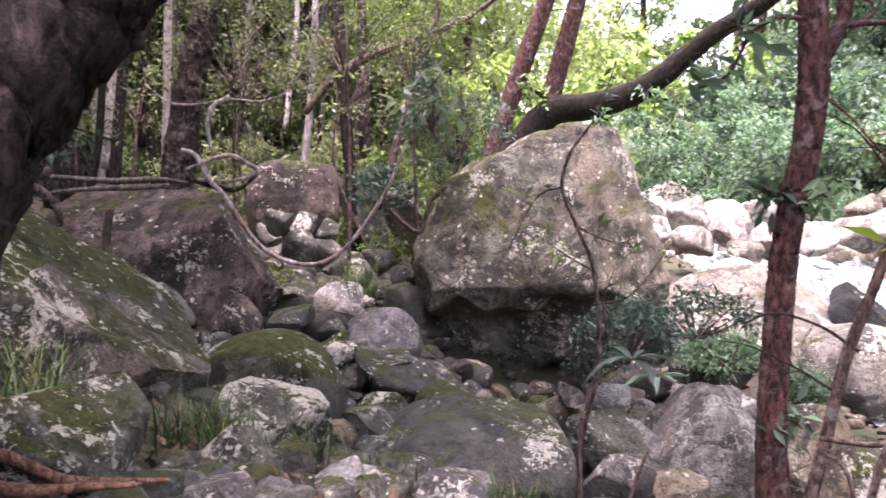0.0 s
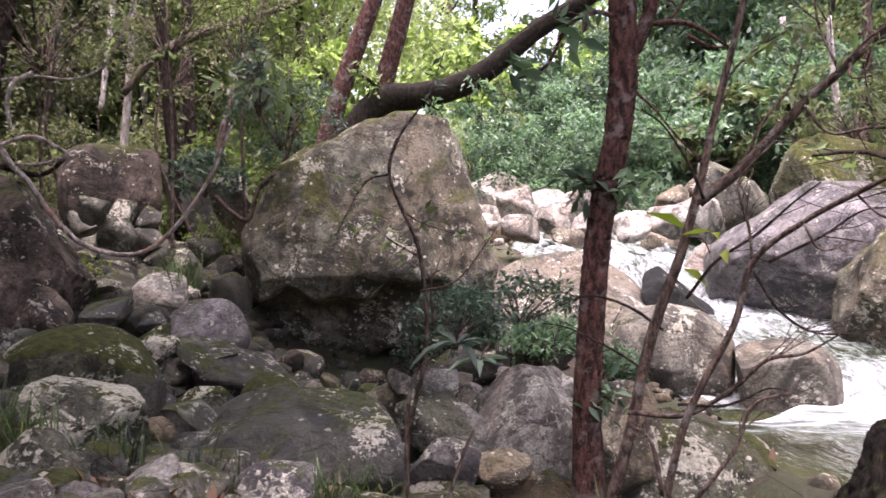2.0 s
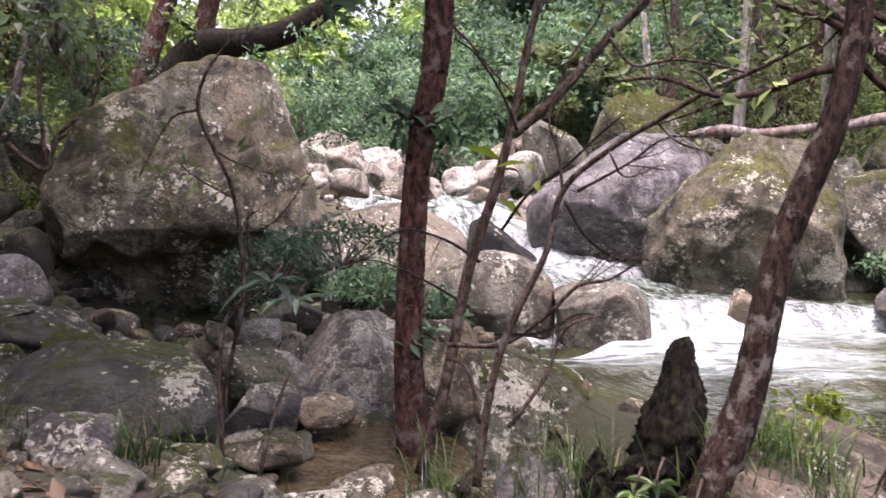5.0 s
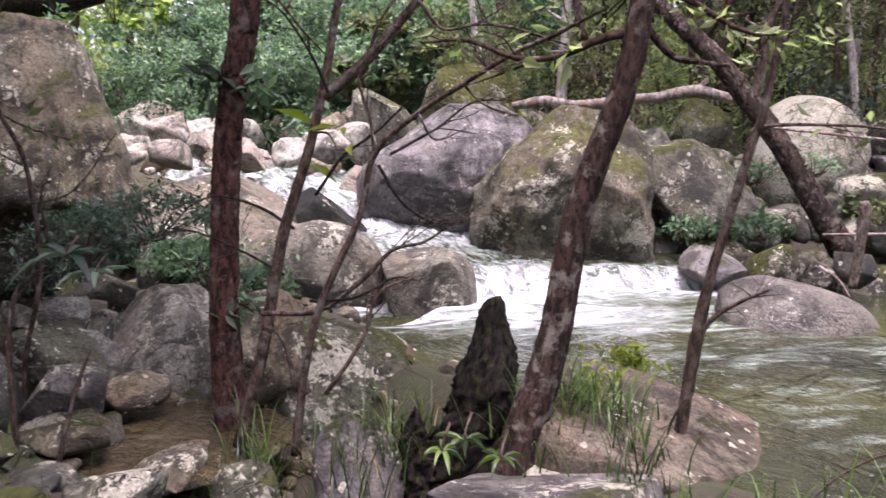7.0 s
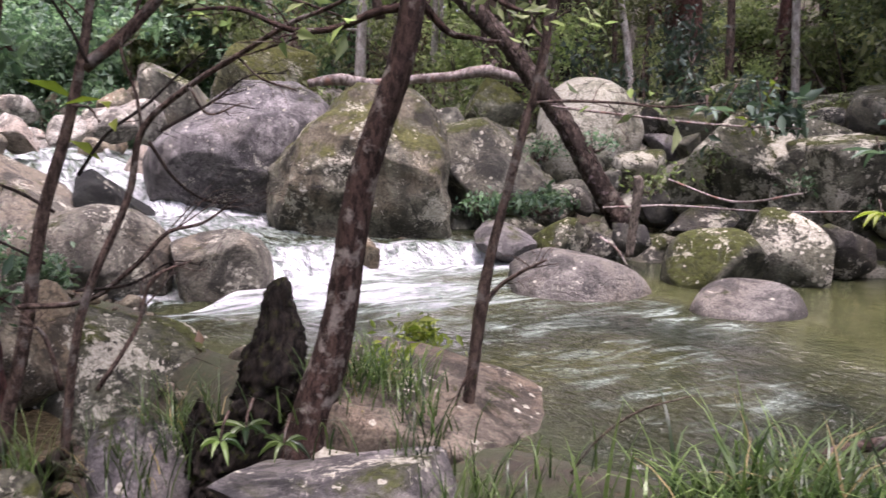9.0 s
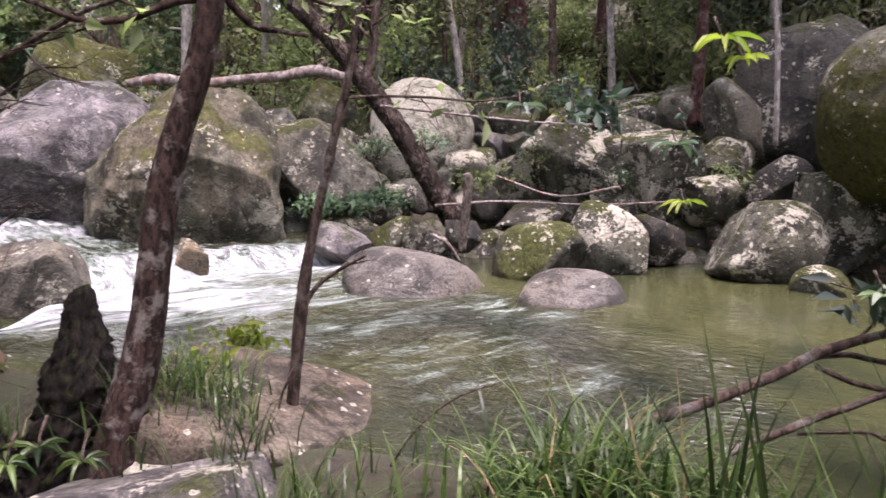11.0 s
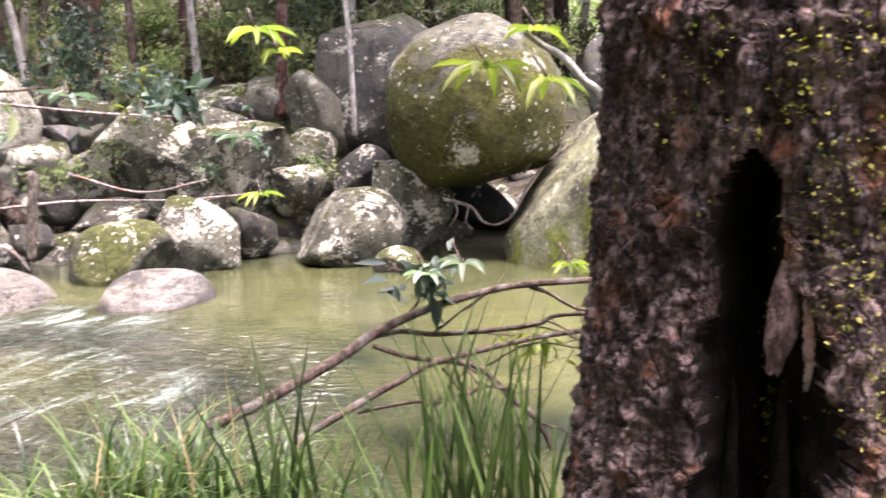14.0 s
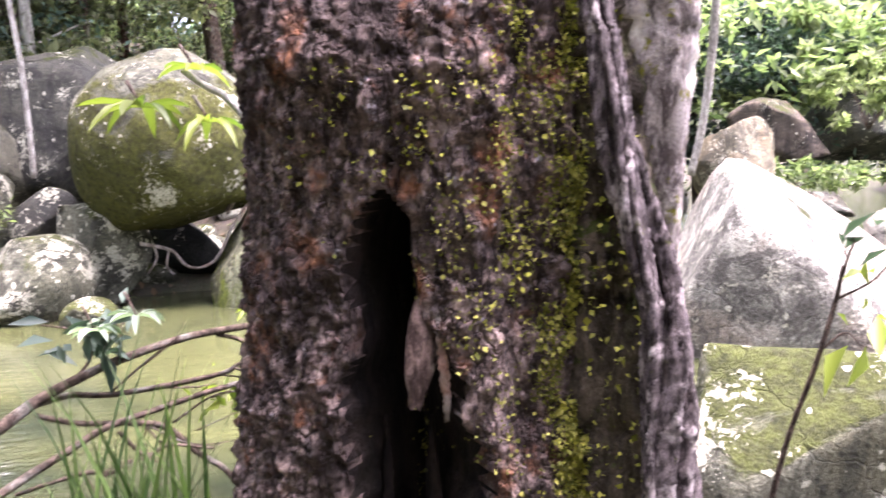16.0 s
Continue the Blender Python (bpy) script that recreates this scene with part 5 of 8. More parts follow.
rock("rock", (5.24, 11.35, 1.22), (0.265, 0.226, 0.23), -25, 199, "pale", "upstream rock coloured pale for bright open light", sub=3, boxy=3, facets=8, group="upstream rocks")
rock("rock", (5.94, 11.57, 1.30), (0.405, 0.344, 0.269), -27, 200, "pale", "upstream rock coloured pale for bright open light", sub=3, boxy=3, facets=8, group="upstream rocks")
rock("rock", (3.80, 12.43, 1.18), (0.322, 0.274, 0.239), -17, 201, "pale", "upstream rock coloured pale for bright open light", sub=3, boxy=3, facets=8, group="upstream rocks")
rock("rock", (4.18, 11.25, 1.08), (0.255, 0.217, 0.166), -20, 202, "tan", "brown rock upstream by the creek", sub=3, boxy=3, facets=8, group="upstream rocks")
rock("rock", (6.32, 18.97, 1.66), (0.495, 0.421, 0.322), -18, 203, "pale", "upstream rock coloured pale for bright open light", sub=3, boxy=3, facets=8, group="upstream rocks")
rock("rock", (6.88, 17.71, 1.60), (0.47, 0.4, 0.306), -21, 204, "pale", "upstream rock coloured pale for bright open light", sub=3, boxy=3, facets=8, group="upstream rocks")
rock("rock", (7.34, 14.21, 1.66), (0.34, 0.289, 0.294), -27, 205, "tan", "brown rock upstream by the creek", sub=3, boxy=3, facets=8, group="upstream rocks")

# ---------------------------------------------------------------- rocks downstream
rock("boulder", (6.01, -4.51, -0.0716), (1.08, 0.969, 1.21), -128, 206, "bleached", "large smooth white-grey boulder in the creek", cuts=[(0.52, -0.1, 0.85, 0.42), (-0.8, -0.2, 0.5, 0.85)], boxy=3, rough=0.7, facets=1)
rock("boulder", (3.27, -2.49, 0.0061), (0.513, 0.41, 0.533), -129, 207, "moss", "near boulder with moss and pale lichen")
rock("rock", (12.45, -8.22, 0.961), (0.634, 0.539, 0.695), -124, 208, "tan", "brown boulder across the creek", boxy=3, facets=8)
rock("rock", (14.49, -10.53, 1.42), (0.902, 0.767, 0.625), -126, 209, "red", "reddish rock on the far bank")
rock("rock", (15.13, -12.93, 1.52), (1.08, 0.914, 0.743), -131, 210, "dark", "dark rock on the far bank")
rock("rock", (9.55, -8.66, 0.148), (0.341, 0.29, 0.36), -133, 211, "pale", "pale rock in the creek", sub=3, boxy=3, facets=8)
rock("rock", (14.79, -11.78, -0.0597), (0.638, 0.543, 0.29), -129, 212, "pale", "pale rock bar downstream", boxy=3, facets=8)

# ---------------------------------------------------------------- plants


SEEDS = iter(range(500, 9000))


def crag(ob, depth, scale):
    """Ridges and knobs raised on a trunk's surface."""
    me = ob.data
    n = len(me.vertices)
    co, no = np.empty(3 * n, np.float32), np.empty(3 * n, np.float32)
    me.vertices.foreach_get("co", co)
    me.vertices.foreach_get("normal", no)
    co, no = co.reshape(-1, 3), no.reshape(-1, 3)
    h = np.array([noise.ridged_multi_fractal(Vector(c), 0.9, 2.1, 4, 0.9, 1.6) for c in co * (scale, scale, scale * 0.45)])
    me.vertices.foreach_set("co", (co + no * (depth * np.clip(h - h.mean(), -1.2, 1.2))[:, None]).ravel())
    me.update()


def stem(name, label, category, pts, radii, bark, seg=10, flare=0.0, ridges=0.0):
    """A trunk or stem under an Empty at its base."""
    base = new(name)
    base.location = pts[0]
    tagged(base, label, category)
    rel = np.array(pts) - np.array(pts[0])
    ob = tube("trunk" if category == "tree" else "stem", rel, radii, BARK[bark], seg, 24 if ridges else 7, next(SEEDS), 0.13, base, flare=flare)
    if ridges:
        crag(ob, ridges, 1.1 / max(radii))
    return base


def limb(base, pts, radii, bark, leaves=0, leaf="forest", size=0.1, seg=6, twigs=5):
    rel = np.array(pts) - np.array(base.location)
    seed = next(SEEDS)
    tube("branch", rel, radii, BARK[bark], seg, 6, seed, 0.2, base)
    rng = np.random.default_rng(seed)
    path, rad = smooth_path(rel, radii, 8)
    span = np.linalg.norm(path[-1] - path[0])
    for _ in range(twigs):
        i = int(rng.integers(len(path) // 3, len(path) - 1))
        d = (path[-1] - path[0]) / (span + 1e-6) + rng.normal(size=3) * 0.6
        ln = span * rng.uniform(0.2, 0.45)
        e = path[i] + d / np.linalg.norm(d) * ln
        tube("twig", [path[i], (path[i] + e) / 2 + rng.normal(size=3) * ln * 0.1, e], [rad[i] * 0.45, rad[i] * 0.3, rad[i] * 0.12], BARK[bark], 5, 4, next(SEEDS), 0.25, base)
        f = (path[i] + e) / 2 + (d + rng.normal(size=3) * 0.9) * ln * 0.35
        tube("twig", [(path[i] + e) / 2, f * 0.5 + (path[i] + e) / 4 + rng.normal(size=3) * ln * 0.05, f], [rad[i] * 0.25, rad[i] * 0.18, rad[i] * 0.08], BARK[bark], 5, 3, next(SEEDS), 0.25, base)
    if leaves:
        k = rng.integers(len(path) // 3, len(path), leaves)
        c = path[k] + rng.normal(size=(leaves, 3)) * size * 0.5
        part("leaves", mesh_of("leaves", *leaf_data(c, size, rng, 0.5, 0.36), LEAF[leaf]), base)


def rosette(at, n, size, leaf):
    """Long leaves spreading from the tip of a twig."""
    rng = np.random.default_rng(next(SEEDS))
    base = new("leaf_rosette")
    base.location = at
    tagged(base, "whorl of long %s leaves on a twig tip" % {"bright": "lime-green", "grass": "dark green"}.get(leaf, "grey-green"), "leaves")
    tube("twig", [(0, 0, 0), (0.02, 0.02, 0.04), (0.07, 0.05, 0.09)], [0.004, 0.005, 0.007], BARK["brown"], 5, 4, 3, 0.1, base)
    vs = []
    for k in range(n):
        a = 6.283 * k / n + rng.uniform(-0.3, 0.3)
        drop = rng.uniform(0.1, 0.9)
        d = np.array((math.cos(a), math.sin(a), 0))
        s = np.array((-math.sin(a), math.cos(a), 0))
        ln = size * rng.uniform(0.7, 1.1)
        rows = []
        for t, w in ((0, 0.1), (0.3, 0.8), (0.6, 1.0), (0.85, 0.6), (1.0, 0.02)):
            c = d * ln * t + np.array((0, 0, 0.25 * ln * t - drop * ln * t * t))
            rows += [c - s * w * ln * 0.115 + np.array((0, 0, 0.02)) * w, c, c + s * w * ln * 0.115 + np.array((0, 0, 0.02)) * w]
        f = []
        for r in range(4):
            for j in range(2):
                q = 3 * r + j
                f += [(q, q + 1, q + 4), (q, q + 4, q + 3)]
        vs.append((np.array(rows), np.array(f)))
    part("leaves", mesh_of("leaves", *join(*vs), LEAF[leaf]), base)


CROWNS = {}


def crown_mesh(leaf, variant, n, size, radii, clumps, spread):
    key = (leaf, variant, n)
    if key not in CROWNS:
        rng = np.random.default_rng(100 + variant * 7 + n)
        p, c = clump_points(rng, n, clumps, radii, spread)
        CROWNS[key] = mesh_of("crown", *leaf_data(p, size, rng, 0.55, 0.45), LEAF[leaf])
    return CROWNS[key]


def forest_tree(x, y, height, r, leaf, bark, rng, crowns=3, low=0.35, fine=True):
    z = float(ground_height(x, y)) - 0.15
    base = new("tree")
    base.location = (x, y, z)
    word = {"light": "sunlit yellow-green", "deep": "deep green", "olive": "olive-green"}.get(leaf, "dull green")
    tagged(base, "forest tree with a slim trunk and %s crown" % word, "tree", "forest trees")
    lean = rng.normal(size=2) * 0.06 * height
    top = np.array((lean[0], lean[1], height))
    mid = top * 0.5 + np.array((*rng.normal(size=2) * 0.25, 0))
    tube("trunk", [(0, 0, 0), mid, top], [r, r * 0.8, r * 0.35], BARK[bark], 8, 5, next(SEEDS), 0.12, base, flare=0.3)
    for k in range(crowns):
        t = low + (1 - low) * (k + rng.uniform(0.2, 0.9)) / crowns
        out = rng.normal(size=2) * height * 0.13
        c = top * t + np.array((out[0], out[1], rng.uniform(-0.2, 0.4)))
        tube("limb", [top * max(t - 0.12, 0.1), (top * t + c) / 2, c], [r * 0.4, r * 0.25, r * 0.1], BARK[bark], 5, 3, next(SEEDS), 0.15, base)
        o = part("crown", crown_mesh(leaf, int(rng.integers(3)), 3000 if fine else 1500, 0.12 if fine else 0.22, (1.9, 1.9, 1.3), 40, 0.26), base)
        o.location = c
        o.rotation_euler = (0, 0, rng.uniform(0, 6.28))
        s = rng.uniform(0.8, 1.35)
        o.scale = (s, s, s * rng.uniform(0.8, 1.2))


def shrub(x, y, size, leaf, rng, lift=0.4):
    z = float(ground_height(x, y))
    base = new("shrub")
    base.location = (x, y, z - 0.05)
    tagged(base, "leafy %s understorey shrub on the forest floor" % {"light": "yellow-green", "deep": "deep green", "olive": "olive", "fern": "grey-green"}.get(leaf, "dull green"), "shrub", "understorey shrubs")
    for _ in range(2):
        e = rng.normal(size=2) * 0.3 * size
        tube("stem", [(0, 0, 0), (e[0] * 0.4, e[1] * 0.4, size * 0.6), (e[0], e[1], size * 1.3)], [0.025, 0.02, 0.008], BARK["brown"], 5, 3, next(SEEDS), 0.2, base)
    o = part("foliage", crown_mesh(leaf, int(rng.integers(3)), 1700, 0.085, (1.0, 1.0, 0.8), 24, 0.17), base)
    o.location = (0, 0, size * (0.55 + lift))
    o.rotation_euler = (0, 0, rng.uniform(0, 6.28))
    s = size * rng.uniform(0.85, 1.2)
    o.scale = (s, s, s * rng.uniform(0.8, 1.3))


def polar(az, d):
    """A place at a bearing (degrees, clockwise from the first view) and distance from the path."""
    return 0.4 + d * math.sin(radians(az)), d * math.cos(radians(az))


def clear(x, y, gap):
    d, lev, half, side = creek(np.array(x), np.array(y))
    return float(d) > float(half) + gap


frng = np.random.default_rng(77)
# bearings, distances, how many trees and shrubs, leaf kinds
for a0, a1, d0, d1, trees, shrubs, kinds, fine in (
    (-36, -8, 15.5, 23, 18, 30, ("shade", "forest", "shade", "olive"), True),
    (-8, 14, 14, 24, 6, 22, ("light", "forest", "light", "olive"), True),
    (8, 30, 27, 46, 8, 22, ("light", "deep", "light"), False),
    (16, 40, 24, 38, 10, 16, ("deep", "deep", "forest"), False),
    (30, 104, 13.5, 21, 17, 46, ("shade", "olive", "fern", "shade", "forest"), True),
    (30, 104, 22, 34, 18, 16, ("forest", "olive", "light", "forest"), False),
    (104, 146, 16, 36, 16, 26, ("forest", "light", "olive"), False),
):
    made = 0
    while made < trees:
        x, y = polar(frng.uniform(a0, a1), frng.uniform(d0, d1))
        if not clear(x, y, 1.2) or 7.5 < math.degrees(math.atan2(x, y)) < 21:
            continue
        forest_tree(x, y, frng.uniform(6.5, 12), frng.uniform(0.06, 0.16), kinds[made % len(kinds)], ("brown", "dark", "pale", "brown", "red")[made % 5], frng, 3, 0.3, fine)
        made += 1
    made = 0
    while made < shrubs:
        x, y = polar(frng.uniform(a0, a1), frng.uniform(d0 - 1.0, d1))
        if not clear(x, y, 0.9) or 9 < math.degrees(math.atan2(x, y)) < 34 and math.hypot(x, y) < 27:
            continue
        shrub(x, y, frng.uniform(0.6, 1.4), kinds[made % len(kinds)], frng, frng.uniform(0.1, 0.7))
        made += 1


def pole(x, y, height, r, bark):
    """A bare straight forest stem with a few dead side twigs."""
    z = float(ground_height(x, y)) - 0.1
    base = new("tree")
    base.location = (x, y, z)
    word = {"pale": "pale grey", "red": "red-brown", "dark": "dark", "shadow": "dull brown"}.get(bark, "brown")
    tagged(base, "straight bare %s stem in the forest shade" % word, "tree", "forest stems")
    lean = frng.normal(size=2) * 0.05 * height
    top = np.array((*lean, height))
    tube("trunk", [(0, 0, 0), top * 0.5 + np.array((*frng.normal(size=2) * 0.12, 0)), top], [r, r * 0.85, r * 0.6], BARK[bark], 7, 5, next(SEEDS), 0.14, base, flare=0.35)
    for _ in range(3):
        t = frng.uniform(0.15, 0.7)
        e = top * t + np.array((*frng.normal(size=2) * 0.6, frng.uniform(0.1, 0.6)))
        tube("twig", [top * t, (top * t + e) / 2 + frng.normal(size=3) * 0.08, e], [r * 0.3, r * 0.2, r * 0.08], BARK[bark], 5, 4, next(SEEDS), 0.2, base)


for k in range(58):
    x, y = polar(frng.uniform(34, 106), frng.uniform(12.6, 22)) if k < 38 else polar(frng.uniform(-34, -6), frng.uniform(12, 19))
    if clear(x, y, 2.0):
        pole(x, y, frng.uniform(5, 8), frng.uniform(0.035, 0.12), (("pale", "brown", "dark", "red", "brown", "pale") if k < 38 else ("shadow", "dark", "shadow", "pale", "shadow", "dark"))[k % 6])
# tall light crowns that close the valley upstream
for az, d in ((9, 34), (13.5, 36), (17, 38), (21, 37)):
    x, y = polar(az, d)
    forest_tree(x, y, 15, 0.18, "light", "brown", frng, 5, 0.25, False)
# unseen trees added on the slope beside and behind the path to block low light
for k in range(9):
    x, y = polar(284 + 4.2 * k, (8.5, 10.5, 9.5)[k % 3])
    forest_tree(x, y, frng.uniform(6.5, 10), frng.uniform(0.08, 0.16), ("forest", "deep", "olive")[k % 3], "brown", frng, 5, 0.16, False)
for k in range(9):
    x, y = polar(232 + 68 * k / 8 + frng.uniform(-3, 3), (12.0, 14.5, 13.2)[k % 3] + frng.uniform(-0.6, 0.6))
    if clear(x, y, 1.5):
        forest_tree(x, y, frng.uniform(6.5, 8.5), frng.uniform(0.07, 0.16), ("forest", "olive", "deep")[k % 3], "brown", frng, 3, 0.35, False)
for k in range(16):
    x, y = polar(205 + 80 * k / 15, frng.uniform(10, 14))
    if clear(x, y, 1.0):
        shrub(x, y, frng.uniform(0.7, 1.5), ("forest", "olive", "deep")[k % 3], frng, 0.2)


def far_woods(a0, a1, d0, d1, n, leaf, label):
    """Leaves of the wooded hillsides in the distance, in crowns over the slope."""
    m = n // 90
    c = np.array([polar(frng.uniform(a0, a1), frng.uniform(d0, d1)) for _ in range(m)])
    keep = np.array([clear(x, y, 1.5) for x, y in c])
    c = c[keep]
    p = np.repeat(np.c_[c, ground_height(c[:, 0], c[:, 1]) + frng.uniform(1, 7, len(c))], 90, 0)
    q = frng.normal(size=p.shape)
    q /= np.linalg.norm(q, axis=1, keepdims=True)
    p = p + q * frng.uniform(0.6, 1.0, size=(len(p), 1)) * np.array((1.9, 1.9, 1.5))
    tagged(new("far_woods", mesh_of("far_woods", *leaf_data(p, 0.5, frng, 0.5, 0.5), LEAF[leaf])), label, "woods", kind="stuff")


far_woods(-44, 2, 22, 44, 30000, "forest", "dense green woods rising behind the boulders")
far_woods(4, 34, 45, 80, 12000, "light", "sunlit woods on the valley sides upstream")
far_woods(34, 110, 28, 60, 34000, "forest", "dense green woods up the far slope")
far_woods(106, 152, 24, 60, 26000, "olive", "olive-green woods downstream")
# out of view, added to close the place behind the path
far_woods(152, 316, 20, 44, 30000, "forest", "dense green woods on the slope behind the path")


def spray(pts, n, size, leaf, label):
    """A thin hanging twig with leaves set along both sides."""
    rng = np.random.default_rng(next(SEEDS))
    base = new("leaf_spray")
    base.location = pts[0]
    tagged(base, label, "leaves")
    rel = np.array(pts) - np.array(pts[0])
    tube("twig", rel, [0.006, 0.004, 0.002], BARK["brown"], 5, 6, next(SEEDS), 0.2, base)
    path, _ = smooth_path(rel, [1, 1], 12)
    k = rng.integers(2, len(path), n)
    side = rng.normal(size=(n, 3)) * size * 0.25
    part("leaves", mesh_of("leaves", *leaf_data(path[k] + side, size, rng, 0.55, 0.34), LEAF[leaf]), base)


def overhead(base, places, leaf="forest"):
    """Unseen crowns hung on a near tree, high above the path, added to cast shade."""
    b = np.array(base.location)
    for k, (x, y, z, s) in enumerate(places):
        c = np.array((x, y, z)) - b
        o = part("crown", crown_mesh(leaf, k % 3, 3000, 0.12, (1.9, 1.9, 1.3), 40, 0.26), base)
        o.location, o.scale, o.rotation_euler = c, (s, s, s * 0.7), (0, 0, k * 1.7)


# dense bushes that close the view upstream and downstream
for az, d, z, s in ((17.5, 30, 4.4, 1.6), (20.5, 29, 4.9, 1.6), (23.5, 28, 4.6, 1.6), (26.5, 27, 5.4, 1.6), (30, 26, 5.6, 1.6), (33, 25, 6.6, 1.6), (122, 22, 4.0, 1.3), (128, 22, 3.9, 1.3), (134, 22, 4.0, 1.4), (124, 27, 5.4, 1.6), (130, 27, 5.6, 1.6), (10, 26, 2.6, 1.0), (12.5, 25, 3.0, 1.1), (15, 26, 2.8, 1.0), (17, 24, 3.0, 1.1), (19, 25, 3.4, 1.2), (21.5, 23, 2.8, 1.1), (23.5, 22, 3.4, 1.2), (26, 21, 2.8, 1.1), (28, 20, 4.0, 1.3), (31, 18, 3.0, 1.2), (34, 18, 4.0, 1.3)):
    x, y = polar(az, d)
    base = new("bush")
    base.location = (x, y, float(ground_height(x, y)) - 0.1)
    tagged(base, "dense deep green bush leaning over creek rocks", "bush", "creek bushes")
    zz = z - base.location[2]
    tube("trunk", [(0, 0, 0), (0.1, 0.1, zz * 0.5), (0, 0.2, zz)], [0.12, 0.1, 0.05], BARK["brown"], 7, 4, next(SEEDS), 0.15, base)
    for k in range(3):
        o = part("crown", crown_mesh("deep" if az < 100 else "fern", k, 4200, 0.115, (1.8, 1.8, 1.5), 17, 0.24), base)
        o.location, o.scale = (0.7 - 0.7 * k, 0.3 * k, zz - 0.8 * k), (s, s, s)
        o.rotation_euler = (0, 0, az + k)


def grass_clump(x, y, n, length, width, radius, leaf="grass", dry=0.12, z=None, bend=0.7):
    rng = np.random.default_rng(next(SEEDS))
    base = new("grass_tussock")
    base.location = (x, y, (float(ground_height(x, y)) if z is None else z) - 0.03)
    tagged(base, "tussock of long arching green grass blades", "grass", "grass tussocks")
    r = rng.normal(size=(n, 3)) * radius * 0.5
    r[:, 2] = 0
    tagged(part("tuft", mesh_of("tuft", *blade_data(r, length, width, rng, bend), LEAF[leaf]), base), kind="stuff")
    m = int(n * dry)
    if m < 5:
        return
    r = rng.normal(size=(m, 3)) * radius * 0.5
    r[:, 2] = 0
    tagged(part("dry_tuft", mesh_of("dry_tuft", *blade_data(r, length * 0.9, width, rng, bend * 1.2), LEAF["straw"]), base, "dry straw-coloured blades"), "dry straw-coloured blades", kind="stuff")


# ---------------------------------------------------------------- trunks and saplings of the near bank
plant = stem("tree", "slender red-brown trunk rising from creek stones", "tree", [(1.96, 4.70, -0.62), (1.93, 4.72, 0.204), (1.94, 4.72, 0.705), (1.97, 4.71, 1.27), (2.00, 4.69, 1.59), (2.06, 4.66, 1.92), (2.10, 4.65, 2.33), (2.09, 4.65, 2.80), (2.09, 4.65, 3.43), (2.11, 4.64, 4.65)], [0.11, 0.092, 0.086, 0.082, 0.082, 0.084, 0.088, 0.084, 0.076, 0.042], "red", 28, ridges=0.006)
limb(plant, [(2.10, 4.65, 2.39), (2.16, 4.62, 2.53), (2.22, 4.59, 2.69), (2.27, 4.57, 2.91), (2.38, 4.51, 3.52)], [0.060, 0.053, 0.046, 0.039, 0.018], "red")
limb(plant, [(2.00, 4.69, 1.63), (1.94, 4.71, 1.71), (1.80, 4.77, 1.76)], [0.014, 0.011, 0.005], "red", leaves=46, leaf="deep", size=0.10)
limb(plant, [(1.96, 4.60, 1.63), (2.07, 4.55, 1.70), (2.14, 4.52, 1.69)], [0.014, 0.010, 0.005], "red", leaves=40, leaf="deep", size=0.10)
limb(plant, [(1.93, 4.61, 0.333), (1.98, 4.59, 0.421), (2.04, 4.57, 0.379)], [0.012, 0.009, 0.005], "red", leaves=30, leaf="deep", size=0.10)
limb(plant, [(2.00, 4.58, 2.68), (1.89, 4.63, 2.70), (1.75, 4.68, 2.62), (1.64, 4.72, 2.40), (1.47, 4.78, 2.32)], [0.014, 0.012, 0.010, 0.009, 0.005], "red", leaves=50, leaf="deep", size=0.13)
limb(plant, [(2.18, 4.72, 2.28), (2.30, 4.66, 2.16), (2.41, 4.61, 2.01), (2.55, 4.53, 1.84)], [0.011, 0.009, 0.007, 0.005], "red")
overhead(plant, [(2.4, 5.2, 6.6, 0.8)])
plant = stem("sapling", "thin dark sapling with bare crooked branches", "sapling", [(1.82, 4.24, -0.294), (1.95, 4.18, 0.262), (2.06, 4.13, 0.866), (2.18, 4.06, 1.30), (2.27, 4.02, 1.70), (2.33, 3.99, 2.06), (2.43, 3.93, 2.58), (2.52, 3.87, 3.29)], [0.034, 0.033, 0.030, 0.027, 0.022, 0.020, 0.017, 0.009], "brown", 9)
limb(plant, [(2.26, 4.03, 1.59), (2.46, 3.91, 1.79), (2.68, 3.76, 2.09), (2.83, 3.65, 2.26), (2.99, 3.53, 2.47), (3.14, 3.40, 2.67)], [0.030, 0.027, 0.022, 0.019, 0.016, 0.009], "brown", leaves=30, leaf="forest", size=0.075)
limb(plant, [(2.63, 3.68, 2.07), (2.73, 3.61, 1.93), (2.88, 3.49, 1.95), (3.03, 3.36, 1.92), (3.21, 3.20, 1.84)], [0.011, 0.009, 0.009, 0.008, 0.005], "brown")
limb(plant, [(2.46, 3.91, 1.79), (2.52, 3.87, 1.99), (2.64, 3.80, 2.19), (2.68, 3.77, 2.39)], [0.012, 0.009, 0.008, 0.005], "brown", leaves=30, leaf="forest", size=0.075)
limb(plant, [(1.87, 3.99, 0.487), (2.13, 3.87, 0.493), (2.33, 3.76, 0.649), (2.46, 3.67, 0.806), (2.60, 3.58, 0.85), (2.74, 3.48, 0.969)], [0.013, 0.013, 0.012, 0.009, 0.007, 0.004], "brown")
limb(plant, [(2.33, 3.99, 2.06), (2.39, 3.95, 2.26), (2.52, 3.87, 2.40), (2.65, 3.78, 2.48)], [0.009, 0.008, 0.006, 0.003], "brown", leaves=30, leaf="forest", size=0.075)
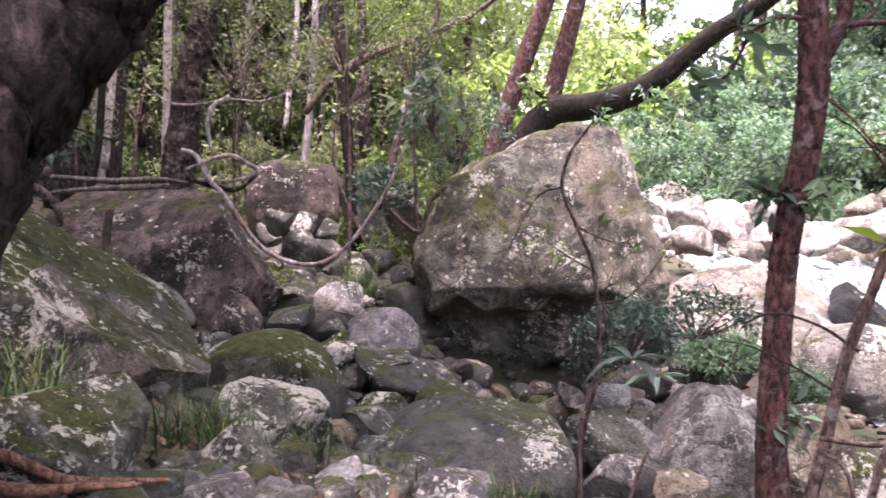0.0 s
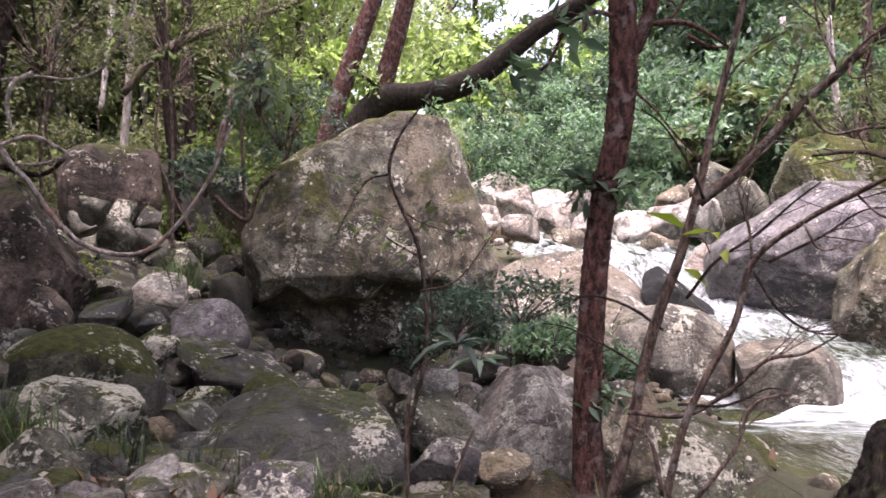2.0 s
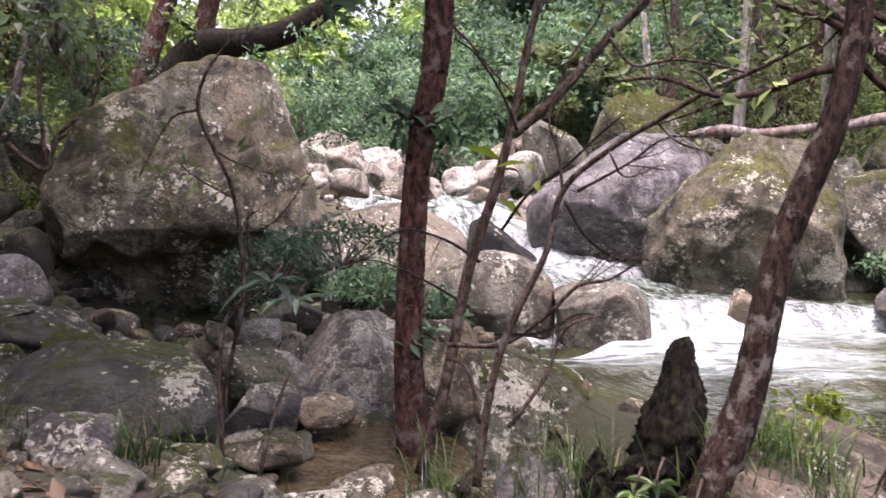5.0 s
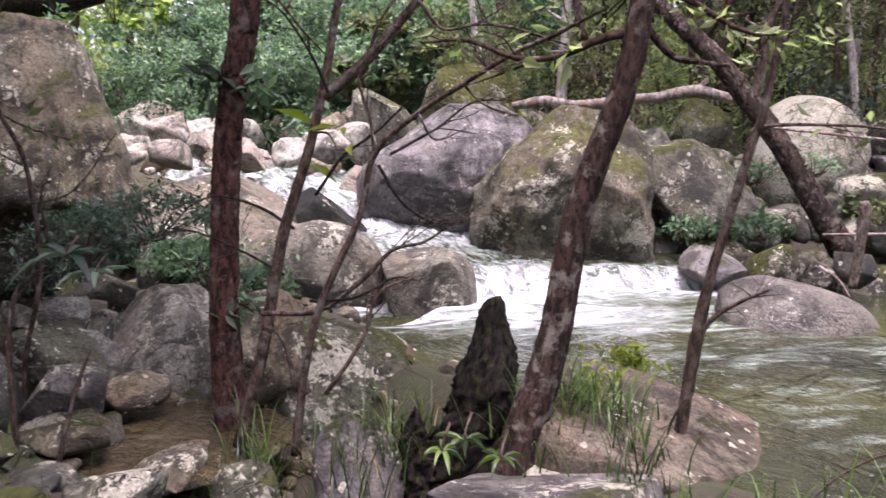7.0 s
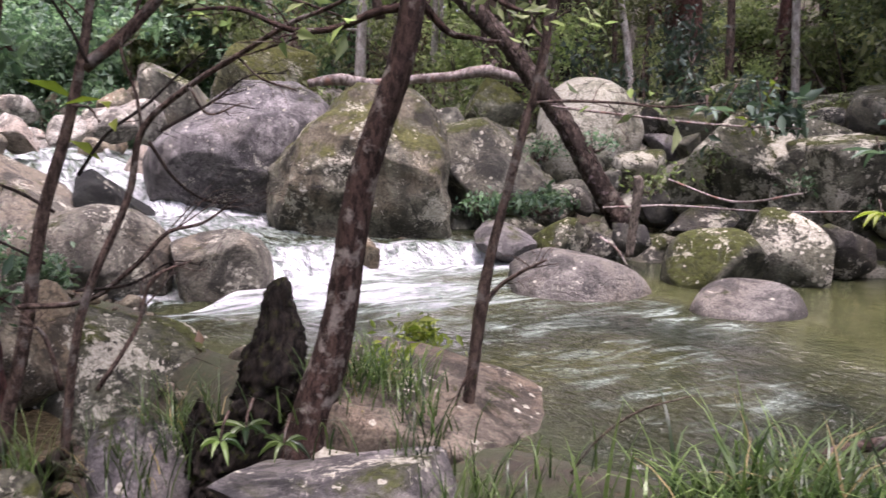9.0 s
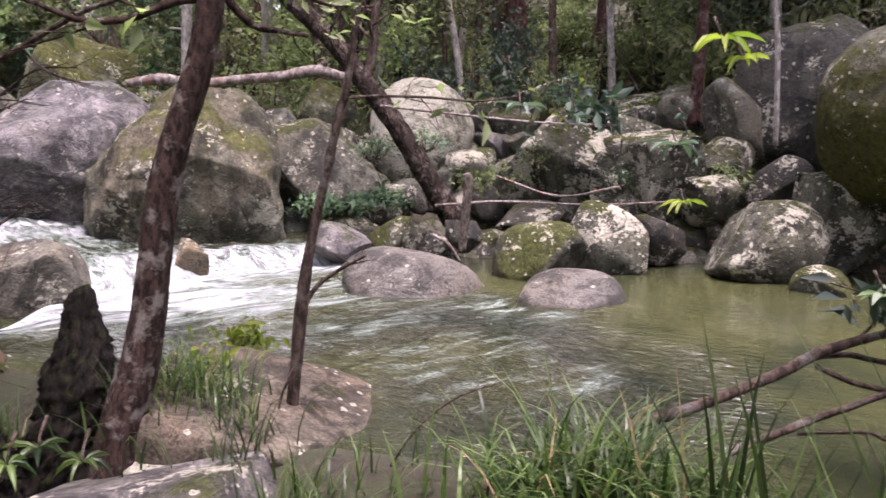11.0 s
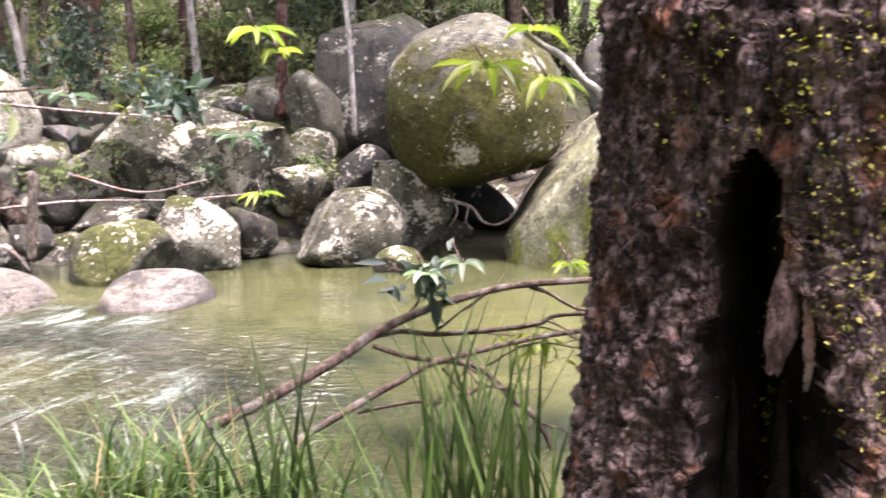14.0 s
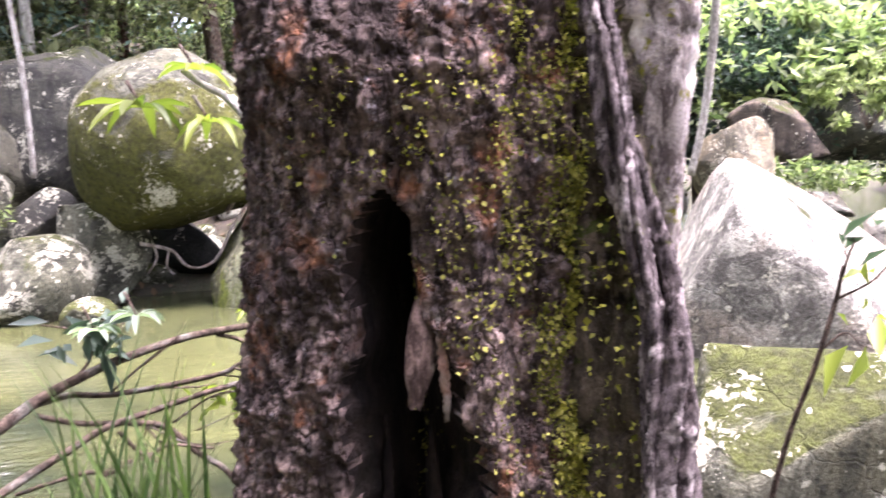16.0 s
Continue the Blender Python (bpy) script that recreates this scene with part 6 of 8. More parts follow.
limb(plant, [(2.17, 3.96, 1.41), (2.23, 3.92, 1.40), (2.27, 3.91, 1.33)], [0.008, 0.005, 0.003], "brown", leaves=5, leaf="bright", size=0.14)
plant = stem("sapling", "thin forked sapling leaning over the creek", "sapling", [(1.97, 3.84, -0.241), (2.03, 3.81, 0.242), (2.11, 3.77, 0.572), (2.27, 3.67, 0.985), (2.34, 3.63, 1.30), (2.50, 3.47, 1.50), (2.64, 3.30, 1.63), (2.77, 3.06, 1.77), (2.88, 2.96, 1.83), (2.99, 2.70, 1.94)], [0.023, 0.021, 0.020, 0.017, 0.016, 0.014, 0.013, 0.011, 0.010, 0.006], "brown", 9)
limb(plant, [(2.07, 3.67, 0.108), (2.23, 3.58, 0.382), (2.30, 3.54, 0.614), (2.45, 3.44, 0.697)], [0.013, 0.011, 0.009, 0.004], "brown")
limb(plant, [(2.34, 3.63, 1.28), (2.32, 3.64, 1.47), (2.28, 3.67, 1.69), (2.41, 3.59, 1.88)], [0.010, 0.009, 0.007, 0.004], "brown")
limb(plant, [(2.64, 3.30, 1.63), (2.72, 3.23, 1.53), (2.84, 3.13, 1.48)], [0.007, 0.006, 0.004], "brown")
limb(plant, [(2.47, 3.43, 1.49), (2.53, 3.38, 1.37), (2.65, 3.29, 1.42)], [0.007, 0.006, 0.003], "brown")
limb(plant, [(1.94, 3.74, 0.126), (1.89, 3.76, 0.383), (1.81, 3.80, 0.465)], [0.013, 0.010, 0.006], "brown")
limb(plant, [(2.477, 3.840, 1.238), (2.576, 3.776, 1.049), (2.704, 3.688, 0.939), (2.845, 3.583, 0.935)], [0.009, 0.0075, 0.0050, 0.003], "dark", twigs=8)
limb(plant, [(2.191, 4.005, 1.079), (2.316, 3.936, 1.279), (2.474, 3.842, 1.416), (2.644, 3.730, 1.608), (2.731, 3.668, 1.694)], [0.009, 0.0075, 0.0063, 0.0050, 0.003], "dark", twigs=8)
limb(plant, [(2.092, 3.887, 0.544), (2.304, 3.770, 0.559), (2.467, 3.668, 0.660), (2.580, 3.592, 0.642)], [0.009, 0.0075, 0.0050, 0.003], "dark", twigs=8)
limb(plant, [(2.235, 3.924, 1.607), (2.169, 3.960, 1.784), (2.049, 4.021, 1.991), (1.942, 4.072, 2.081)], [0.009, 0.0075, 0.0050, 0.003], "dark", twigs=8)
limb(plant, [(2.454, 3.676, 1.294), (2.649, 3.543, 1.426), (2.789, 3.436, 1.552), (2.922, 3.326, 1.566)], [0.009, 0.0075, 0.0050, 0.003], "dark", twigs=8)
limb(plant, [(2.059, 4.127, 0.647), (1.889, 4.204, 0.766), (1.657, 4.296, 0.887), (1.508, 4.348, 0.916)], [0.009, 0.0075, 0.0050, 0.003], "dark", twigs=8)
limb(plant, [(2.110, 4.102, 0.899), (1.942, 4.181, 1.019), (1.742, 4.264, 1.077), (1.597, 4.318, 1.012)], [0.009, 0.0075, 0.0050, 0.003], "dark", twigs=8)
plant = stem("tree", "leaning lichen-spotted trunk beside a rotten stump", "tree", [(2.66, 2.94, -0.347), (2.71, 2.90, 0.0123), (2.79, 2.83, 0.364), (2.84, 2.78, 0.754), (2.88, 2.74, 1.06), (2.94, 2.68, 1.33), (3.01, 2.61, 1.61), (3.04, 2.57, 1.87), (3.06, 2.55, 2.14), (3.07, 2.53, 2.88)], [0.115, 0.092, 0.080, 0.072, 0.069, 0.065, 0.062, 0.059, 0.056, 0.038], "lichen", 14, flare=0.25)
limb(plant, [(3.04, 2.57, 1.82), (2.94, 2.68, 1.80), (2.81, 2.81, 1.73), (2.67, 2.93, 1.72), (2.50, 3.07, 1.80), (2.33, 3.19, 1.79)], [0.021, 0.017, 0.014, 0.012, 0.009, 0.005], "lichen", leaves=20, leaf="forest", size=0.1)
limb(plant, [(3.12, 2.63, 1.88), (3.21, 2.53, 1.73), (3.28, 2.44, 1.70), (3.36, 2.34, 1.68)], [0.021, 0.016, 0.012, 0.008], "lichen")
limb(plant, [(3.05, 2.56, 1.93), (2.98, 2.64, 2.01), (2.84, 2.78, 2.09)], [0.021, 0.015, 0.010], "lichen", leaves=40, leaf="olive", size=0.07)
limb(plant, [(3.13, 2.62, 2.07), (3.25, 2.48, 1.96), (3.38, 2.31, 1.83), (3.47, 2.18, 1.80)], [0.018, 0.016, 0.012, 0.008], "lichen", leaves=30, leaf="olive", size=0.07)
overhead(plant, [(3.2, 3.0, 6.6, 0.8)])
plant = stem("sapling", "slim forked sapling beside the pool", "sapling", [(3.46, 2.72, -0.75), (3.50, 2.68, -0.284), (3.54, 2.64, 0.138), (3.56, 2.61, 0.431), (3.59, 2.57, 0.718), (3.64, 2.51, 1.03), (3.69, 2.45, 1.35), (3.71, 2.42, 1.46), (3.74, 2.38, 1.75), (3.76, 2.35, 2.01), (3.79, 2.30, 2.65)], [0.039, 0.035, 0.033, 0.037, 0.026, 0.024, 0.024, 0.021, 0.018, 0.017, 0.011], "brown", 10)
limb(plant, [(3.55, 2.62, 0.387), (3.61, 2.55, 0.519), (3.68, 2.46, 0.601), (3.76, 2.36, 0.666)], [0.017, 0.012, 0.010, 0.006], "brown")
limb(plant, [(3.78, 2.49, 1.43), (3.88, 2.35, 1.44), (4.02, 2.13, 1.43), (4.12, 1.94, 1.41), (4.21, 1.76, 1.43)], [0.009, 0.009, 0.007, 0.006, 0.004], "brown", leaves=12, leaf="forest", size=0.1)
limb(plant, [(3.74, 2.38, 1.75), (3.77, 2.34, 1.85), (3.79, 2.31, 2.06)], [0.008, 0.007, 0.004], "brown")
limb(plant, [(3.45, 2.58, 0.138), (3.41, 2.63, -0.00778), (3.39, 2.65, -0.185)], [0.008, 0.007, 0.004], "brown")
plant = stem("tree", "dark arching trunk rooted on the far bank", "tree", [(8.53, 4.72, 0.236), (8.39, 4.94, 0.643), (8.20, 5.25, 1.27), (7.99, 5.54, 1.77), (7.76, 5.84, 2.26), (7.52, 6.13, 2.62), (7.14, 6.55, 3.16)], [0.148, 0.129, 0.119, 0.113, 0.106, 0.097, 0.071], "shadow", 26, ridges=0.010)
limb(plant, [(7.99, 5.54, 1.77), (8.05, 5.47, 2.13), (8.08, 5.43, 2.56), (8.16, 5.31, 2.91)], [0.064, 0.052, 0.045, 0.032], "brown")
# unseen crowns added over the far-bank boulders to darken them
overhead(plant, [(9.9, 5.6, 6.8, 0.9), (10.6, 2.8, 7.0, 1.0), (11.2, -0.6, 7.0, 1.1), (7.4, 8.4, 6.8, 1.1), (9.2, 7.6, 6.8, 1.1), (9.9, 0.9, 6.8, 0.9)], "olive")
plant = stem("log", "bleached fallen trunk lying across boulders", "log", [(7.03, 8.38, 1.83), (7.34, 8.14, 1.89), (7.66, 7.86, 1.84), (8.07, 7.46, 1.90), (8.37, 7.14, 1.93), (8.65, 6.81, 2.00), (8.96, 6.42, 1.88)], [0.051, 0.081, 0.070, 0.062, 0.070, 0.081, 0.055], "dead", 10)
limb(plant, [(8.65, 6.81, 2.00), (8.70, 6.75, 2.08), (8.73, 6.72, 2.14)], [0.037, 0.022, 0.011], "dead")
plant = stem("post", "weathered dead stub standing at the waterline", "dead wood", [(8.05, 4.34, -0.0511), (8.07, 4.31, 0.339), (8.09, 4.28, 0.695), (8.08, 4.30, 0.80)], [0.040, 0.044, 0.052, 0.040], "vine", 9)
plant = stem("stick", "pale dead stick leaning by the pool", "dead wood", [(7.81, 4.56, 0.163), (7.90, 4.41, 0.0492), (7.96, 4.31, -0.126)], [0.018, 0.015, 0.012], "dead", 6)
plant = stem("stick", "thin dead stick caught among bank rocks", "dead wood", [(8.12, 4.72, 0.438), (8.49, 4.09, 0.475), (8.89, 3.25, 0.443), (9.17, 2.45, 0.481)], [0.015, 0.015, 0.012, 0.009], "dead", 6)
plant = stem("stick", "thin dead stick caught among bank rocks", "dead wood", [(8.46, 4.14, 0.752), (8.76, 3.54, 0.535), (9.01, 2.94, 0.642)], [0.015, 0.015, 0.012], "dead", 6)
plant = stem("stick", "thin dead stick caught among bank rocks", "dead wood", [(7.79, 5.19, 1.52), (8.26, 4.50, 1.42), (8.66, 3.76, 1.33), (8.99, 2.98, 1.29)], [0.015, 0.015, 0.012, 0.009], "dead", 6)

# ---------------------------------------------------------------- trunks behind the great boulder
plant = stem("tree", "moss-hung trunk bending over a great boulder", "tree", [(0.673, 11.58, 2.14), (1.01, 11.56, 2.46), (1.28, 11.53, 2.82), (1.59, 11.49, 3.05), (2.01, 11.42, 3.09), (2.54, 11.32, 3.22), (2.98, 11.21, 3.47), (3.53, 11.05, 3.93), (4.19, 10.82, 4.36), (4.86, 10.53, 4.89)], [0.201, 0.185, 0.185, 0.185, 0.177, 0.161, 0.145, 0.121, 0.113, 0.088], "rotten", 12)
limb(plant, [(2.07, 11.31, 3.10), (2.19, 11.29, 2.87), (2.21, 11.29, 2.71)], [0.056, 0.036, 0.020], "rotten", leaves=110, leaf="deep", size=0.12)
limb(plant, [(2.52, 11.22, 3.21), (2.81, 11.15, 3.23), (3.17, 11.06, 3.07)], [0.048, 0.032, 0.020], "rotten", leaves=140, leaf="deep", size=0.12)
limb(plant, [(1.58, 11.39, 3.04), (1.38, 11.42, 3.23), (1.15, 11.44, 3.39)], [0.040, 0.032, 0.016], "rotten", leaves=120, leaf="forest", size=0.11)
plant = stem("tree", "reddish straight trunk on the bank", "tree", [(0.711, 13.18, 2.04), (0.873, 13.17, 2.76), (1.16, 13.15, 3.66), (1.45, 13.12, 4.46), (1.67, 13.09, 5.08), (2.01, 13.05, 6.29)], [0.183, 0.165, 0.156, 0.146, 0.137, 0.119], "red", 10)
plant = stem("tree", "reddish straight trunk on the bank", "tree", [(1.64, 13.50, 2.88), (1.80, 13.48, 3.62), (2.00, 13.45, 4.35), (2.21, 13.42, 5.16), (2.52, 13.37, 6.41)], [0.170, 0.160, 0.151, 0.141, 0.113], "red", 10)
plant = stem("tree", "leaning mossy branch-like trunk in the forest", "tree", [(-1.99, 11.83, 3.05), (-1.51, 11.91, 3.63), (-0.855, 11.97, 3.97), (-0.198, 12.00, 4.22), (0.378, 11.99, 4.46), (0.95, 11.96, 4.86)], [0.058, 0.067, 0.062, 0.054, 0.046, 0.033], "moss", 8)
plant = stem("tree", "brown forest trunk above a flat boulder among leaves", "tree", [(-3.05, 9.31, 1.81), (-2.96, 9.34, 2.55), (-2.83, 9.38, 3.33), (-2.69, 9.42, 4.04), (-2.54, 9.46, 5.01)], [0.187, 0.168, 0.152, 0.143, 0.129], "shadow", 40, ridges=0.018)
plant = stem("tree", "thin pale grey trunk among leaves", "tree", [(-3.38, 9.94, 2.20), (-3.35, 9.95, 2.96), (-3.33, 9.96, 3.77), (-3.31, 9.96, 4.72)], [0.047, 0.047, 0.051, 0.044], "pale", 9)
plant = stem("tree", "thin dark trunk among leaves", "tree", [(-3.77, 8.72, 1.83), (-3.68, 8.76, 2.37), (-3.63, 8.78, 3.16), (-3.57, 8.80, 4.23)], [0.046, 0.043, 0.040, 0.036], "dark", 9)
plant = stem("tree", "pale lichened forest trunk among leaves", "tree", [(-4.58, 11.09, 2.20), (-4.51, 11.12, 3.04), (-4.39, 11.17, 3.88), (-4.18, 11.25, 4.97)], [0.067, 0.075, 0.075, 0.062], "pale", 9)
plant = stem("tree", "thin pale forest trunk among leaves", "tree", [(-2.65, 13.75, 3.00), (-2.55, 13.77, 3.85), (-2.45, 13.78, 4.70), (-2.41, 13.79, 5.63)], [0.044, 0.044, 0.044, 0.039], "pale", 9)
plant = stem("tree", "slim brown forest trunk among leaves", "tree", [(-0.811, 12.47, 2.01), (-0.724, 12.48, 2.62), (-0.421, 12.49, 3.56), (-0.12, 12.50, 4.50), (0.00863, 12.50, 5.34)], [0.069, 0.065, 0.061, 0.052, 0.043], "brown", 9)
plant = stem("tree", "thin dark forest trunk among leaves", "tree", [(-3.66, 14.55, 2.78), (-3.55, 14.57, 3.89), (-3.55, 14.57, 5.86)], [0.052, 0.047, 0.042], "dark", 9)
plant = stem("tree", "thin dark forest trunk among leaves", "tree", [(-5.53, 15.01, 2.82), (-5.47, 15.04, 4.27), (-5.31, 15.09, 6.02)], [0.067, 0.061, 0.055], "dark", 9)
plant = stem("tree", "slim forest trunk among leaves", "tree", [(-1.99, 14.87, 2.40), (-1.89, 14.88, 3.63), (-1.97, 14.87, 5.85)], [0.052, 0.047, 0.042], "brown", 9)
plant = stem("tree", "slender bent sapling by a boulder among leaves", "tree", [(-0.211, 10.50, 1.73), (0.0436, 10.50, 1.95), (0.261, 10.50, 2.45), (0.224, 10.50, 3.25)], [0.025, 0.022, 0.018, 0.015], "brown", 9)
plant = stem("tree", "thick red-barked trunk on the far slope among leaves", "tree", [(13.56, 6.32, 1.81), (13.51, 6.42, 2.64), (13.49, 6.47, 3.55), (13.45, 6.56, 5.14)], [0.211, 0.191, 0.181, 0.161], "red", 9)
plant = stem("tree", "brown trunk on the far slope among leaves", "tree", [(13.83, 6.90, 2.02), (13.82, 6.91, 2.88), (13.83, 6.91, 4.37)], [0.156, 0.146, 0.125], "brown", 9)
plant = stem("tree", "slim pale trunk on the far bank among leaves", "tree", [(12.27, 4.23, 1.53), (12.25, 4.27, 2.34), (12.24, 4.31, 3.47)], [0.056, 0.052, 0.052], "pale", 9)
plant = stem("tree", "thin pale trunk on the far bank among leaves", "tree", [(12.27, 10.87, 2.30), (12.25, 10.90, 3.14), (12.22, 10.93, 4.28)], [0.050, 0.044, 0.044], "pale", 9)
plant = stem("tree", "thin crooked pale trunk among leaves", "tree", [(11.77, 6.50, 1.59), (11.71, 6.60, 2.61), (11.62, 6.77, 3.68)], [0.054, 0.050, 0.041], "pale", 9)
plant = stem("tree", "slim red trunk among boulders among leaves", "tree", [(11.45, 2.83, 1.27), (11.47, 2.79, 1.97), (11.47, 2.76, 2.62), (11.47, 2.75, 3.40)], [0.093, 0.078, 0.074, 0.062], "red", 9)
plant = stem("tree", "thin white-spotted stem among leaves", "tree", [(10.10, 1.58, 1.05), (10.09, 1.59, 1.67), (10.09, 1.62, 2.29), (10.07, 1.70, 3.07)], [0.027, 0.027, 0.027, 0.023], "pale", 9)
plant = stem("tree", "red-barked forest trunk among leaves", "tree", [(13.62, 6.59, 2.29), (13.61, 6.61, 2.96), (13.59, 6.65, 4.09)], [0.182, 0.172, 0.152], "red", 9)
plant = stem("tree", "broad brown trunk behind boulders among leaves", "tree", [(13.84, 3.10, 2.49), (13.82, 3.17, 3.16), (13.81, 3.20, 3.90)], [0.187, 0.178, 0.159], "brown", 9)
plant = stem("tree", "dark forest trunk among leaves", "tree", [(11.62, 8.58, 1.86), (11.69, 8.49, 2.67), (11.88, 8.25, 3.74)], [0.078, 0.068, 0.058], "dark", 9)
plant = stem("tree", "pale forest trunk among leaves", "tree", [(9.86, 12.92, 2.92), (9.77, 12.99, 3.66), (9.66, 13.07, 4.91)], [0.078, 0.072, 0.061], "pale", 9)
plant = stem("tree", "brown forest trunk among leaves", "tree", [(10.67, 10.93, 3.17), (10.58, 11.01, 3.85), (10.53, 11.06, 4.80)], [0.094, 0.083, 0.073], "brown", 9)
plant = stem("tree", "pale forest trunk among leaves", "tree", [(10.37, 15.01, 3.37), (10.26, 15.09, 4.20), (10.15, 15.16, 5.38)], [0.075, 0.075, 0.062], "pale", 9)
plant = stem("tree", "pale forest trunk among leaves", "tree", [(12.11, 11.05, 2.32), (12.16, 11.00, 3.02), (12.15, 11.00, 4.00)], [0.067, 0.067, 0.055], "pale", 9)
plant = stem("tree", "slim forest trunk among leaves", "tree", [(14.58, 5.44, 2.81), (14.61, 5.38, 3.10), (14.63, 5.31, 3.97)], [0.062, 0.062, 0.057], "brown", 9)
plant = stem("tree", "slim white-patched stem by the creek among leaves", "tree", [(4.34, -2.71, 2.17), (4.35, -2.70, 1.81), (4.37, -2.67, 1.43), (4.40, -2.62, 1.13)], [0.026, 0.023, 0.022, 0.019], "pale", 9)

# ---------------------------------------------------------------- the dark leaning tree, roots and vines
plant = stem("tree", "massive dark trunk leaning overhead on the bank", "tree", [(-2.14, 2.24, 0.324), (-2.00, 2.36, 1.17), (-1.83, 2.51, 1.70), (-1.68, 2.61, 1.99), (-1.50, 2.71, 2.24), (-1.28, 2.82, 2.54), (-0.913, 2.96, 3.00), (-0.381, 3.08, 3.66)], [0.602, 0.505, 0.419, 0.371, 0.355, 0.333, 0.290, 0.215], "dark", 90, ridges=0.045)
# unseen crowns added to shade the left channel and its rocks
overhead(plant, [(-1.6, 5.2, 6.6, 1.2), (-0.6, 8.4, 7.0, 1.1), (-3.2, 4.6, 6.2, 1.2), (-3.8, 6.6, 6.2, 1.2), (-2.2, 3.2, 6.6, 1.2), (0.4, 4.4, 6.4, 1.2), (0.7, 6.2, 6.6, 1.2), (-0.8, 6.4, 6.0, 1.1), (1.9, 4.6, 6.8, 1.0), (-0.6, 3.6, 6.6, 1.0)])
plant = stem("vine", "looping woody vine hanging between boulders", "vine", [(-2.44, 7.62, 2.19), (-2.32, 7.66, 2.14), (-2.19, 7.69, 1.91), (-2.06, 7.73, 1.75), (-1.90, 7.77, 1.48), (-1.70, 7.82, 1.24), (-1.44, 7.87, 1.12), (-1.18, 7.91, 1.12), (-0.959, 7.94, 1.26), (-0.74, 7.97, 1.53), (-0.519, 7.98, 1.89), (-0.353, 7.99, 2.31)], [0.028, 0.028, 0.028, 0.026, 0.026, 0.024, 0.024, 0.024, 0.024, 0.022, 0.018, 0.014], "dead", 8)
plant = stem("vine", "pale woody vine strung between trunks", "vine", [(-2.87, 7.89, 2.84), (-2.66, 7.97, 2.68), (-2.41, 8.05, 2.67), (-2.12, 8.13, 2.73), (-1.78, 8.21, 2.73), (-1.50, 8.26, 2.90), (-1.28, 8.30, 3.41), (-1.11, 8.33, 3.98)], [0.011, 0.011, 0.012, 0.012, 0.011, 0.011, 0.011, 0.009], "dead", 8)
plant = stem("vine", "pale hanging vine near a trunk", "vine", [(-2.06, 7.94, 2.73), (-2.22, 7.89, 2.62), (-2.26, 7.88, 2.43), (-2.24, 7.89, 2.22)], [0.024, 0.022, 0.020, 0.017], "pale", 8)
plant = stem("vine", "thin brown vine beside a boulder", "vine", [(-0.585, 8.98, 1.65), (-0.43, 8.99, 1.49), (-0.243, 9.00, 1.40), (-0.15, 9.00, 1.71), (0.0374, 9.00, 1.90)], [0.028, 0.028, 0.028, 0.025, 0.022], "brown", 8)
plant = stem("vine", "twisted pale root over a boulder", "vine", [(-2.40, 7.63, 2.01), (-2.05, 7.73, 2.15), (-1.85, 7.78, 2.07), (-1.77, 7.80, 1.99), (-2.00, 7.75, 1.91), (-2.30, 7.66, 1.92)], [0.017, 0.019, 0.021, 0.019, 0.017, 0.013], "dead", 8)
plant = stem("vine", "dark twisted root over a boulder", "vine", [(-2.43, 7.73, 1.94), (-2.18, 7.80, 1.86), (-1.98, 7.85, 1.83), (-1.80, 7.90, 1.97)], [0.027, 0.027, 0.022, 0.018], "shadow", 8)
plant = stem("vine", "mossy root running down between boulders", "vine", [(-2.64, 6.48, 1.64), (-2.67, 6.47, 1.37), (-2.61, 6.49, 1.10), (-2.40, 6.58, 0.813), (-2.20, 6.65, 0.619), (-2.07, 6.69, 0.378)], [0.034, 0.039, 0.039, 0.036, 0.034, 0.024], "moss", 8)
plant = stem("root", "exposed tree root creeping over soil and stones", "root", [(-3.51, 6.74, 1.92), (-3.17, 6.91, 1.90), (-2.85, 7.05, 1.88), (-2.50, 7.18, 1.90), (-2.28, 7.25, 1.87)], [0.018, 0.022, 0.026, 0.022, 0.015], "vine", 8)
plant = stem("root", "exposed tree root creeping over soil and stones", "root", [(-3.32, 6.62, 1.75), (-2.97, 6.78, 1.80), (-2.61, 6.93, 1.82), (-2.35, 7.02, 1.84)], [0.015, 0.018, 0.025, 0.018], "vine", 8)
plant = stem("root", "exposed tree root creeping over soil and stones", "root", [(-1.80, 3.12, 0.7), (-1.68, 3.18, 0.625), (-1.54, 3.25, 0.527), (-1.39, 3.32, 0.494), (-1.16, 3.41, 0.471)], [0.032, 0.030, 0.025, 0.019, 0.010], "root", 8)
plant = stem("root", "exposed tree root creeping over soil and stones", "root", [(-1.74, 2.92, 0.61), (-1.54, 3.03, 0.553), (-1.38, 3.11, 0.544), (-1.19, 3.18, 0.527)], [0.035, 0.028, 0.021, 0.009], "root", 8)
plant = stem("root", "exposed tree root creeping over soil and stones", "root", [(-3.34, 6.15, 1.59), (-3.20, 6.22, 1.81), (-3.03, 6.31, 1.70), (-2.96, 6.34, 1.50)], [0.049, 0.044, 0.034, 0.019], "brown", 8)
plant = stem("root", "exposed tree root creeping over soil and stones", "root", [(-3.07, 6.40, 1.95), (-3.25, 6.31, 1.77), (-3.36, 6.26, 1.51)], [0.039, 0.039, 0.030], "brown", 8)
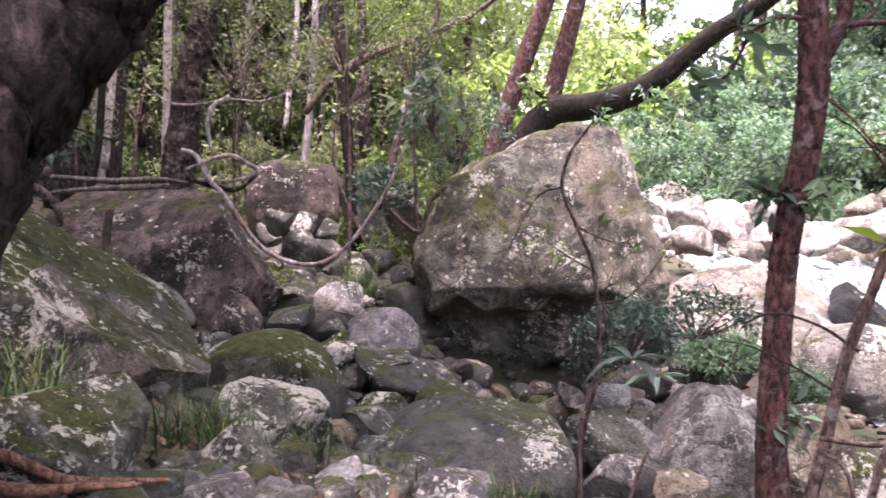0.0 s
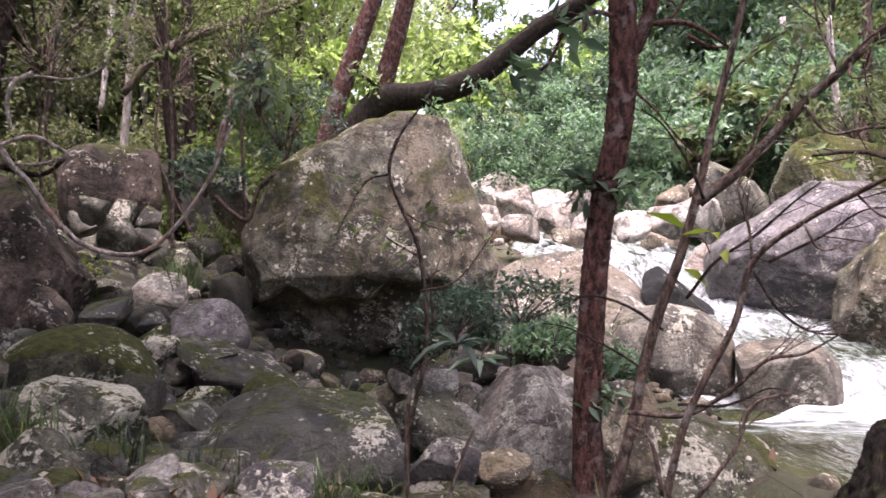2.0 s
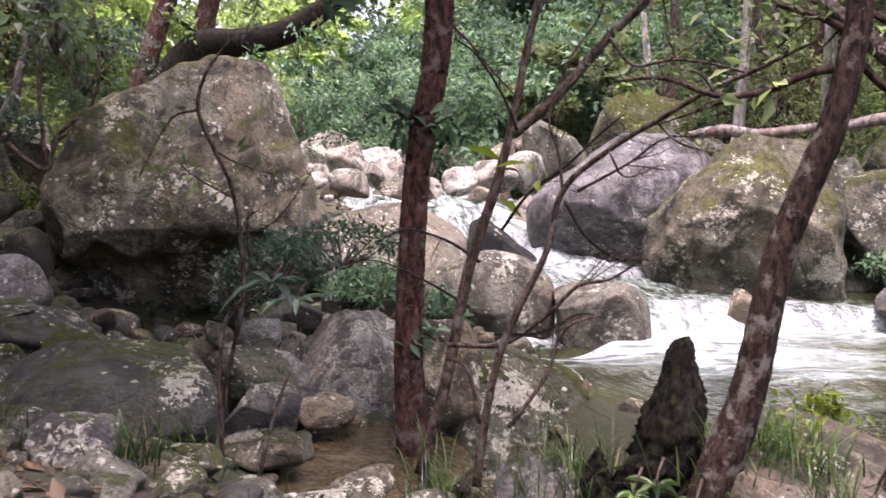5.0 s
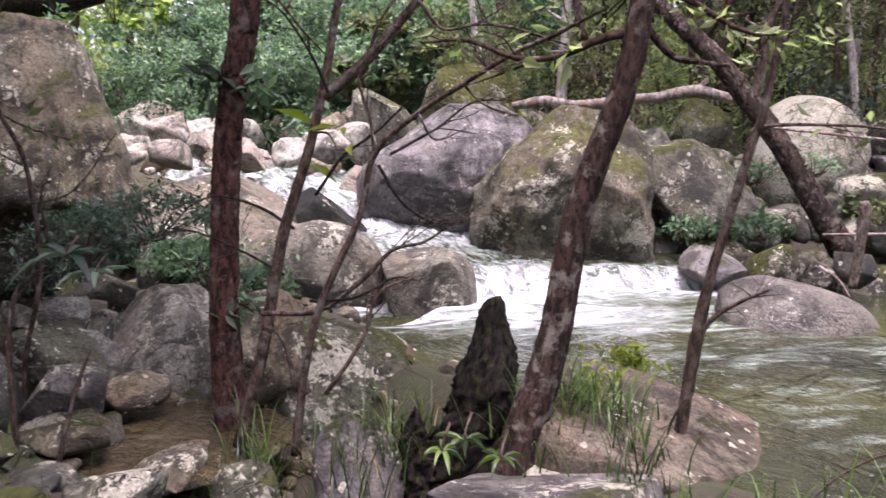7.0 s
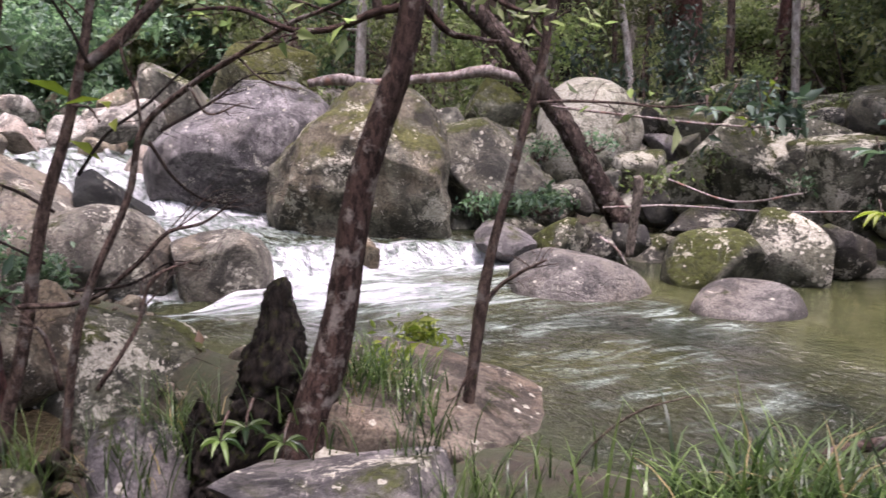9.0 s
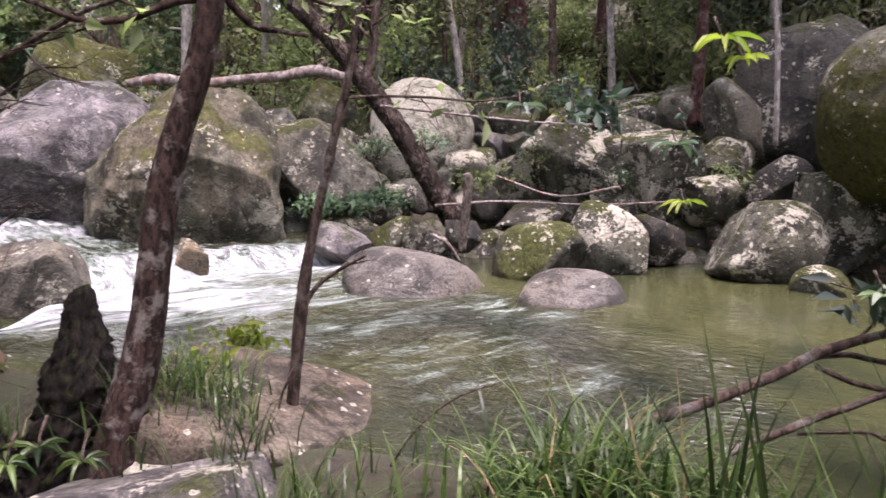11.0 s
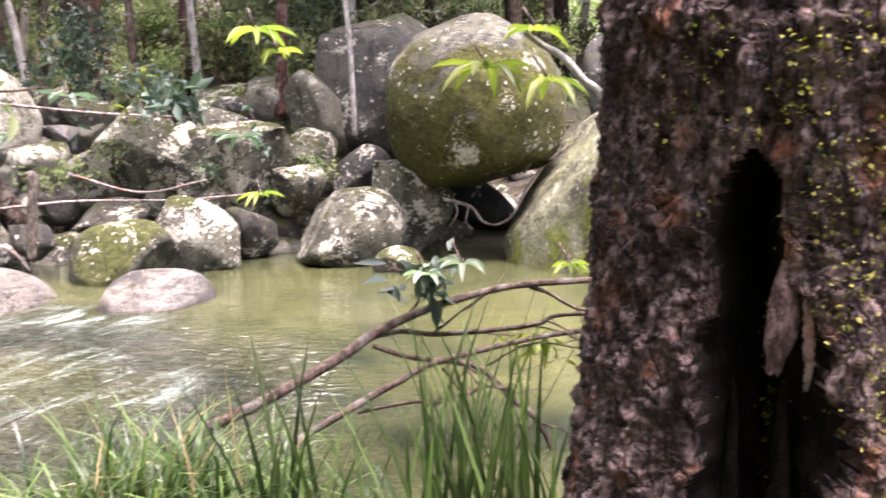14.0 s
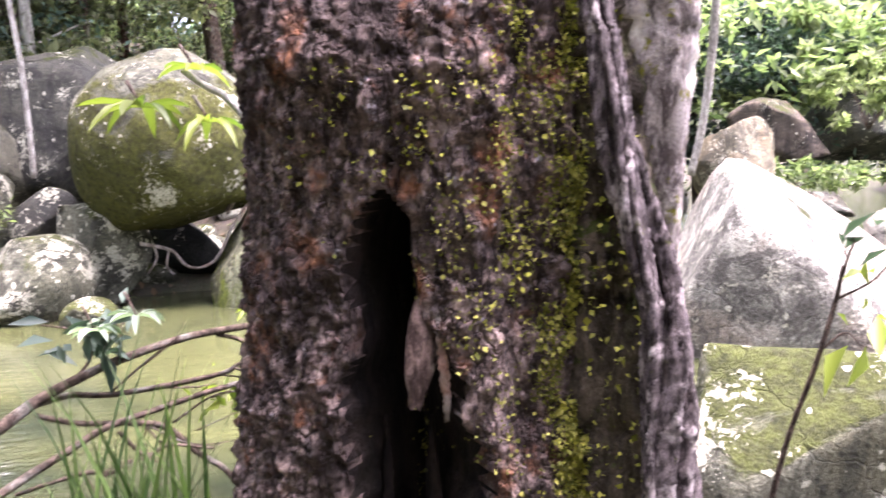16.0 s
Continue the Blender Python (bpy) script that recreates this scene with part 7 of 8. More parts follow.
plant = stem("root", "tangled pale roots hanging under a round boulder", "root", [(9.19, 0.489, 0.415), (9.20, 0.371, 0.386), (9.21, 0.195, 0.329), (9.21, 0.076, 0.182), (9.22, -0.0702, 0.143), (9.22, -0.241, 0.247), (9.22, -0.377, 0.512), (9.21, -0.539, 0.745)], [0.018, 0.017, 0.015, 0.013, 0.013, 0.017, 0.018, 0.015], "dead", 7)
plant = stem("root", "tangled pale roots hanging under a round boulder", "root", [(9.20, 0.372, 0.416), (9.20, 0.34, 0.268), (9.20, 0.426, 0.118)], [0.013, 0.011, 0.007], "dead", 7)
plant = stem("root", "tangled pale roots hanging under a round boulder", "root", [(9.21, 0.224, 0.328), (9.21, 0.251, 0.18), (9.21, 0.191, 0.0915)], [0.011, 0.009, 0.007], "dead", 7)
plant = stem("root", "tangled pale roots hanging under a round boulder", "root", [(9.32, -0.345, 0.678), (9.32, -0.482, 0.853), (9.31, -0.625, 0.826), (9.30, -0.843, 0.971)], [0.026, 0.022, 0.019, 0.011], "dead", 7)

# ---------------------------------------------------------------- fallen branches by the pool
plant = stem("branch", "fallen grey-brown branch arching out of the grass", "branch", [(3.63, 1.08, 0.0195), (3.73, 0.962, 0.0736), (3.83, 0.797, 0.133), (3.98, 0.639, 0.193), (4.12, 0.472, 0.273), (4.23, 0.369, 0.33), (4.30, 0.232, 0.388), (4.36, 0.046, 0.45), (4.47, -0.233, 0.501), (4.55, -0.534, 0.513), (4.61, -0.806, 0.515), (4.74, -1.17, 0.546)], [0.025, 0.024, 0.023, 0.021, 0.024, 0.023, 0.019, 0.018, 0.016, 0.015, 0.014, 0.010], "brown", 9)
limb(plant, [(4.33, 0.396, 0.295), (4.35, 0.259, 0.316), (4.36, 0.112, 0.3), (4.37, -0.127, 0.316), (4.36, -0.353, 0.351), (4.36, -0.439, 0.39), (4.34, -0.607, 0.412)], [0.018, 0.014, 0.013, 0.013, 0.012, 0.010, 0.008], "brown")
limb(plant, [(4.23, 0.368, 0.278), (4.25, 0.22, 0.223), (4.26, 0.0281, 0.201), (4.27, -0.114, 0.164), (4.27, -0.235, 0.0395), (4.26, -0.353, -0.0569), (4.26, -0.44, -0.219)], [0.012, 0.012, 0.014, 0.014, 0.014, 0.012, 0.009], "brown")
limb(plant, [(4.51, -0.328, 0.491), (4.51, -0.421, 0.462), (4.50, -0.537, 0.397), (4.49, -0.626, 0.383)], [0.011, 0.011, 0.009, 0.007], "brown")
limb(plant, [(4.35, 0.237, 0.376), (4.36, 0.168, 0.474), (4.35, 0.196, 0.575), (4.34, 0.345, 0.62)], [0.008, 0.006, 0.005, 0.004], "brown", leaves=16, leaf="fern", size=0.12)
limb(plant, [(4.36, 0.117, 0.425), (4.36, 0.109, 0.516), (4.36, 0.0298, 0.609)], [0.006, 0.005, 0.004], "brown", leaves=16, leaf="fern", size=0.12)
limb(plant, [(4.37, -0.136, 0.149), (4.36, -0.337, 0.262), (4.34, -0.578, 0.243)], [0.006, 0.005, 0.004], "brown", leaves=20, leaf="bright", size=0.08)
plant = stem("branch", "fallen dark branch lying among grass blades", "branch", [(3.67, 0.631, 0.017), (3.75, 0.534, 0.0669), (3.82, 0.413, 0.123), (3.94, 0.33, 0.148), (4.00, 0.214, 0.197), (4.06, 0.0857, 0.254), (4.17, -0.11, 0.28), (4.26, -0.351, 0.316), (4.34, -0.571, 0.33), (4.49, -0.907, 0.333)], [0.017, 0.017, 0.017, 0.017, 0.015, 0.014, 0.013, 0.012, 0.011, 0.008], "brown", 9)
limb(plant, [(3.93, 0.385, 0.0781), (3.94, 0.272, 0.104), (3.96, 0.138, 0.123), (3.96, 0.0712, 0.106), (3.97, -0.0141, 0.151)], [0.009, 0.009, 0.010, 0.008, 0.005], "brown")
limb(plant, [(4.06, 0.0399, 0.234), (4.07, -0.0546, 0.122), (4.07, -0.141, 0.157), (4.06, -0.313, 0.127)], [0.008, 0.008, 0.007, 0.005], "brown")
plant = stem("stick", "straw-brown dead stick in grass", "branch", [(3.03, 1.71, -0.0119), (3.09, 1.63, 0.13), (3.18, 1.51, 0.249), (3.28, 1.34, 0.326)], [0.006, 0.005, 0.005, 0.003], "brown", 6)
plant = stem("stick", "white peeling dead stick leaning over the pool", "dead wood", [(3.76, -0.293, 1.58), (3.76, -0.358, 1.53), (3.76, -0.428, 1.49), (3.75, -0.501, 1.41), (3.74, -0.573, 1.33), (3.73, -0.612, 1.03)], [0.011, 0.012, 0.013, 0.013, 0.012, 0.009], "bare", 8)
limb(plant, [(3.74, -0.573, 1.33), (3.74, -0.592, 1.49), (3.73, -0.604, 1.73)], [0.011, 0.011, 0.011], "pale")
plant = stem("sapling", "small dark stem among grass", "sapling", [(0.778, 4.48, -0.571), (0.766, 4.48, -0.0474), (0.764, 4.48, 0.312), (0.782, 4.48, 0.546)], [0.014, 0.015, 0.014, 0.009], "brown", 7)
limb(plant, [(0.78, 4.48, 0.503), (0.826, 4.47, 0.661), (0.993, 4.45, 0.769)], [0.009, 0.008, 0.006], "brown")
plant = stem("sapling", "small bare dark stem", "sapling", [(0.902, 4.36, -0.549), (0.958, 4.35, -0.13), (1.07, 4.33, 0.249), (1.11, 4.33, 0.335)], [0.012, 0.012, 0.010, 0.006], "brown", 7)
plant = stem("sapling", "thin leaning stem with twin leaves", "sapling", [(2.89, -2.00, 0.167), (2.86, -2.04, 0.411), (2.82, -2.09, 0.628), (2.79, -2.13, 0.836), (2.78, -2.14, 0.937)], [0.009, 0.008, 0.008, 0.007, 0.005], "brown", 7)
limb(plant, [(2.78, -2.14, 0.903), (2.77, -2.15, 0.97), (2.76, -2.16, 1.01)], [0.005, 0.004, 0.003], "brown", leaves=6, leaf="fern", size=0.10)
limb(plant, [(2.79, -2.13, 0.836), (2.73, -2.19, 0.891), (2.70, -2.22, 0.942)], [0.004, 0.003, 0.002], "brown", leaves=6, leaf="bright", size=0.10)
limb(plant, [(2.81, -2.10, 0.681), (2.77, -2.15, 0.738), (2.74, -2.19, 0.692)], [0.004, 0.003, 0.002], "brown", leaves=4, leaf="bright", size=0.14)
plant = stem("sapling", "slender vine-like stem before a great boulder", "sapling", [(0.918, 5.52, -0.428), (0.952, 5.52, 0.0459), (1.06, 5.50, 0.595), (1.02, 5.51, 1.21), (0.904, 5.53, 1.52), (0.809, 5.54, 1.78), (0.864, 5.53, 2.01), (1.01, 5.51, 2.22)], [0.017, 0.017, 0.016, 0.016, 0.014, 0.014, 0.012, 0.008], "brown", 7)
limb(plant, [(1.02, 5.51, 1.21), (0.831, 5.54, 1.32), (0.679, 5.56, 1.44)], [0.008, 0.006, 0.004], "brown", leaves=22, leaf="olive", size=0.085)
limb(plant, [(0.904, 5.53, 1.52), (1.05, 5.50, 1.44), (1.27, 5.45, 1.37)], [0.008, 0.006, 0.004], "brown", leaves=18, leaf="olive", size=0.085)
limb(plant, [(0.809, 5.54, 1.78), (0.639, 5.56, 1.71), (0.449, 5.58, 1.36)], [0.008, 0.006, 0.004], "brown", leaves=14, leaf="olive", size=0.085)
limb(plant, [(1.00, 5.41, 0.991), (1.25, 5.36, 1.07), (1.49, 5.29, 1.41)], [0.008, 0.006, 0.004], "brown", leaves=10, leaf="olive", size=0.07)
limb(plant, [(1.11, 5.49, 0.751), (1.09, 5.49, 1.06), (1.17, 5.48, 1.14)], [0.012, 0.008, 0.006], "brown")

# ---------------------------------------------------------------- leaf rosettes and shrubs
rosette((3.86, 0.716, 1.61), 9, 0.146, "bright")
rosette((3.67, -0.166, 1.45), 11, 0.189, "bright")
rosette((3.66, -0.376, 1.40), 8, 0.146, "bright")
rosette((3.76, -0.337, 1.58), 7, 0.129, "bright")
rosette((1.04, 4.44, 0.797), 8, 0.26, "fern")
rosette((1.17, 4.42, 0.702), 6, 0.20, "fern")
rosette((4.26, 0.129, 0.597), 9, 0.14, "silver")
rosette((4.27, -0.0313, 0.643), 8, 0.13, "silver")
rosette((4.35, -0.508, 0.623), 12, 0.103, "bright")
rosette((6.43, 1.54, 0.74), 10, 0.172, "bright")
rosette((3.88, 0.64, 1.53), 5, 0.103, "bright")
rosette((5.10, 2.18, 1.41), 6, 0.20, "fern")
rosette((5.45, 1.33, 1.17), 8, 0.20, "fern")
rosette((2.180, 2.632, 0.168), 9, 0.119, "grass")
rosette((2.233, 2.464, 0.133), 7, 0.105, "grass")
rosette((2.022, 2.560, 0.177), 7, 0.098, "grass")
spray([(3.03, 3.80, 2.41), (3.06, 3.78, 2.20), (3.09, 3.75, 2.00)], 18, 0.06, "olive", "hanging spray of narrow forest leaves")
spray([(3.32, 3.82, 2.39), (3.38, 3.77, 2.17), (3.44, 3.72, 2.03)], 10, 0.09, "forest", "hanging spray of narrow forest leaves")
spray([(3.28, 3.33, 2.37), (3.26, 3.35, 2.18), (3.24, 3.37, 1.97)], 16, 0.08, "forest", "hanging spray of narrow forest leaves")
spray([(3.58, 3.32, 2.34), (3.54, 3.36, 2.15), (3.49, 3.40, 1.95)], 16, 0.07, "olive", "hanging spray of narrow forest leaves")
spray([(3.55, 2.74, 2.28), (3.51, 2.79, 2.11), (3.47, 2.85, 1.93)], 12, 0.08, "olive", "hanging spray of narrow forest leaves")
spray([(3.83, 2.71, 2.22), (3.78, 2.77, 2.05), (3.74, 2.83, 1.97)], 10, 0.07, "forest", "hanging spray of narrow forest leaves")
spray([(2.72, 4.10, 2.88), (2.82, 4.03, 2.66), (2.92, 3.96, 2.54)], 12, 0.07, "forest", "hanging spray of narrow forest leaves")
spray([(3.05, 4.11, 2.85), (3.07, 4.10, 2.63), (3.08, 4.09, 2.43)], 13, 0.07, "forest", "hanging spray of narrow forest leaves")
spray([(3.03, 3.63, 2.75), (2.98, 3.67, 2.56), (2.93, 3.71, 2.34)], 16, 0.07, "olive", "hanging spray of narrow forest leaves")
spray([(3.19, 3.49, 2.64), (3.18, 3.50, 2.45), (3.17, 3.51, 2.24)], 14, 0.06, "olive", "hanging spray of narrow forest leaves")
spray([(2.83, 4.01, 2.19), (2.89, 3.97, 2.00), (2.95, 3.93, 1.83)], 15, 0.06, "olive", "hanging spray of narrow forest leaves")
spray([(3.34, 4.15, 2.22), (3.41, 4.10, 2.01), (3.48, 4.05, 1.84)], 15, 0.07, "olive", "hanging spray of narrow forest leaves")
spray([(3.60, 3.70, 2.26), (3.64, 3.67, 2.05), (3.68, 3.63, 1.95)], 10, 0.09, "olive", "hanging spray of narrow forest leaves")
spray([(4.18, 3.12, 2.24), (4.24, 3.04, 2.03), (4.30, 2.96, 1.93)], 16, 0.07, "forest", "hanging spray of narrow forest leaves")
spray([(4.63, 2.85, 2.24), (4.69, 2.76, 2.01), (4.74, 2.67, 1.84)], 12, 0.08, "forest", "hanging spray of narrow forest leaves")
spray([(4.83, 2.63, 2.23), (4.76, 2.73, 2.00), (4.69, 2.82, 1.87)], 17, 0.07, "olive", "hanging spray of narrow forest leaves")
spray([(4.38, 3.21, 2.14), (4.45, 3.13, 1.92), (4.51, 3.05, 1.79)], 17, 0.06, "forest", "hanging spray of narrow forest leaves")
spray([(-0.226, 7.50, 3.18), (-0.14, 7.50, 2.93), (-0.0531, 7.50, 2.72)], 18, 0.09, "fern", "drooping spray of grey-green leaves")
spray([(-0.0206, 7.50, 2.88), (-0.164, 7.50, 2.62), (-0.308, 7.49, 2.32)], 15, 0.09, "fern", "drooping spray of grey-green leaves")
spray([(1.65, 7.83, 3.04), (1.56, 7.85, 2.78), (1.47, 7.86, 2.54)], 19, 0.10, "fern", "drooping spray of grey-green leaves")
spray([(2.10, 7.72, 2.86), (2.23, 7.68, 2.59), (2.35, 7.65, 2.38)], 22, 0.10, "olive", "drooping spray of forest leaves")
spray([(-1.37, 8.90, 3.66), (-1.51, 8.87, 3.35), (-1.66, 8.85, 3.04)], 18, 0.10, "forest", "drooping spray of forest leaves")
spray([(-1.01, 8.94, 3.25), (-1.13, 8.93, 2.94), (-1.24, 8.91, 2.74)], 16, 0.10, "forest", "drooping spray of forest leaves")
spray([(0.384, 9.99, 3.58), (0.476, 9.99, 3.23), (0.568, 9.98, 2.97)], 21, 0.11, "light", "drooping spray of forest leaves")
spray([(0.792, 9.97, 4.11), (0.655, 9.98, 3.78), (0.517, 9.99, 3.56)], 22, 0.11, "light", "drooping spray of forest leaves")
spray([(-0.273, 7.56, 3.03), (-0.159, 7.56, 2.79), (-0.0423, 7.57, 2.65)], 19, 0.09, "fern", "drooping spray of grey-green leaves")
spray([(5.48, 2.51, 1.76), (5.51, 2.45, 1.58), (5.55, 2.38, 1.42)], 20, 0.08, "fern", "drooping spray of grey-green leaves")
spray([(5.62, 2.24, 1.58), (5.58, 2.32, 1.40), (5.54, 2.39, 1.18)], 14, 0.08, "fern", "drooping spray of grey-green leaves")
spray([(5.92, 1.46, 1.40), (5.94, 1.39, 1.21), (5.96, 1.33, 1.07)], 17, 0.08, "fern", "drooping spray of grey-green leaves")
spray([(6.18, 2.20, 1.65), (6.15, 2.28, 1.45), (6.11, 2.36, 1.24)], 16, 0.08, "bright", "drooping spray of forest leaves")
spray([(6.05, 2.29, 1.63), (6.07, 2.25, 1.45), (6.08, 2.21, 1.24)], 15, 0.08, "fern", "drooping spray of grey-green leaves")
spray([(5.89, 2.66, 1.79), (5.86, 2.72, 1.60), (5.83, 2.78, 1.44)], 14, 0.08, "fern", "drooping spray of grey-green leaves")
spray([(-2.28, 4.45, 2.18), (-2.23, 4.47, 2.03), (-2.18, 4.50, 1.91)], 21, 0.07, "fern", "drooping spray of grey-green leaves")
spray([(-2.11, 4.53, 2.16), (-2.04, 4.56, 2.00), (-1.98, 4.59, 1.85)], 16, 0.07, "fern", "drooping spray of grey-green leaves")

# ---------------------------------------------------------------- the hollow tree


def hollow_tree():
    rng = np.random.default_rng(41)
    base = new("tree")
    base.location = (2.806, -0.892, -0.25)
    tagged(base, "thick rust-brown tree with a near-black hollow and creeper leaves", "tree")
    zs = np.concatenate([np.linspace(0, 2.6, 300), np.linspace(2.65, 5.2, 24)])
    nz, na = len(zs), 260
    z = zs[:, None]
    a = np.linspace(0, 2 * math.pi, na, endpoint=False)[None]
    deg = np.degrees(a)
    r = 0.405 + 0.0 * z * a
    r = r + 0.10 * np.exp(-z / 0.45) + 0.05 * np.clip((1.2 - z) / 1.2, 0, 1)
    r = r - 0.035 * step(1.5, 2.3, z)
    # buttress ribs, stronger towards the ground
    for c, w, h in ((105, 17, 0.03), (187, 13, 0.075), (214, 12, 0.06), (128, 9, 0.02), (262, 24, 0.12), (320, 26, 0.08), (40, 24, 0.07)):
        dd = (deg - c + 180) % 360 - 180
        r = r + h * np.exp(-((dd / w) ** 2)) * (0.45 + 0.75 * np.exp(-z / 0.8))
    # furrows beside the ribs
    for c, w, h in ((226, 6, 0.05), (200, 6, 0.03), (168, 6, 0.02)):
        dd = (deg - c + 180) % 360 - 180 + 4 * np.sin(z * 2.2 + c)
        r = r - h * np.exp(-((dd / w) ** 2))
    p = np.stack(np.broadcast_arrays(np.cos(a) * 0.42, np.sin(a) * 0.42, z * 0.8), -1).reshape(-1, 3)
    r = r + (waves(p, rng, 3, 5.0, 0.012, 0.6) + np.abs(waves(p, rng, 3, 26.0, 0.009, 0.8))).reshape(r.shape)
    r = r + rng.normal(size=r.shape) * 0.004
    rag = np.array([noise.ridged_multi_fractal(Vector(c), 0.9, 2.1, 4, 0.9, 1.6) for c in p * (9.0, 9.0, 6.0)]).reshape(r.shape)
    knob = np.array([noise.fractal(Vector(c), 0.7, 2.1, 4) for c in p * (13.0, 13.0, 11.0) + 7.0]).reshape(r.shape)
    r = r + 0.012 * np.clip(rag - rag.mean(), -1.3, 1.3) + 0.016 * np.clip(knob, -0.9, 0.9)
    # collar of swollen bark above the hollow
    dd = (deg - 157 + 180) % 360 - 180
    r = r + 0.06 * np.exp(-(((z - 1.72) / 0.16) ** 2)) * np.exp(-((dd / 45) ** 2))
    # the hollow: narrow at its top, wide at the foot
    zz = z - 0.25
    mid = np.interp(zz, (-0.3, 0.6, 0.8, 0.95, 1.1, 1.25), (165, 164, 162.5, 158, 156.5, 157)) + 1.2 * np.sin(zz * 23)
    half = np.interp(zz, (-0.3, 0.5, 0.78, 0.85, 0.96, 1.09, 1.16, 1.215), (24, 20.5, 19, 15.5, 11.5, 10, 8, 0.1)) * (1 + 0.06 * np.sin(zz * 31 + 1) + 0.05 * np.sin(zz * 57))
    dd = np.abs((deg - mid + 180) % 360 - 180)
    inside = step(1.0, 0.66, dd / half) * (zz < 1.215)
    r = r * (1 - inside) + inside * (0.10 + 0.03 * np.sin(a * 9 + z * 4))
    x, y = r * np.cos(a), r * np.sin(a)
    v = np.stack([x + 0.03 * np.sin(z * 0.9), y, np.broadcast_to(z, r.shape)], -1).reshape(-1, 3)
    i, j = np.meshgrid(np.arange(nz - 1), np.arange(na), indexing="ij")
    i, j = i.ravel(), j.ravel()
    k = (j + 1) % na
    f = np.stack([i * na + j, i * na + k, (i + 1) * na + k, (i + 1) * na + j], 1)
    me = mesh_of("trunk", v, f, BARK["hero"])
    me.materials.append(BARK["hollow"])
    # every recessed face up to the lip is coloured dark for shade
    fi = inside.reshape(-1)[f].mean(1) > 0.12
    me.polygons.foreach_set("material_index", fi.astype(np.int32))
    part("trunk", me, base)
    # a torn tongue of wood hanging in the hollow's mouth
    tongue, _ = smooth_path([(-0.372, 0.075, 1.25), (-0.385, 0.078, 1.19), (-0.392, 0.086, 1.12), (-0.390, 0.092, 1.06), (-0.386, 0.098, 1.01)], [1, 1], 8)
    t = np.linspace(0, 1, len(tongue))
    wide = 0.030 * np.sin(np.clip(t * 1.15, 0, 1) * 2.9) ** 0.6 + 0.004
    rows = []
    for c, w, q in zip(tongue, wide, t):
        for u in np.linspace(-1, 1, 9):
            rows.append((c[0] + 0.010 * u * u + 0.003 * math.sin(9 * u + 14 * q), c[1] - 0.95 * u * w, c[2] + 0.006 * math.sin(7 * u + 3) * (q > 0.8)))
    front = np.array(rows)
    k = len(front)
    q = grid_faces(len(tongue), 9)
    part("splinter", mesh_of("splinter", np.vstack([front, front + np.array((0.014, 0, 0))]), np.vstack([q, q[:, ::-1] + k]), BARK["torn"]), base, "pale torn tongue of inner wood")
    tube("splinter", [(-0.40, 0.052, 1.22), (-0.405, 0.048, 1.15), (-0.402, 0.040, 1.08), (-0.39, 0.034, 1.02), (-0.37, 0.03, 0.97)], [0.003, 0.006, 0.008, 0.006, 0.003], BARK["dead"], 9, 10, 60, 0.75, base, "white-rotted strip of inner wood")
    sp = []
    for k, (q, h0, h1, w) in enumerate(((150, 0.3, 0.95, 0.022), (144, 0.3, 0.8, 0.02), (172, 0.3, 0.95, 0.026))):
        c, e = math.cos(radians(q)), math.sin(radians(q))
        sp.append(tube_data([(c * 0.27, e * 0.27, h0), (c * 0.285, e * 0.28, (h0 + h1) / 2), (c * 0.26, e * 0.27, h1)], [w * 0.6, w, w * 0.25], 8, 6, 66 + k, 0.35))
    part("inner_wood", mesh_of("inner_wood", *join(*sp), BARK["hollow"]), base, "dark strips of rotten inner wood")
    # ropy strands grown along the trunk, twisted round one another
    line, _ = smooth_path([(-0.48, -0.255, 2.6), (-0.475, -0.26, 1.89), (-0.482, -0.274, 1.763), (-0.49, -0.290, 1.645), (-0.502, -0.314, 1.503), (-0.521, -0.350, 1.358), (-0.539, -0.384, 1.223), (-0.546, -0.397, 1.051), (-0.548, -0.399, 0.863), (-0.55, -0.41, 0.55), (-0.54, -0.42, 0.0)], [1, 1], 3)
    for k in range(6):
        a = 1.05 * k + 2.2 * line[:, 2] + 0.5 * np.sin(line[:, 2] * (4 + k))
        off = 0.014 + 0.024 * np.clip(2.2 - line[:, 2], 0.2, 1.6)
        pts = line + np.stack([np.cos(a) * off * 0.8, np.sin(a) * off, np.zeros(len(a))], 1)
        w = 0.011 + 0.008 * np.clip(2.0 - line[:, 2], 0, 1.5) * (0.75 + 0.3 * math.sin(k * 2.1)) * (1 + 0.18 * np.sin(line[:, 2] * 17 + k * 2))
        crag(tube("strand", pts, w, BARK["strand"], 18, 7, 43 + k, 0.3, base, "violet-grey ropy stem grown against the trunk"), 0.006, 26.0)
    tube("buttress", [(-0.30, -0.30, 2.6), (-0.325, -0.325, 1.95), (-0.34, -0.342, 1.68), (-0.352, -0.365, 1.37), (-0.362, -0.382, 1.12), (-0.37, -0.40, 0.52), (-0.37, -0.42, 0.0)], [0.05, 0.07, 0.08, 0.09, 0.10, 0.12, 0.14], BARK["moss"], 30, 14, 49, 0.4, base, "dark mossy rib beside ropy strands")
    tube("leader", [(-0.43, -0.46, 1.2), (-0.424, -0.461, 1.36), (-0.419, -0.455, 1.50), (-0.408, -0.441, 1.733), (-0.40, -0.431, 1.95), (-0.36, -0.40, 2.6), (-0.25, -0.35, 4.5)], [0.014, 0.022, 0.036, 0.078, 0.10, 0.11, 0.07], BARK["cream"], 20, 8, 50, 0.25, base, "cream-blotched stem with moss tufts")
    # small leaves on the mossy rib
    n = 900
    zc = rng.uniform(0.3, 2.5, n)
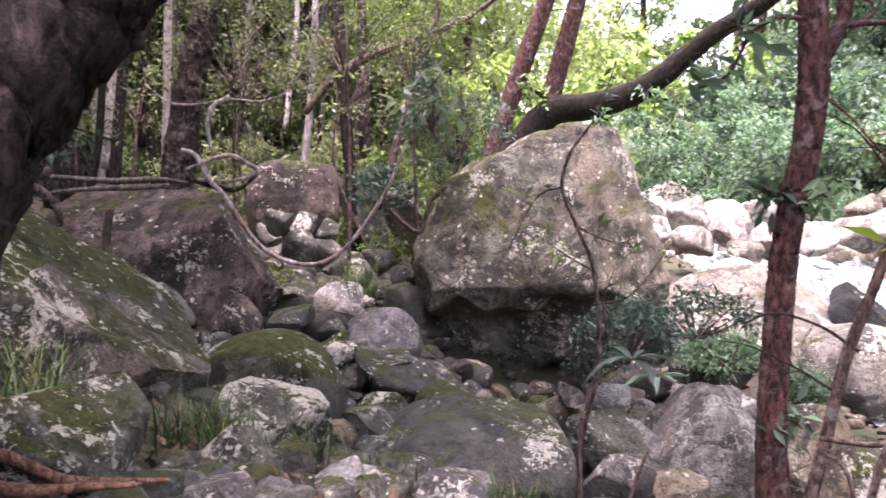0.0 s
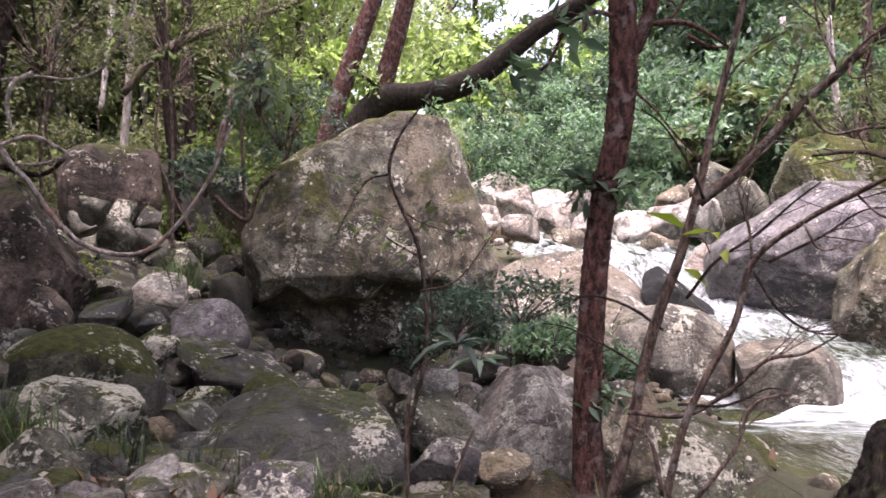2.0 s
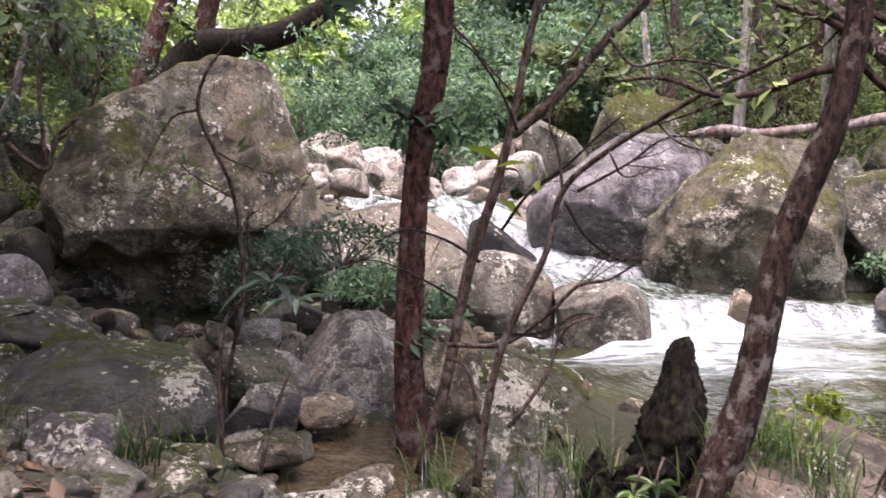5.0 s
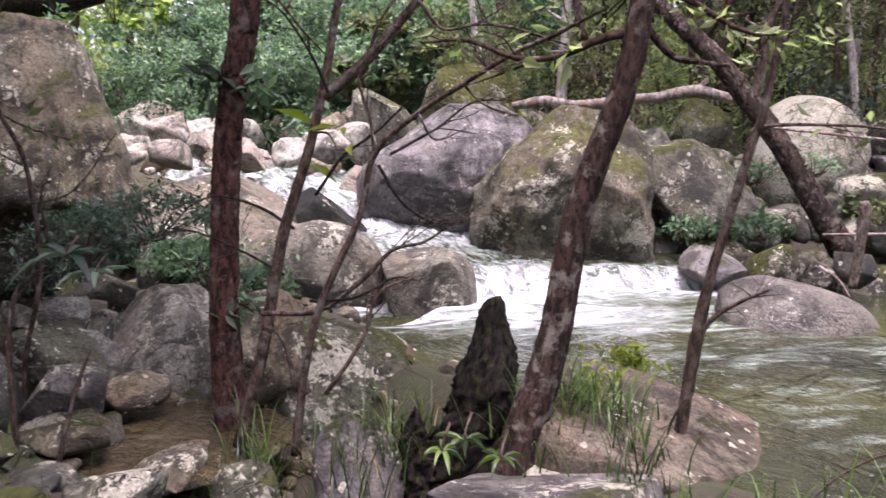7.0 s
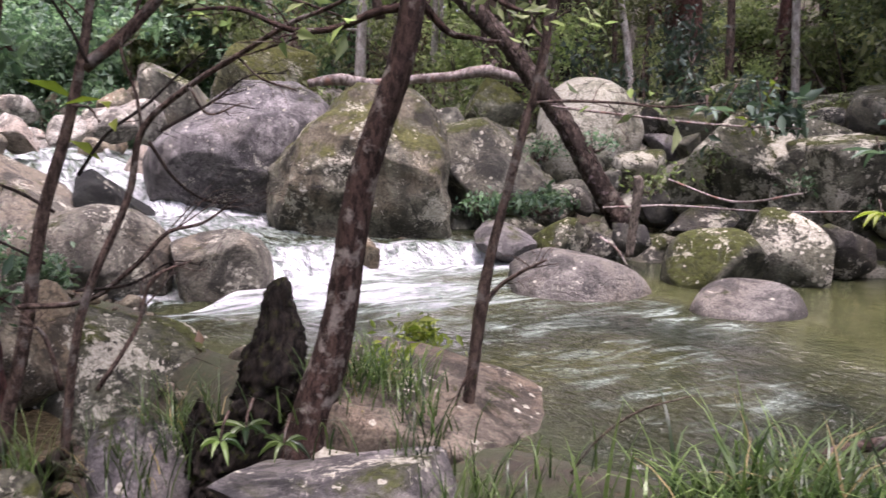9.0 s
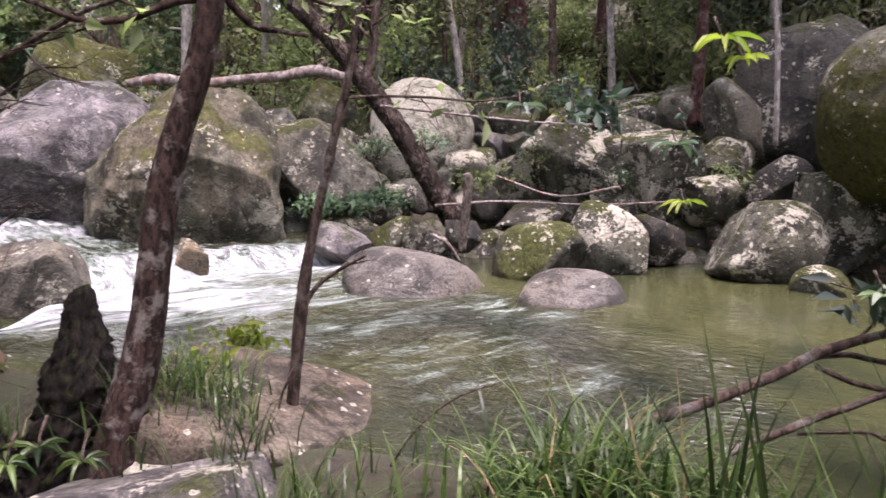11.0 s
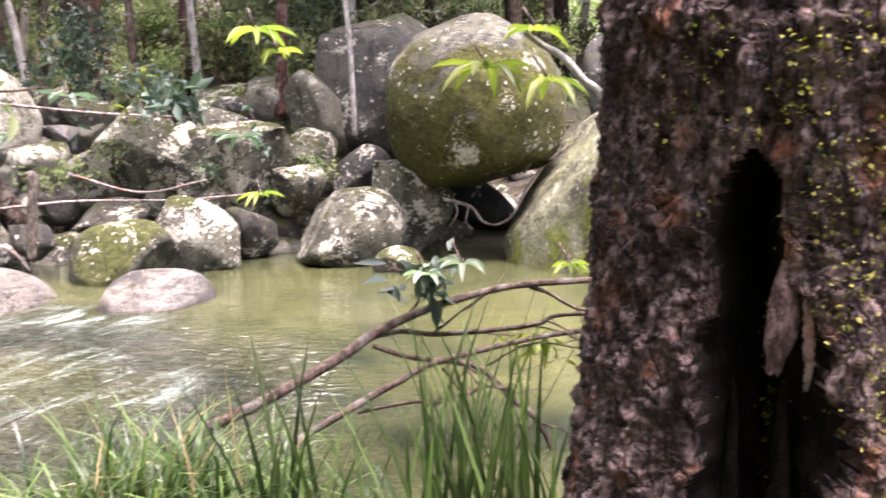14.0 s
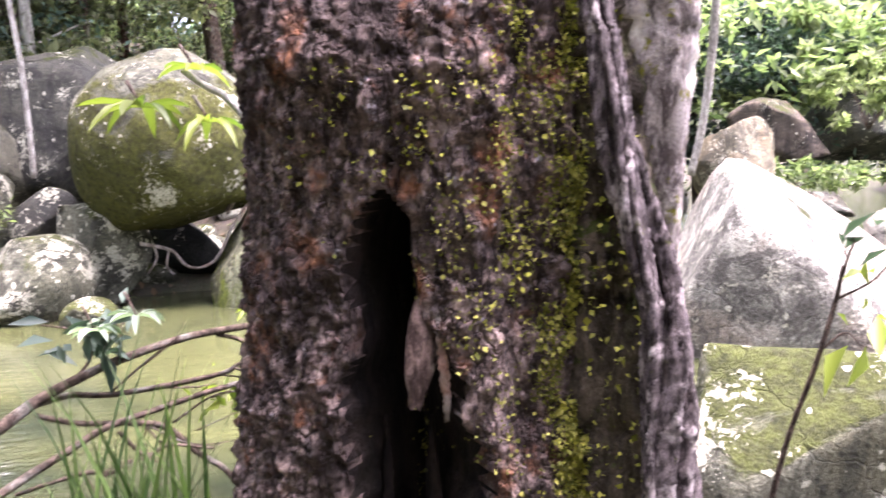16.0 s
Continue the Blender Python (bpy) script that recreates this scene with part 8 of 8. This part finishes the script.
    ang = np.radians(rng.uniform(110, 235, n))
    rr = np.interp(zc, (0.0, 0.52, 1.12, 1.68, 2.6), (0.14, 0.12, 0.10, 0.08, 0.05)) + 0.012
    c = np.stack([np.interp(zc, (0.0, 0.52, 1.12, 1.68, 2.6), (-0.37, -0.37, -0.362, -0.34, -0.30)) + rr * np.cos(ang), np.interp(zc, (0.0, 0.52, 1.12, 1.68, 2.6), (-0.42, -0.40, -0.382, -0.342, -0.30)) + rr * np.sin(ang), zc], 1)
    out = np.stack([np.cos(ang), np.sin(ang), np.zeros(n)], 1) * 0.8
    part("creeper", mesh_of("creeper", *leaf_data(c, 0.014, rng, 0.6, 0.75, 0.35, out), LEAF["creeper"]), base, "small yellow-green creeper leaves on a mossy rib")
    overhead(base, [(3.6, -0.6, 6.8, 0.7)])
    # moss felt and creeper leaves in bands down the ribs
    def on_bark(th, zc, lift):
        ai = (np.round(th / 360 * na).astype(int)) % na
        zi = np.clip(np.searchsorted(zs, zc), 0, nz - 1)
        c, e = np.cos(np.radians(th)), np.sin(np.radians(th))
        rr = r[zi, ai] + lift
        return np.stack([rr * c + 0.03 * np.sin(zc * 0.9), rr * e, zc], 1), np.stack([c, e, 0 * c], 1) * 0.8

    def band(n, rows):
        w = np.array([q[0] for q in rows])
        pick = rng.choice(len(rows), size=n, p=w / w.sum())
        mid, wide, z0, z1 = (np.array([q[k] for q in rows])[pick] for k in (1, 2, 3, 4))
        zc = z0 + (z1 - z0) * rng.uniform(0, 1, n)
        th = mid + wide * rng.normal(size=n) + 3.5 * np.sin(zc * 3.1 + mid)
        keep = np.sin(zc * 11 + th * 0.35) + np.sin(zc * 23 - th * 0.21) + rng.normal(size=n) * 0.7 > -0.1
        return th[keep], zc[keep]

    th, zc = band(34000, [(0.66, 215, 4.8, 0.2, 2.6), (0.22, 233, 5, 0.2, 2.6), (0.07, 197, 8, 1.3, 2.5), (0.05, 182, 12, 0.4, 1.5)])
    c, out = on_bark(th, zc, 0.006)
    part("moss", mesh_of("moss", *leaf_data(c, 0.009, rng, 0.5, 0.9, 0.4, out), LEAF["felt"]), base, "olive moss felt on the ribs")
    th, zc = band(14000, [(0.80, 216, 3.6, 0.2, 2.6), (0.13, 233, 4, 0.2, 2.6), (0.045, 197, 8, 1.2, 2.2), (0.025, 165, 16, 1.48, 1.72)])
    c, out = on_bark(th, zc, 0.012)
    part("creeper", mesh_of("creeper", *leaf_data(c, 0.0105, rng, 0.6, 0.8, 0.45, out), LEAF["creeper"]), base, "small yellow-green creeper leaves clinging to bark")


hollow_tree()


def stump():
    rng = np.random.default_rng(12)
    base = new("stump")
    base.location = (2.74, 3.36, -0.5)
    tagged(base, "black rotten jagged stump with moss beside a leaning trunk", "stump")

    def shell(name, x0, y0, r0, h, lean, jag, seed, mat):
        g = np.random.default_rng(seed)
        nz, na = 60, 56
        t = np.linspace(0, 1, nz)[:, None]
        a = np.linspace(0, 2 * math.pi, na, endpoint=False)[None]
        top = h * (1 - jag * (0.5 + 0.5 * np.sin(a + g.uniform(0, 6))) - 0.006 * np.abs(np.sin(a * 5 + 1)))
        z = t * top
        r = r0 * np.interp(t, (0, 0.06, 0.3, 0.6, 0.76, 0.87, 0.94, 1.0), (1.12, 1.0, 0.80, 0.58, 0.46, 0.30, 0.31, 0.24)) + 0.0 * a
        p = np.stack(np.broadcast_arrays(np.cos(a), np.sin(a), z * 3), -1).reshape(-1, 3)
        r = r + (np.abs(waves(p, g, 5, 4.1, 0.030, 0.72)) - 0.02).reshape(r.shape) * (1.2 - 0.75 * t)
        r = r + 0.02 * np.array([noise.fractal(Vector(c), 0.8, 2.1, 4) for c in p * (3.0, 3.0, 2.2)]).reshape(r.shape) * np.minimum(1, r / 0.1)
        r = r * np.sqrt(1 - 0.6 * t**14)
        v = np.stack([x0 + r * np.cos(a) + lean[0] * z - 0.035 * np.sin(z * 4.5), y0 + r * np.sin(a) + lean[1] * z + 0.02 * np.sin(z * 7), z], -1).reshape(-1, 3)
        v = np.vstack([v, [[x0 + lean[0] * h * 0.7, y0 + lean[1] * h * 0.7, h * 0.72]]])
        i, j = np.meshgrid(np.arange(nz - 1), np.arange(na), indexing="ij")
        i, j = i.ravel(), j.ravel()
        k = (j + 1) % na
        q = np.stack([i * na + j, i * na + k, (i + 1) * na + k, (i + 1) * na + j], 1)
        f = np.vstack([q[:, [0, 1, 2]], q[:, [0, 2, 3]]])
        js = np.arange(na)
        f = np.vstack([f, np.stack([(nz - 1) * na + js, (nz - 1) * na + (js + 1) % na, np.full(na, nz * na)], 1)])
        part(name, mesh_of(name, v, f, mat), base)

    shell("stump_body", 0.06, -0.02, 0.25, 1.08, (0.02, -0.02), 0.03, 13, BARK["rotten"])
    shell("broken_side", -0.2, 0.12, 0.16, 0.52, (-0.10, 0.06), 0.3, 14, BARK["rotten"])
    shell("broken_side", 0.20, -0.12, 0.17, 0.5, (0.05, -0.1), 0.4, 15, BARK["rotten"])


stump()

# ---------------------------------------------------------------- grasses of the near bank
for x, y, n, ln in ((3.08, 1.18, 70, 0.40), (3.14, 0.98, 120, 0.50), (3.12, 0.80, 130, 0.56), (3.02, 0.92, 90, 0.52), (3.16, 0.62, 60, 0.46), (3.1, 0.42, 40, 0.42), (3.06, 0.15, 40, 0.42)):
    grass_clump(x, y, n, ln, 0.017, 0.24, "grass", 0.06, None, 1.05)
for x, y, n, ln in ((3.05, 0.42, 16, 0.72), (2.98, 0.30, 12, 0.62), (3.0, -0.02, 16, 0.80), (2.96, -0.14, 18, 0.86), (2.9, -0.30, 18, 0.80), (2.86, -0.2, 10, 0.85), (3.0, 1.5, 7, 0.45)):
    grass_clump(x, y, n, ln, 0.022, 0.15, "grass", 0.06, None, 0.22)
for x, y, n, ln in ((3.2, 0.62, 5, 0.55), (3.22, 0.9, 4, 0.5)):
    grass_clump(x, y, n, ln, 0.012, 0.2, "straw", 0.1, None, 0.4)
for x, y, n, ln, z in ((3.11, 2.98, 110, 0.42, -0.02), (2.98, 2.95, 90, 0.4, -0.05), (3.25, 2.95, 80, 0.36, -0.02), (2.8, 2.85, 60, 0.35, -0.1), (2.7, 1.76, 40, 0.35, None), (-1.45, 4.26, 120, 0.5, 0.28), (-1.3, 4.5, 90, 0.45, 0.3), (-2.03, 3.9, 90, 0.55, 0.6), (-0.34, 4.29, 60, 0.34, 0.1), (0.28, 4.15, 80, 0.36, 0.0), (-0.78, 4.53, 60, 0.34, 0.22), (-1.88, 8.6, 60, 0.45, 0.6), (-0.99, 9.2, 90, 0.55, 0.68), (1.92, 4.1, 24, 0.45, -0.35), (2.5, 3.67, 110, 0.5, -0.3), (0.44, 4.6, 60, 0.36, -0.2), (1.6, 3.6, 60, 0.4, -0.35), (2.18, 3.6, 90, 0.5, -0.4), (3.3, 3.05, 70, 0.36, -0.1), (2.91, 2.03, 26, 0.30, None), (3.14, 1.78, 18, 0.30, None), (3.10, 2.66, 46, 0.30, -0.06), (2.98, 2.45, 40, 0.30, -0.10), (2.80, 2.22, 36, 0.32, None), (2.86, 1.92, 30, 0.34, None), (0.50, 4.87, 90, 0.42, -0.25), (0.70, 4.45, 30, 0.40, -0.30), (1.85, 3.99, 30, 0.42, -0.35), (0.56, 6.36, 60, 0.40, -0.10)):
    grass_clump(x, y, n, ln, 0.010, 0.22, "grass", 0.08, z)

# amber puddle among the channel stones
n = 48
u, v = np.meshgrid(np.linspace(-1, 1, n), np.linspace(-1, 1, n), indexing="ij")
qx, qy = u * np.sqrt(1 - v * v / 2), v * np.sqrt(1 - u * u / 2)
tagged(new("puddle", mesh_of("puddle", np.stack([1.42 + 0.85 * qx, 4.72 + 0.8 * qy, np.full_like(qx, -0.33)], -1).reshape(-1, 3), grid_faces(n, n), PUDDLE)), "amber glinting shallow water among stones", "water", kind="structure")

# ---------------------------------------------------------------- shrubs by the great boulder and along the water


def fine_shrub(x, y, z, rx, rz, n, leaf, size, label):
    rng = np.random.default_rng(next(SEEDS))
    base = new("shrub")
    base.location = (x, y, z)
    tagged(base, label, "shrub")
    p, c = clump_points(rng, n, 26, (rx, rx * 0.8, rz), 0.07)
    part("foliage", mesh_of("foliage", *leaf_data(p, size, rng, 0.5, 0.42), LEAF[leaf]), base)
    for k, q in enumerate(c[:12]):
        tube("twig", [(0, 0, -rz), q * 0.5 + np.array((0, 0, -0.1)), q], [0.012, 0.008, 0.003], BARK["brown"], 5, 4, k, 0.2, base)


def leafy_sapling(x, y, z, rx, rz, n, leaf, size):
    """A slim stem from the ground with airy clumps of small leaves."""
    rng = np.random.default_rng(next(SEEDS))
    g = float(ground_height(x, y)) - 0.1
    base = new("sapling")
    base.location = (x, y, g)
    word = {"fern": "grey-green", "deep": "deep green", "olive": "olive", "shade": "dull olive"}.get(leaf, "dull green")
    tagged(base, "slim forest sapling with airy sprays of %s leaves" % word, "sapling", "forest saplings")
    top = np.array((0, 0, z - g))
    tube("stem", [(rng.normal() * 0.2, rng.normal() * 0.2, 0), top * 0.5 + rng.normal(size=3) * 0.12, top], [0.03, 0.022, 0.012], BARK["brown"], 6, 5, next(SEEDS), 0.15, base)
    p, c = clump_points(rng, n, 30, (rx, rx * 0.8, rz), 0.11)
    part("foliage", mesh_of("foliage", *leaf_data(p + top, size, rng, 0.55, 0.40), LEAF[leaf]), base)
    for k, q in enumerate(c[:16]):
        tube("twig", [top * 0.8, q * 0.5 + top * 0.97, q + top], [0.010, 0.007, 0.003], BARK["brown"], 5, 4, k, 0.2, base)


fine_shrub(1.46, 6.44, 0.65, 0.41, 0.25, 1500, "fern", 0.050, "fine-leaved grey-green shrub hanging before a boulder")
fine_shrub(1.18, 6.49, 0.46, 0.16, 0.21, 500, "fern", 0.045, "fine-leaved grey-green shrub hanging before a boulder")
fine_shrub(1.90, 6.11, 0.83, 0.44, 0.18, 900, "fern", 0.050, "fine-leaved grey-green shrub over rocks")
fine_shrub(2.40, 6.79, 0.45, 0.40, 0.15, 900, "deep", 0.060, "low deep green creeper over dark rocks")
fine_shrub(2.42, 7.19, 0.33, 0.44, 0.13, 1100, "deep", 0.060, "low deep green creeper over a ledge")
fine_shrub(3.01, 6.77, 0.14, 0.22, 0.20, 800, "deep", 0.060, "low deep green creeper on a boulder")
fine_shrub(-0.78, 10.10, 1.92, 0.42, 0.27, 1000, "fern", 0.070, "dense dark green bush between boulders")
fine_shrub(-0.12, 9.00, 2.86, 0.36, 0.36, 120, "silver", 0.150, "hanging spray of pale grey-green leaves")
fine_shrub(-2.46, 4.92, 2.03, 0.27, 0.11, 140, "fern", 0.080, "pale-leaved sprays near a dark trunk")
fine_shrub(8.29, 5.64, 0.40, 0.42, 0.12, 420, "deep", 0.085, "green ferny plants in a bank hollow")
fine_shrub(7.81, 6.10, 0.42, 0.24, 0.12, 220, "deep", 0.080, "green ferny plants in a bank hollow")
fine_shrub(9.43, 4.30, 0.75, 0.36, 0.12, 380, "forest", 0.085, "green ferny plants on the bank")
fine_shrub(11.06, 4.58, 1.63, 0.40, 0.20, 150, "olive", 0.200, "long pale leaves over far bank rocks")
fine_shrub(4.06, 3.55, -0.01, 0.16, 0.07, 200, "bright", 0.070, "small bright green plant on a slab")
fine_shrub(9.00, 3.24, 1.42, 0.30, 0.18, 90, "fern", 0.180, "long pale leaves over far bank rocks")
fine_shrub(8.48, 5.09, 1.14, 0.26, 0.12, 200, "deep", 0.055, "small green plants rooted between bank rocks")
fine_shrub(9.12, 3.95, 0.97, 0.26, 0.12, 200, "forest", 0.055, "small green plants rooted between bank rocks")
fine_shrub(9.48, 3.11, 0.69, 0.26, 0.12, 200, "deep", 0.055, "small green plants rooted between bank rocks")
fine_shrub(9.67, 2.53, 0.50, 0.26, 0.12, 200, "deep", 0.055, "small green plants rooted between bank rocks")
fine_shrub(8.81, 4.55, 0.69, 0.26, 0.12, 200, "forest", 0.055, "small green plants rooted between bank rocks")
fine_shrub(9.81, 1.99, 0.73, 0.26, 0.12, 200, "forest", 0.055, "small green plants rooted between bank rocks")
fine_shrub(8.15, 5.55, 1.05, 0.26, 0.12, 200, "deep", 0.055, "small green plants rooted between bank rocks")
fine_shrub(9.27, 3.63, 1.68, 0.29, 0.16, 420, "fern", 0.060, "small green plants rooted between bank rocks")
fine_shrub(12.58, -9.74, 0.70, 1.5, 0.22, 2200, "forest", 0.110, "dull green low plants on the far bank")
fine_shrub(16.76, -12.51, 3.08, 2.91, 1.39, 4200, "olive", 0.180, "olive-green leaves across the creek")
fine_shrub(13.51, -11.74, 2.12, 1.18, 0.71, 1500, "olive", 0.160, "olive-green leaves across the creek")
fine_shrub(3.36, 3.11, 0.07, 0.10, 0.09, 160, "bright", 0.050, "small bright green plant on a slab")
fine_shrub(-0.70, 10.78, 1.14, 0.26, 0.12, 240, "shade", 0.060, "low olive herbs among rubble")
fine_shrub(-1.86, 9.11, 0.89, 0.14, 0.09, 130, "bright", 0.045, "low green herbs between stones")
fine_shrub(0.89, 14.97, 3.44, 0.83, 1.04, 2000, "light", 0.160, "sunlit yellow-green saplings behind the great boulder")
fine_shrub(9.04, 14.68, 3.15, 1.53, 0.94, 2500, "olive", 0.200, "olive bushes above the bank rocks")
fine_shrub(6.02, 25.29, 6.08, 1.98, 1.44, 1600, "light", 0.280, "pale sunlit leaves upstream")
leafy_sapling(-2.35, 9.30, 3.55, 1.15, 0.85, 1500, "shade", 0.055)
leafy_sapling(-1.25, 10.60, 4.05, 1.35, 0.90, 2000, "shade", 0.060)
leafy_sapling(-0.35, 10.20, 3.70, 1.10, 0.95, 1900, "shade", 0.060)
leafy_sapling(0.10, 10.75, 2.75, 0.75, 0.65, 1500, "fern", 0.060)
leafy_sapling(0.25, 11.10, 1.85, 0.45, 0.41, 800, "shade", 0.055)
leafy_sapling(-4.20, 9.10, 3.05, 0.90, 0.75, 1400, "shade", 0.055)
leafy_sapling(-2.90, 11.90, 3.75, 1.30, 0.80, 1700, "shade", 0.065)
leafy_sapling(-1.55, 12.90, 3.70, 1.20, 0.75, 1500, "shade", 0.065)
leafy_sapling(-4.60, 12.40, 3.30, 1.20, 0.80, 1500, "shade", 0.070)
leafy_sapling(8.71, 11.09, 3.04, 1.26, 0.78, 2000, "olive", 0.090)
leafy_sapling(10.13, 15.00, 4.32, 1.50, 1.00, 1800, "deep", 0.120)
leafy_sapling(13.53, 10.19, 2.92, 1.72, 0.86, 2200, "olive", 0.100)
leafy_sapling(14.77, 8.42, 3.17, 1.72, 0.80, 2200, "shade", 0.100)
leafy_sapling(15.91, 6.15, 2.85, 1.49, 0.80, 2000, "olive", 0.100)
leafy_sapling(16.49, 4.49, 2.94, 1.14, 0.74, 1500, "forest", 0.100)
leafy_sapling(11.90, 11.96, 2.84, 1.83, 0.86, 2400, "shade", 0.100)
leafy_sapling(15.63, 6.60, 2.80, 1.49, 0.86, 2200, "shade", 0.100)
leafy_sapling(16.29, 4.80, 2.44, 1.49, 0.86, 2200, "olive", 0.100)
leafy_sapling(16.19, 5.55, 3.23, 1.72, 0.86, 2200, "forest", 0.100)
leafy_sapling(16.87, 3.33, 3.59, 1.14, 0.74, 1600, "olive", 0.100)

# ---------------------------------------------------------------- loose stones and leaf litter
crng = np.random.default_rng(9)


def scatter_stones(name, centre, spread, n, small, large, mat, label):
    v0, f0 = ico(2)
    data = []
    for k in range(n):
        x, y = np.array(centre) + crng.normal(size=2) * np.array(spread)
        d, lev, half, side = creek(np.array(x), np.array(y))
        s = crng.uniform(small, large) * crng.uniform(0.6, 1.4)
        p = v0 / (np.abs(v0) ** 2.8).sum(1, keepdims=True) ** (1 / 2.8)
        for _ in range(5):
            e = crng.normal(size=3)
            e /= np.linalg.norm(e)
            p = p - np.maximum(p @ e - crng.uniform(0.6, 0.85), 0)[:, None] * e
        q = p * s * crng.uniform(0.6, 1.3, size=3) * np.array((1, 1, 0.75))
        c, w = math.cos(k), math.sin(k)
        q = q @ np.array(((c, w, 0), (-w, c, 0), (0, 0, 1)))
        data.append((q + np.array((x, y, float(ground_height(x, y)) + s * 0.2)), f0))
    tagged(new(name, mesh_of(name, *join(*data), ROCK[mat])), label, "stones", kind="stuff")


scatter_stones("pebbles", (1.5, 6.2), (1.5, 1.3), 330, 0.03, 0.11, "tan", "pale creek pebbles in the dry channel")
scatter_stones("pebbles", (-0.5, 6.6), (0.9, 1.5), 300, 0.04, 0.14, "damp", "grey creek pebbles between boulders")
scatter_stones("pebbles", (-1.4, 10.0), (1.2, 1.6), 300, 0.08, 0.22, "dark", "dark rubble on the forest slope")
scatter_stones("pebbles", (-1.5, 10.4), (0.55, 0.7), 130, 0.07, 0.17, "grey", "grey rubble at the foot of the slope")
scatter_stones("pebbles", (10.6, 3.5), (1.1, 2.6), 210, 0.10, 0.32, "lichen", "lichened rubble of the far bank")
scatter_stones("pebbles", (9.3, 6.5), (1.4, 1.6), 160, 0.12, 0.35, "grey", "grey rubble of the far bank")
scatter_stones("pebbles", (8.5, 19), (2.2, 4), 260, 0.15, 0.5, "pale", "pale boulder rubble upstream")
scatter_stones("pebbles", (-0.6, 3.9), (1.2, 0.5), 160, 0.03, 0.10, "grey", "grey stones sunk in the bank")


def litter(name, centre, spread, n, leaf, size, label):
    xy = np.array(centre) + crng.normal(size=(n, 2)) * np.array(spread)
    z = ground_height(xy[:, 0], xy[:, 1]) + 0.012
    tagged(new(name, mesh_of(name, *leaf_data(np.c_[xy, z], size, crng, 0.92, 0.5), LEAF[leaf])), label, "leaf litter", kind="stuff")


litter("leaf_litter", (-1.2, 3.7), (0.8, 0.5), 1800, "litter", 0.06, "brown fallen leaves on bare soil")
litter("leaf_litter", (-1, 12), (4, 3), 7000, "litter", 0.10, "brown fallen leaves on the forest slope")
litter("leaf_litter", (12.5, 4), (2.5, 5), 6000, "litter", 0.10, "brown fallen leaves on the far bank")
litter("leaf_litter", (15, 6), (3, 6), 5000, "olive", 0.16, "low green seedlings over the far slope")
litter("leaf_litter", (-2, 16), (5, 2.5), 2200, "shade", 0.09, "low green seedlings over the forest slope")
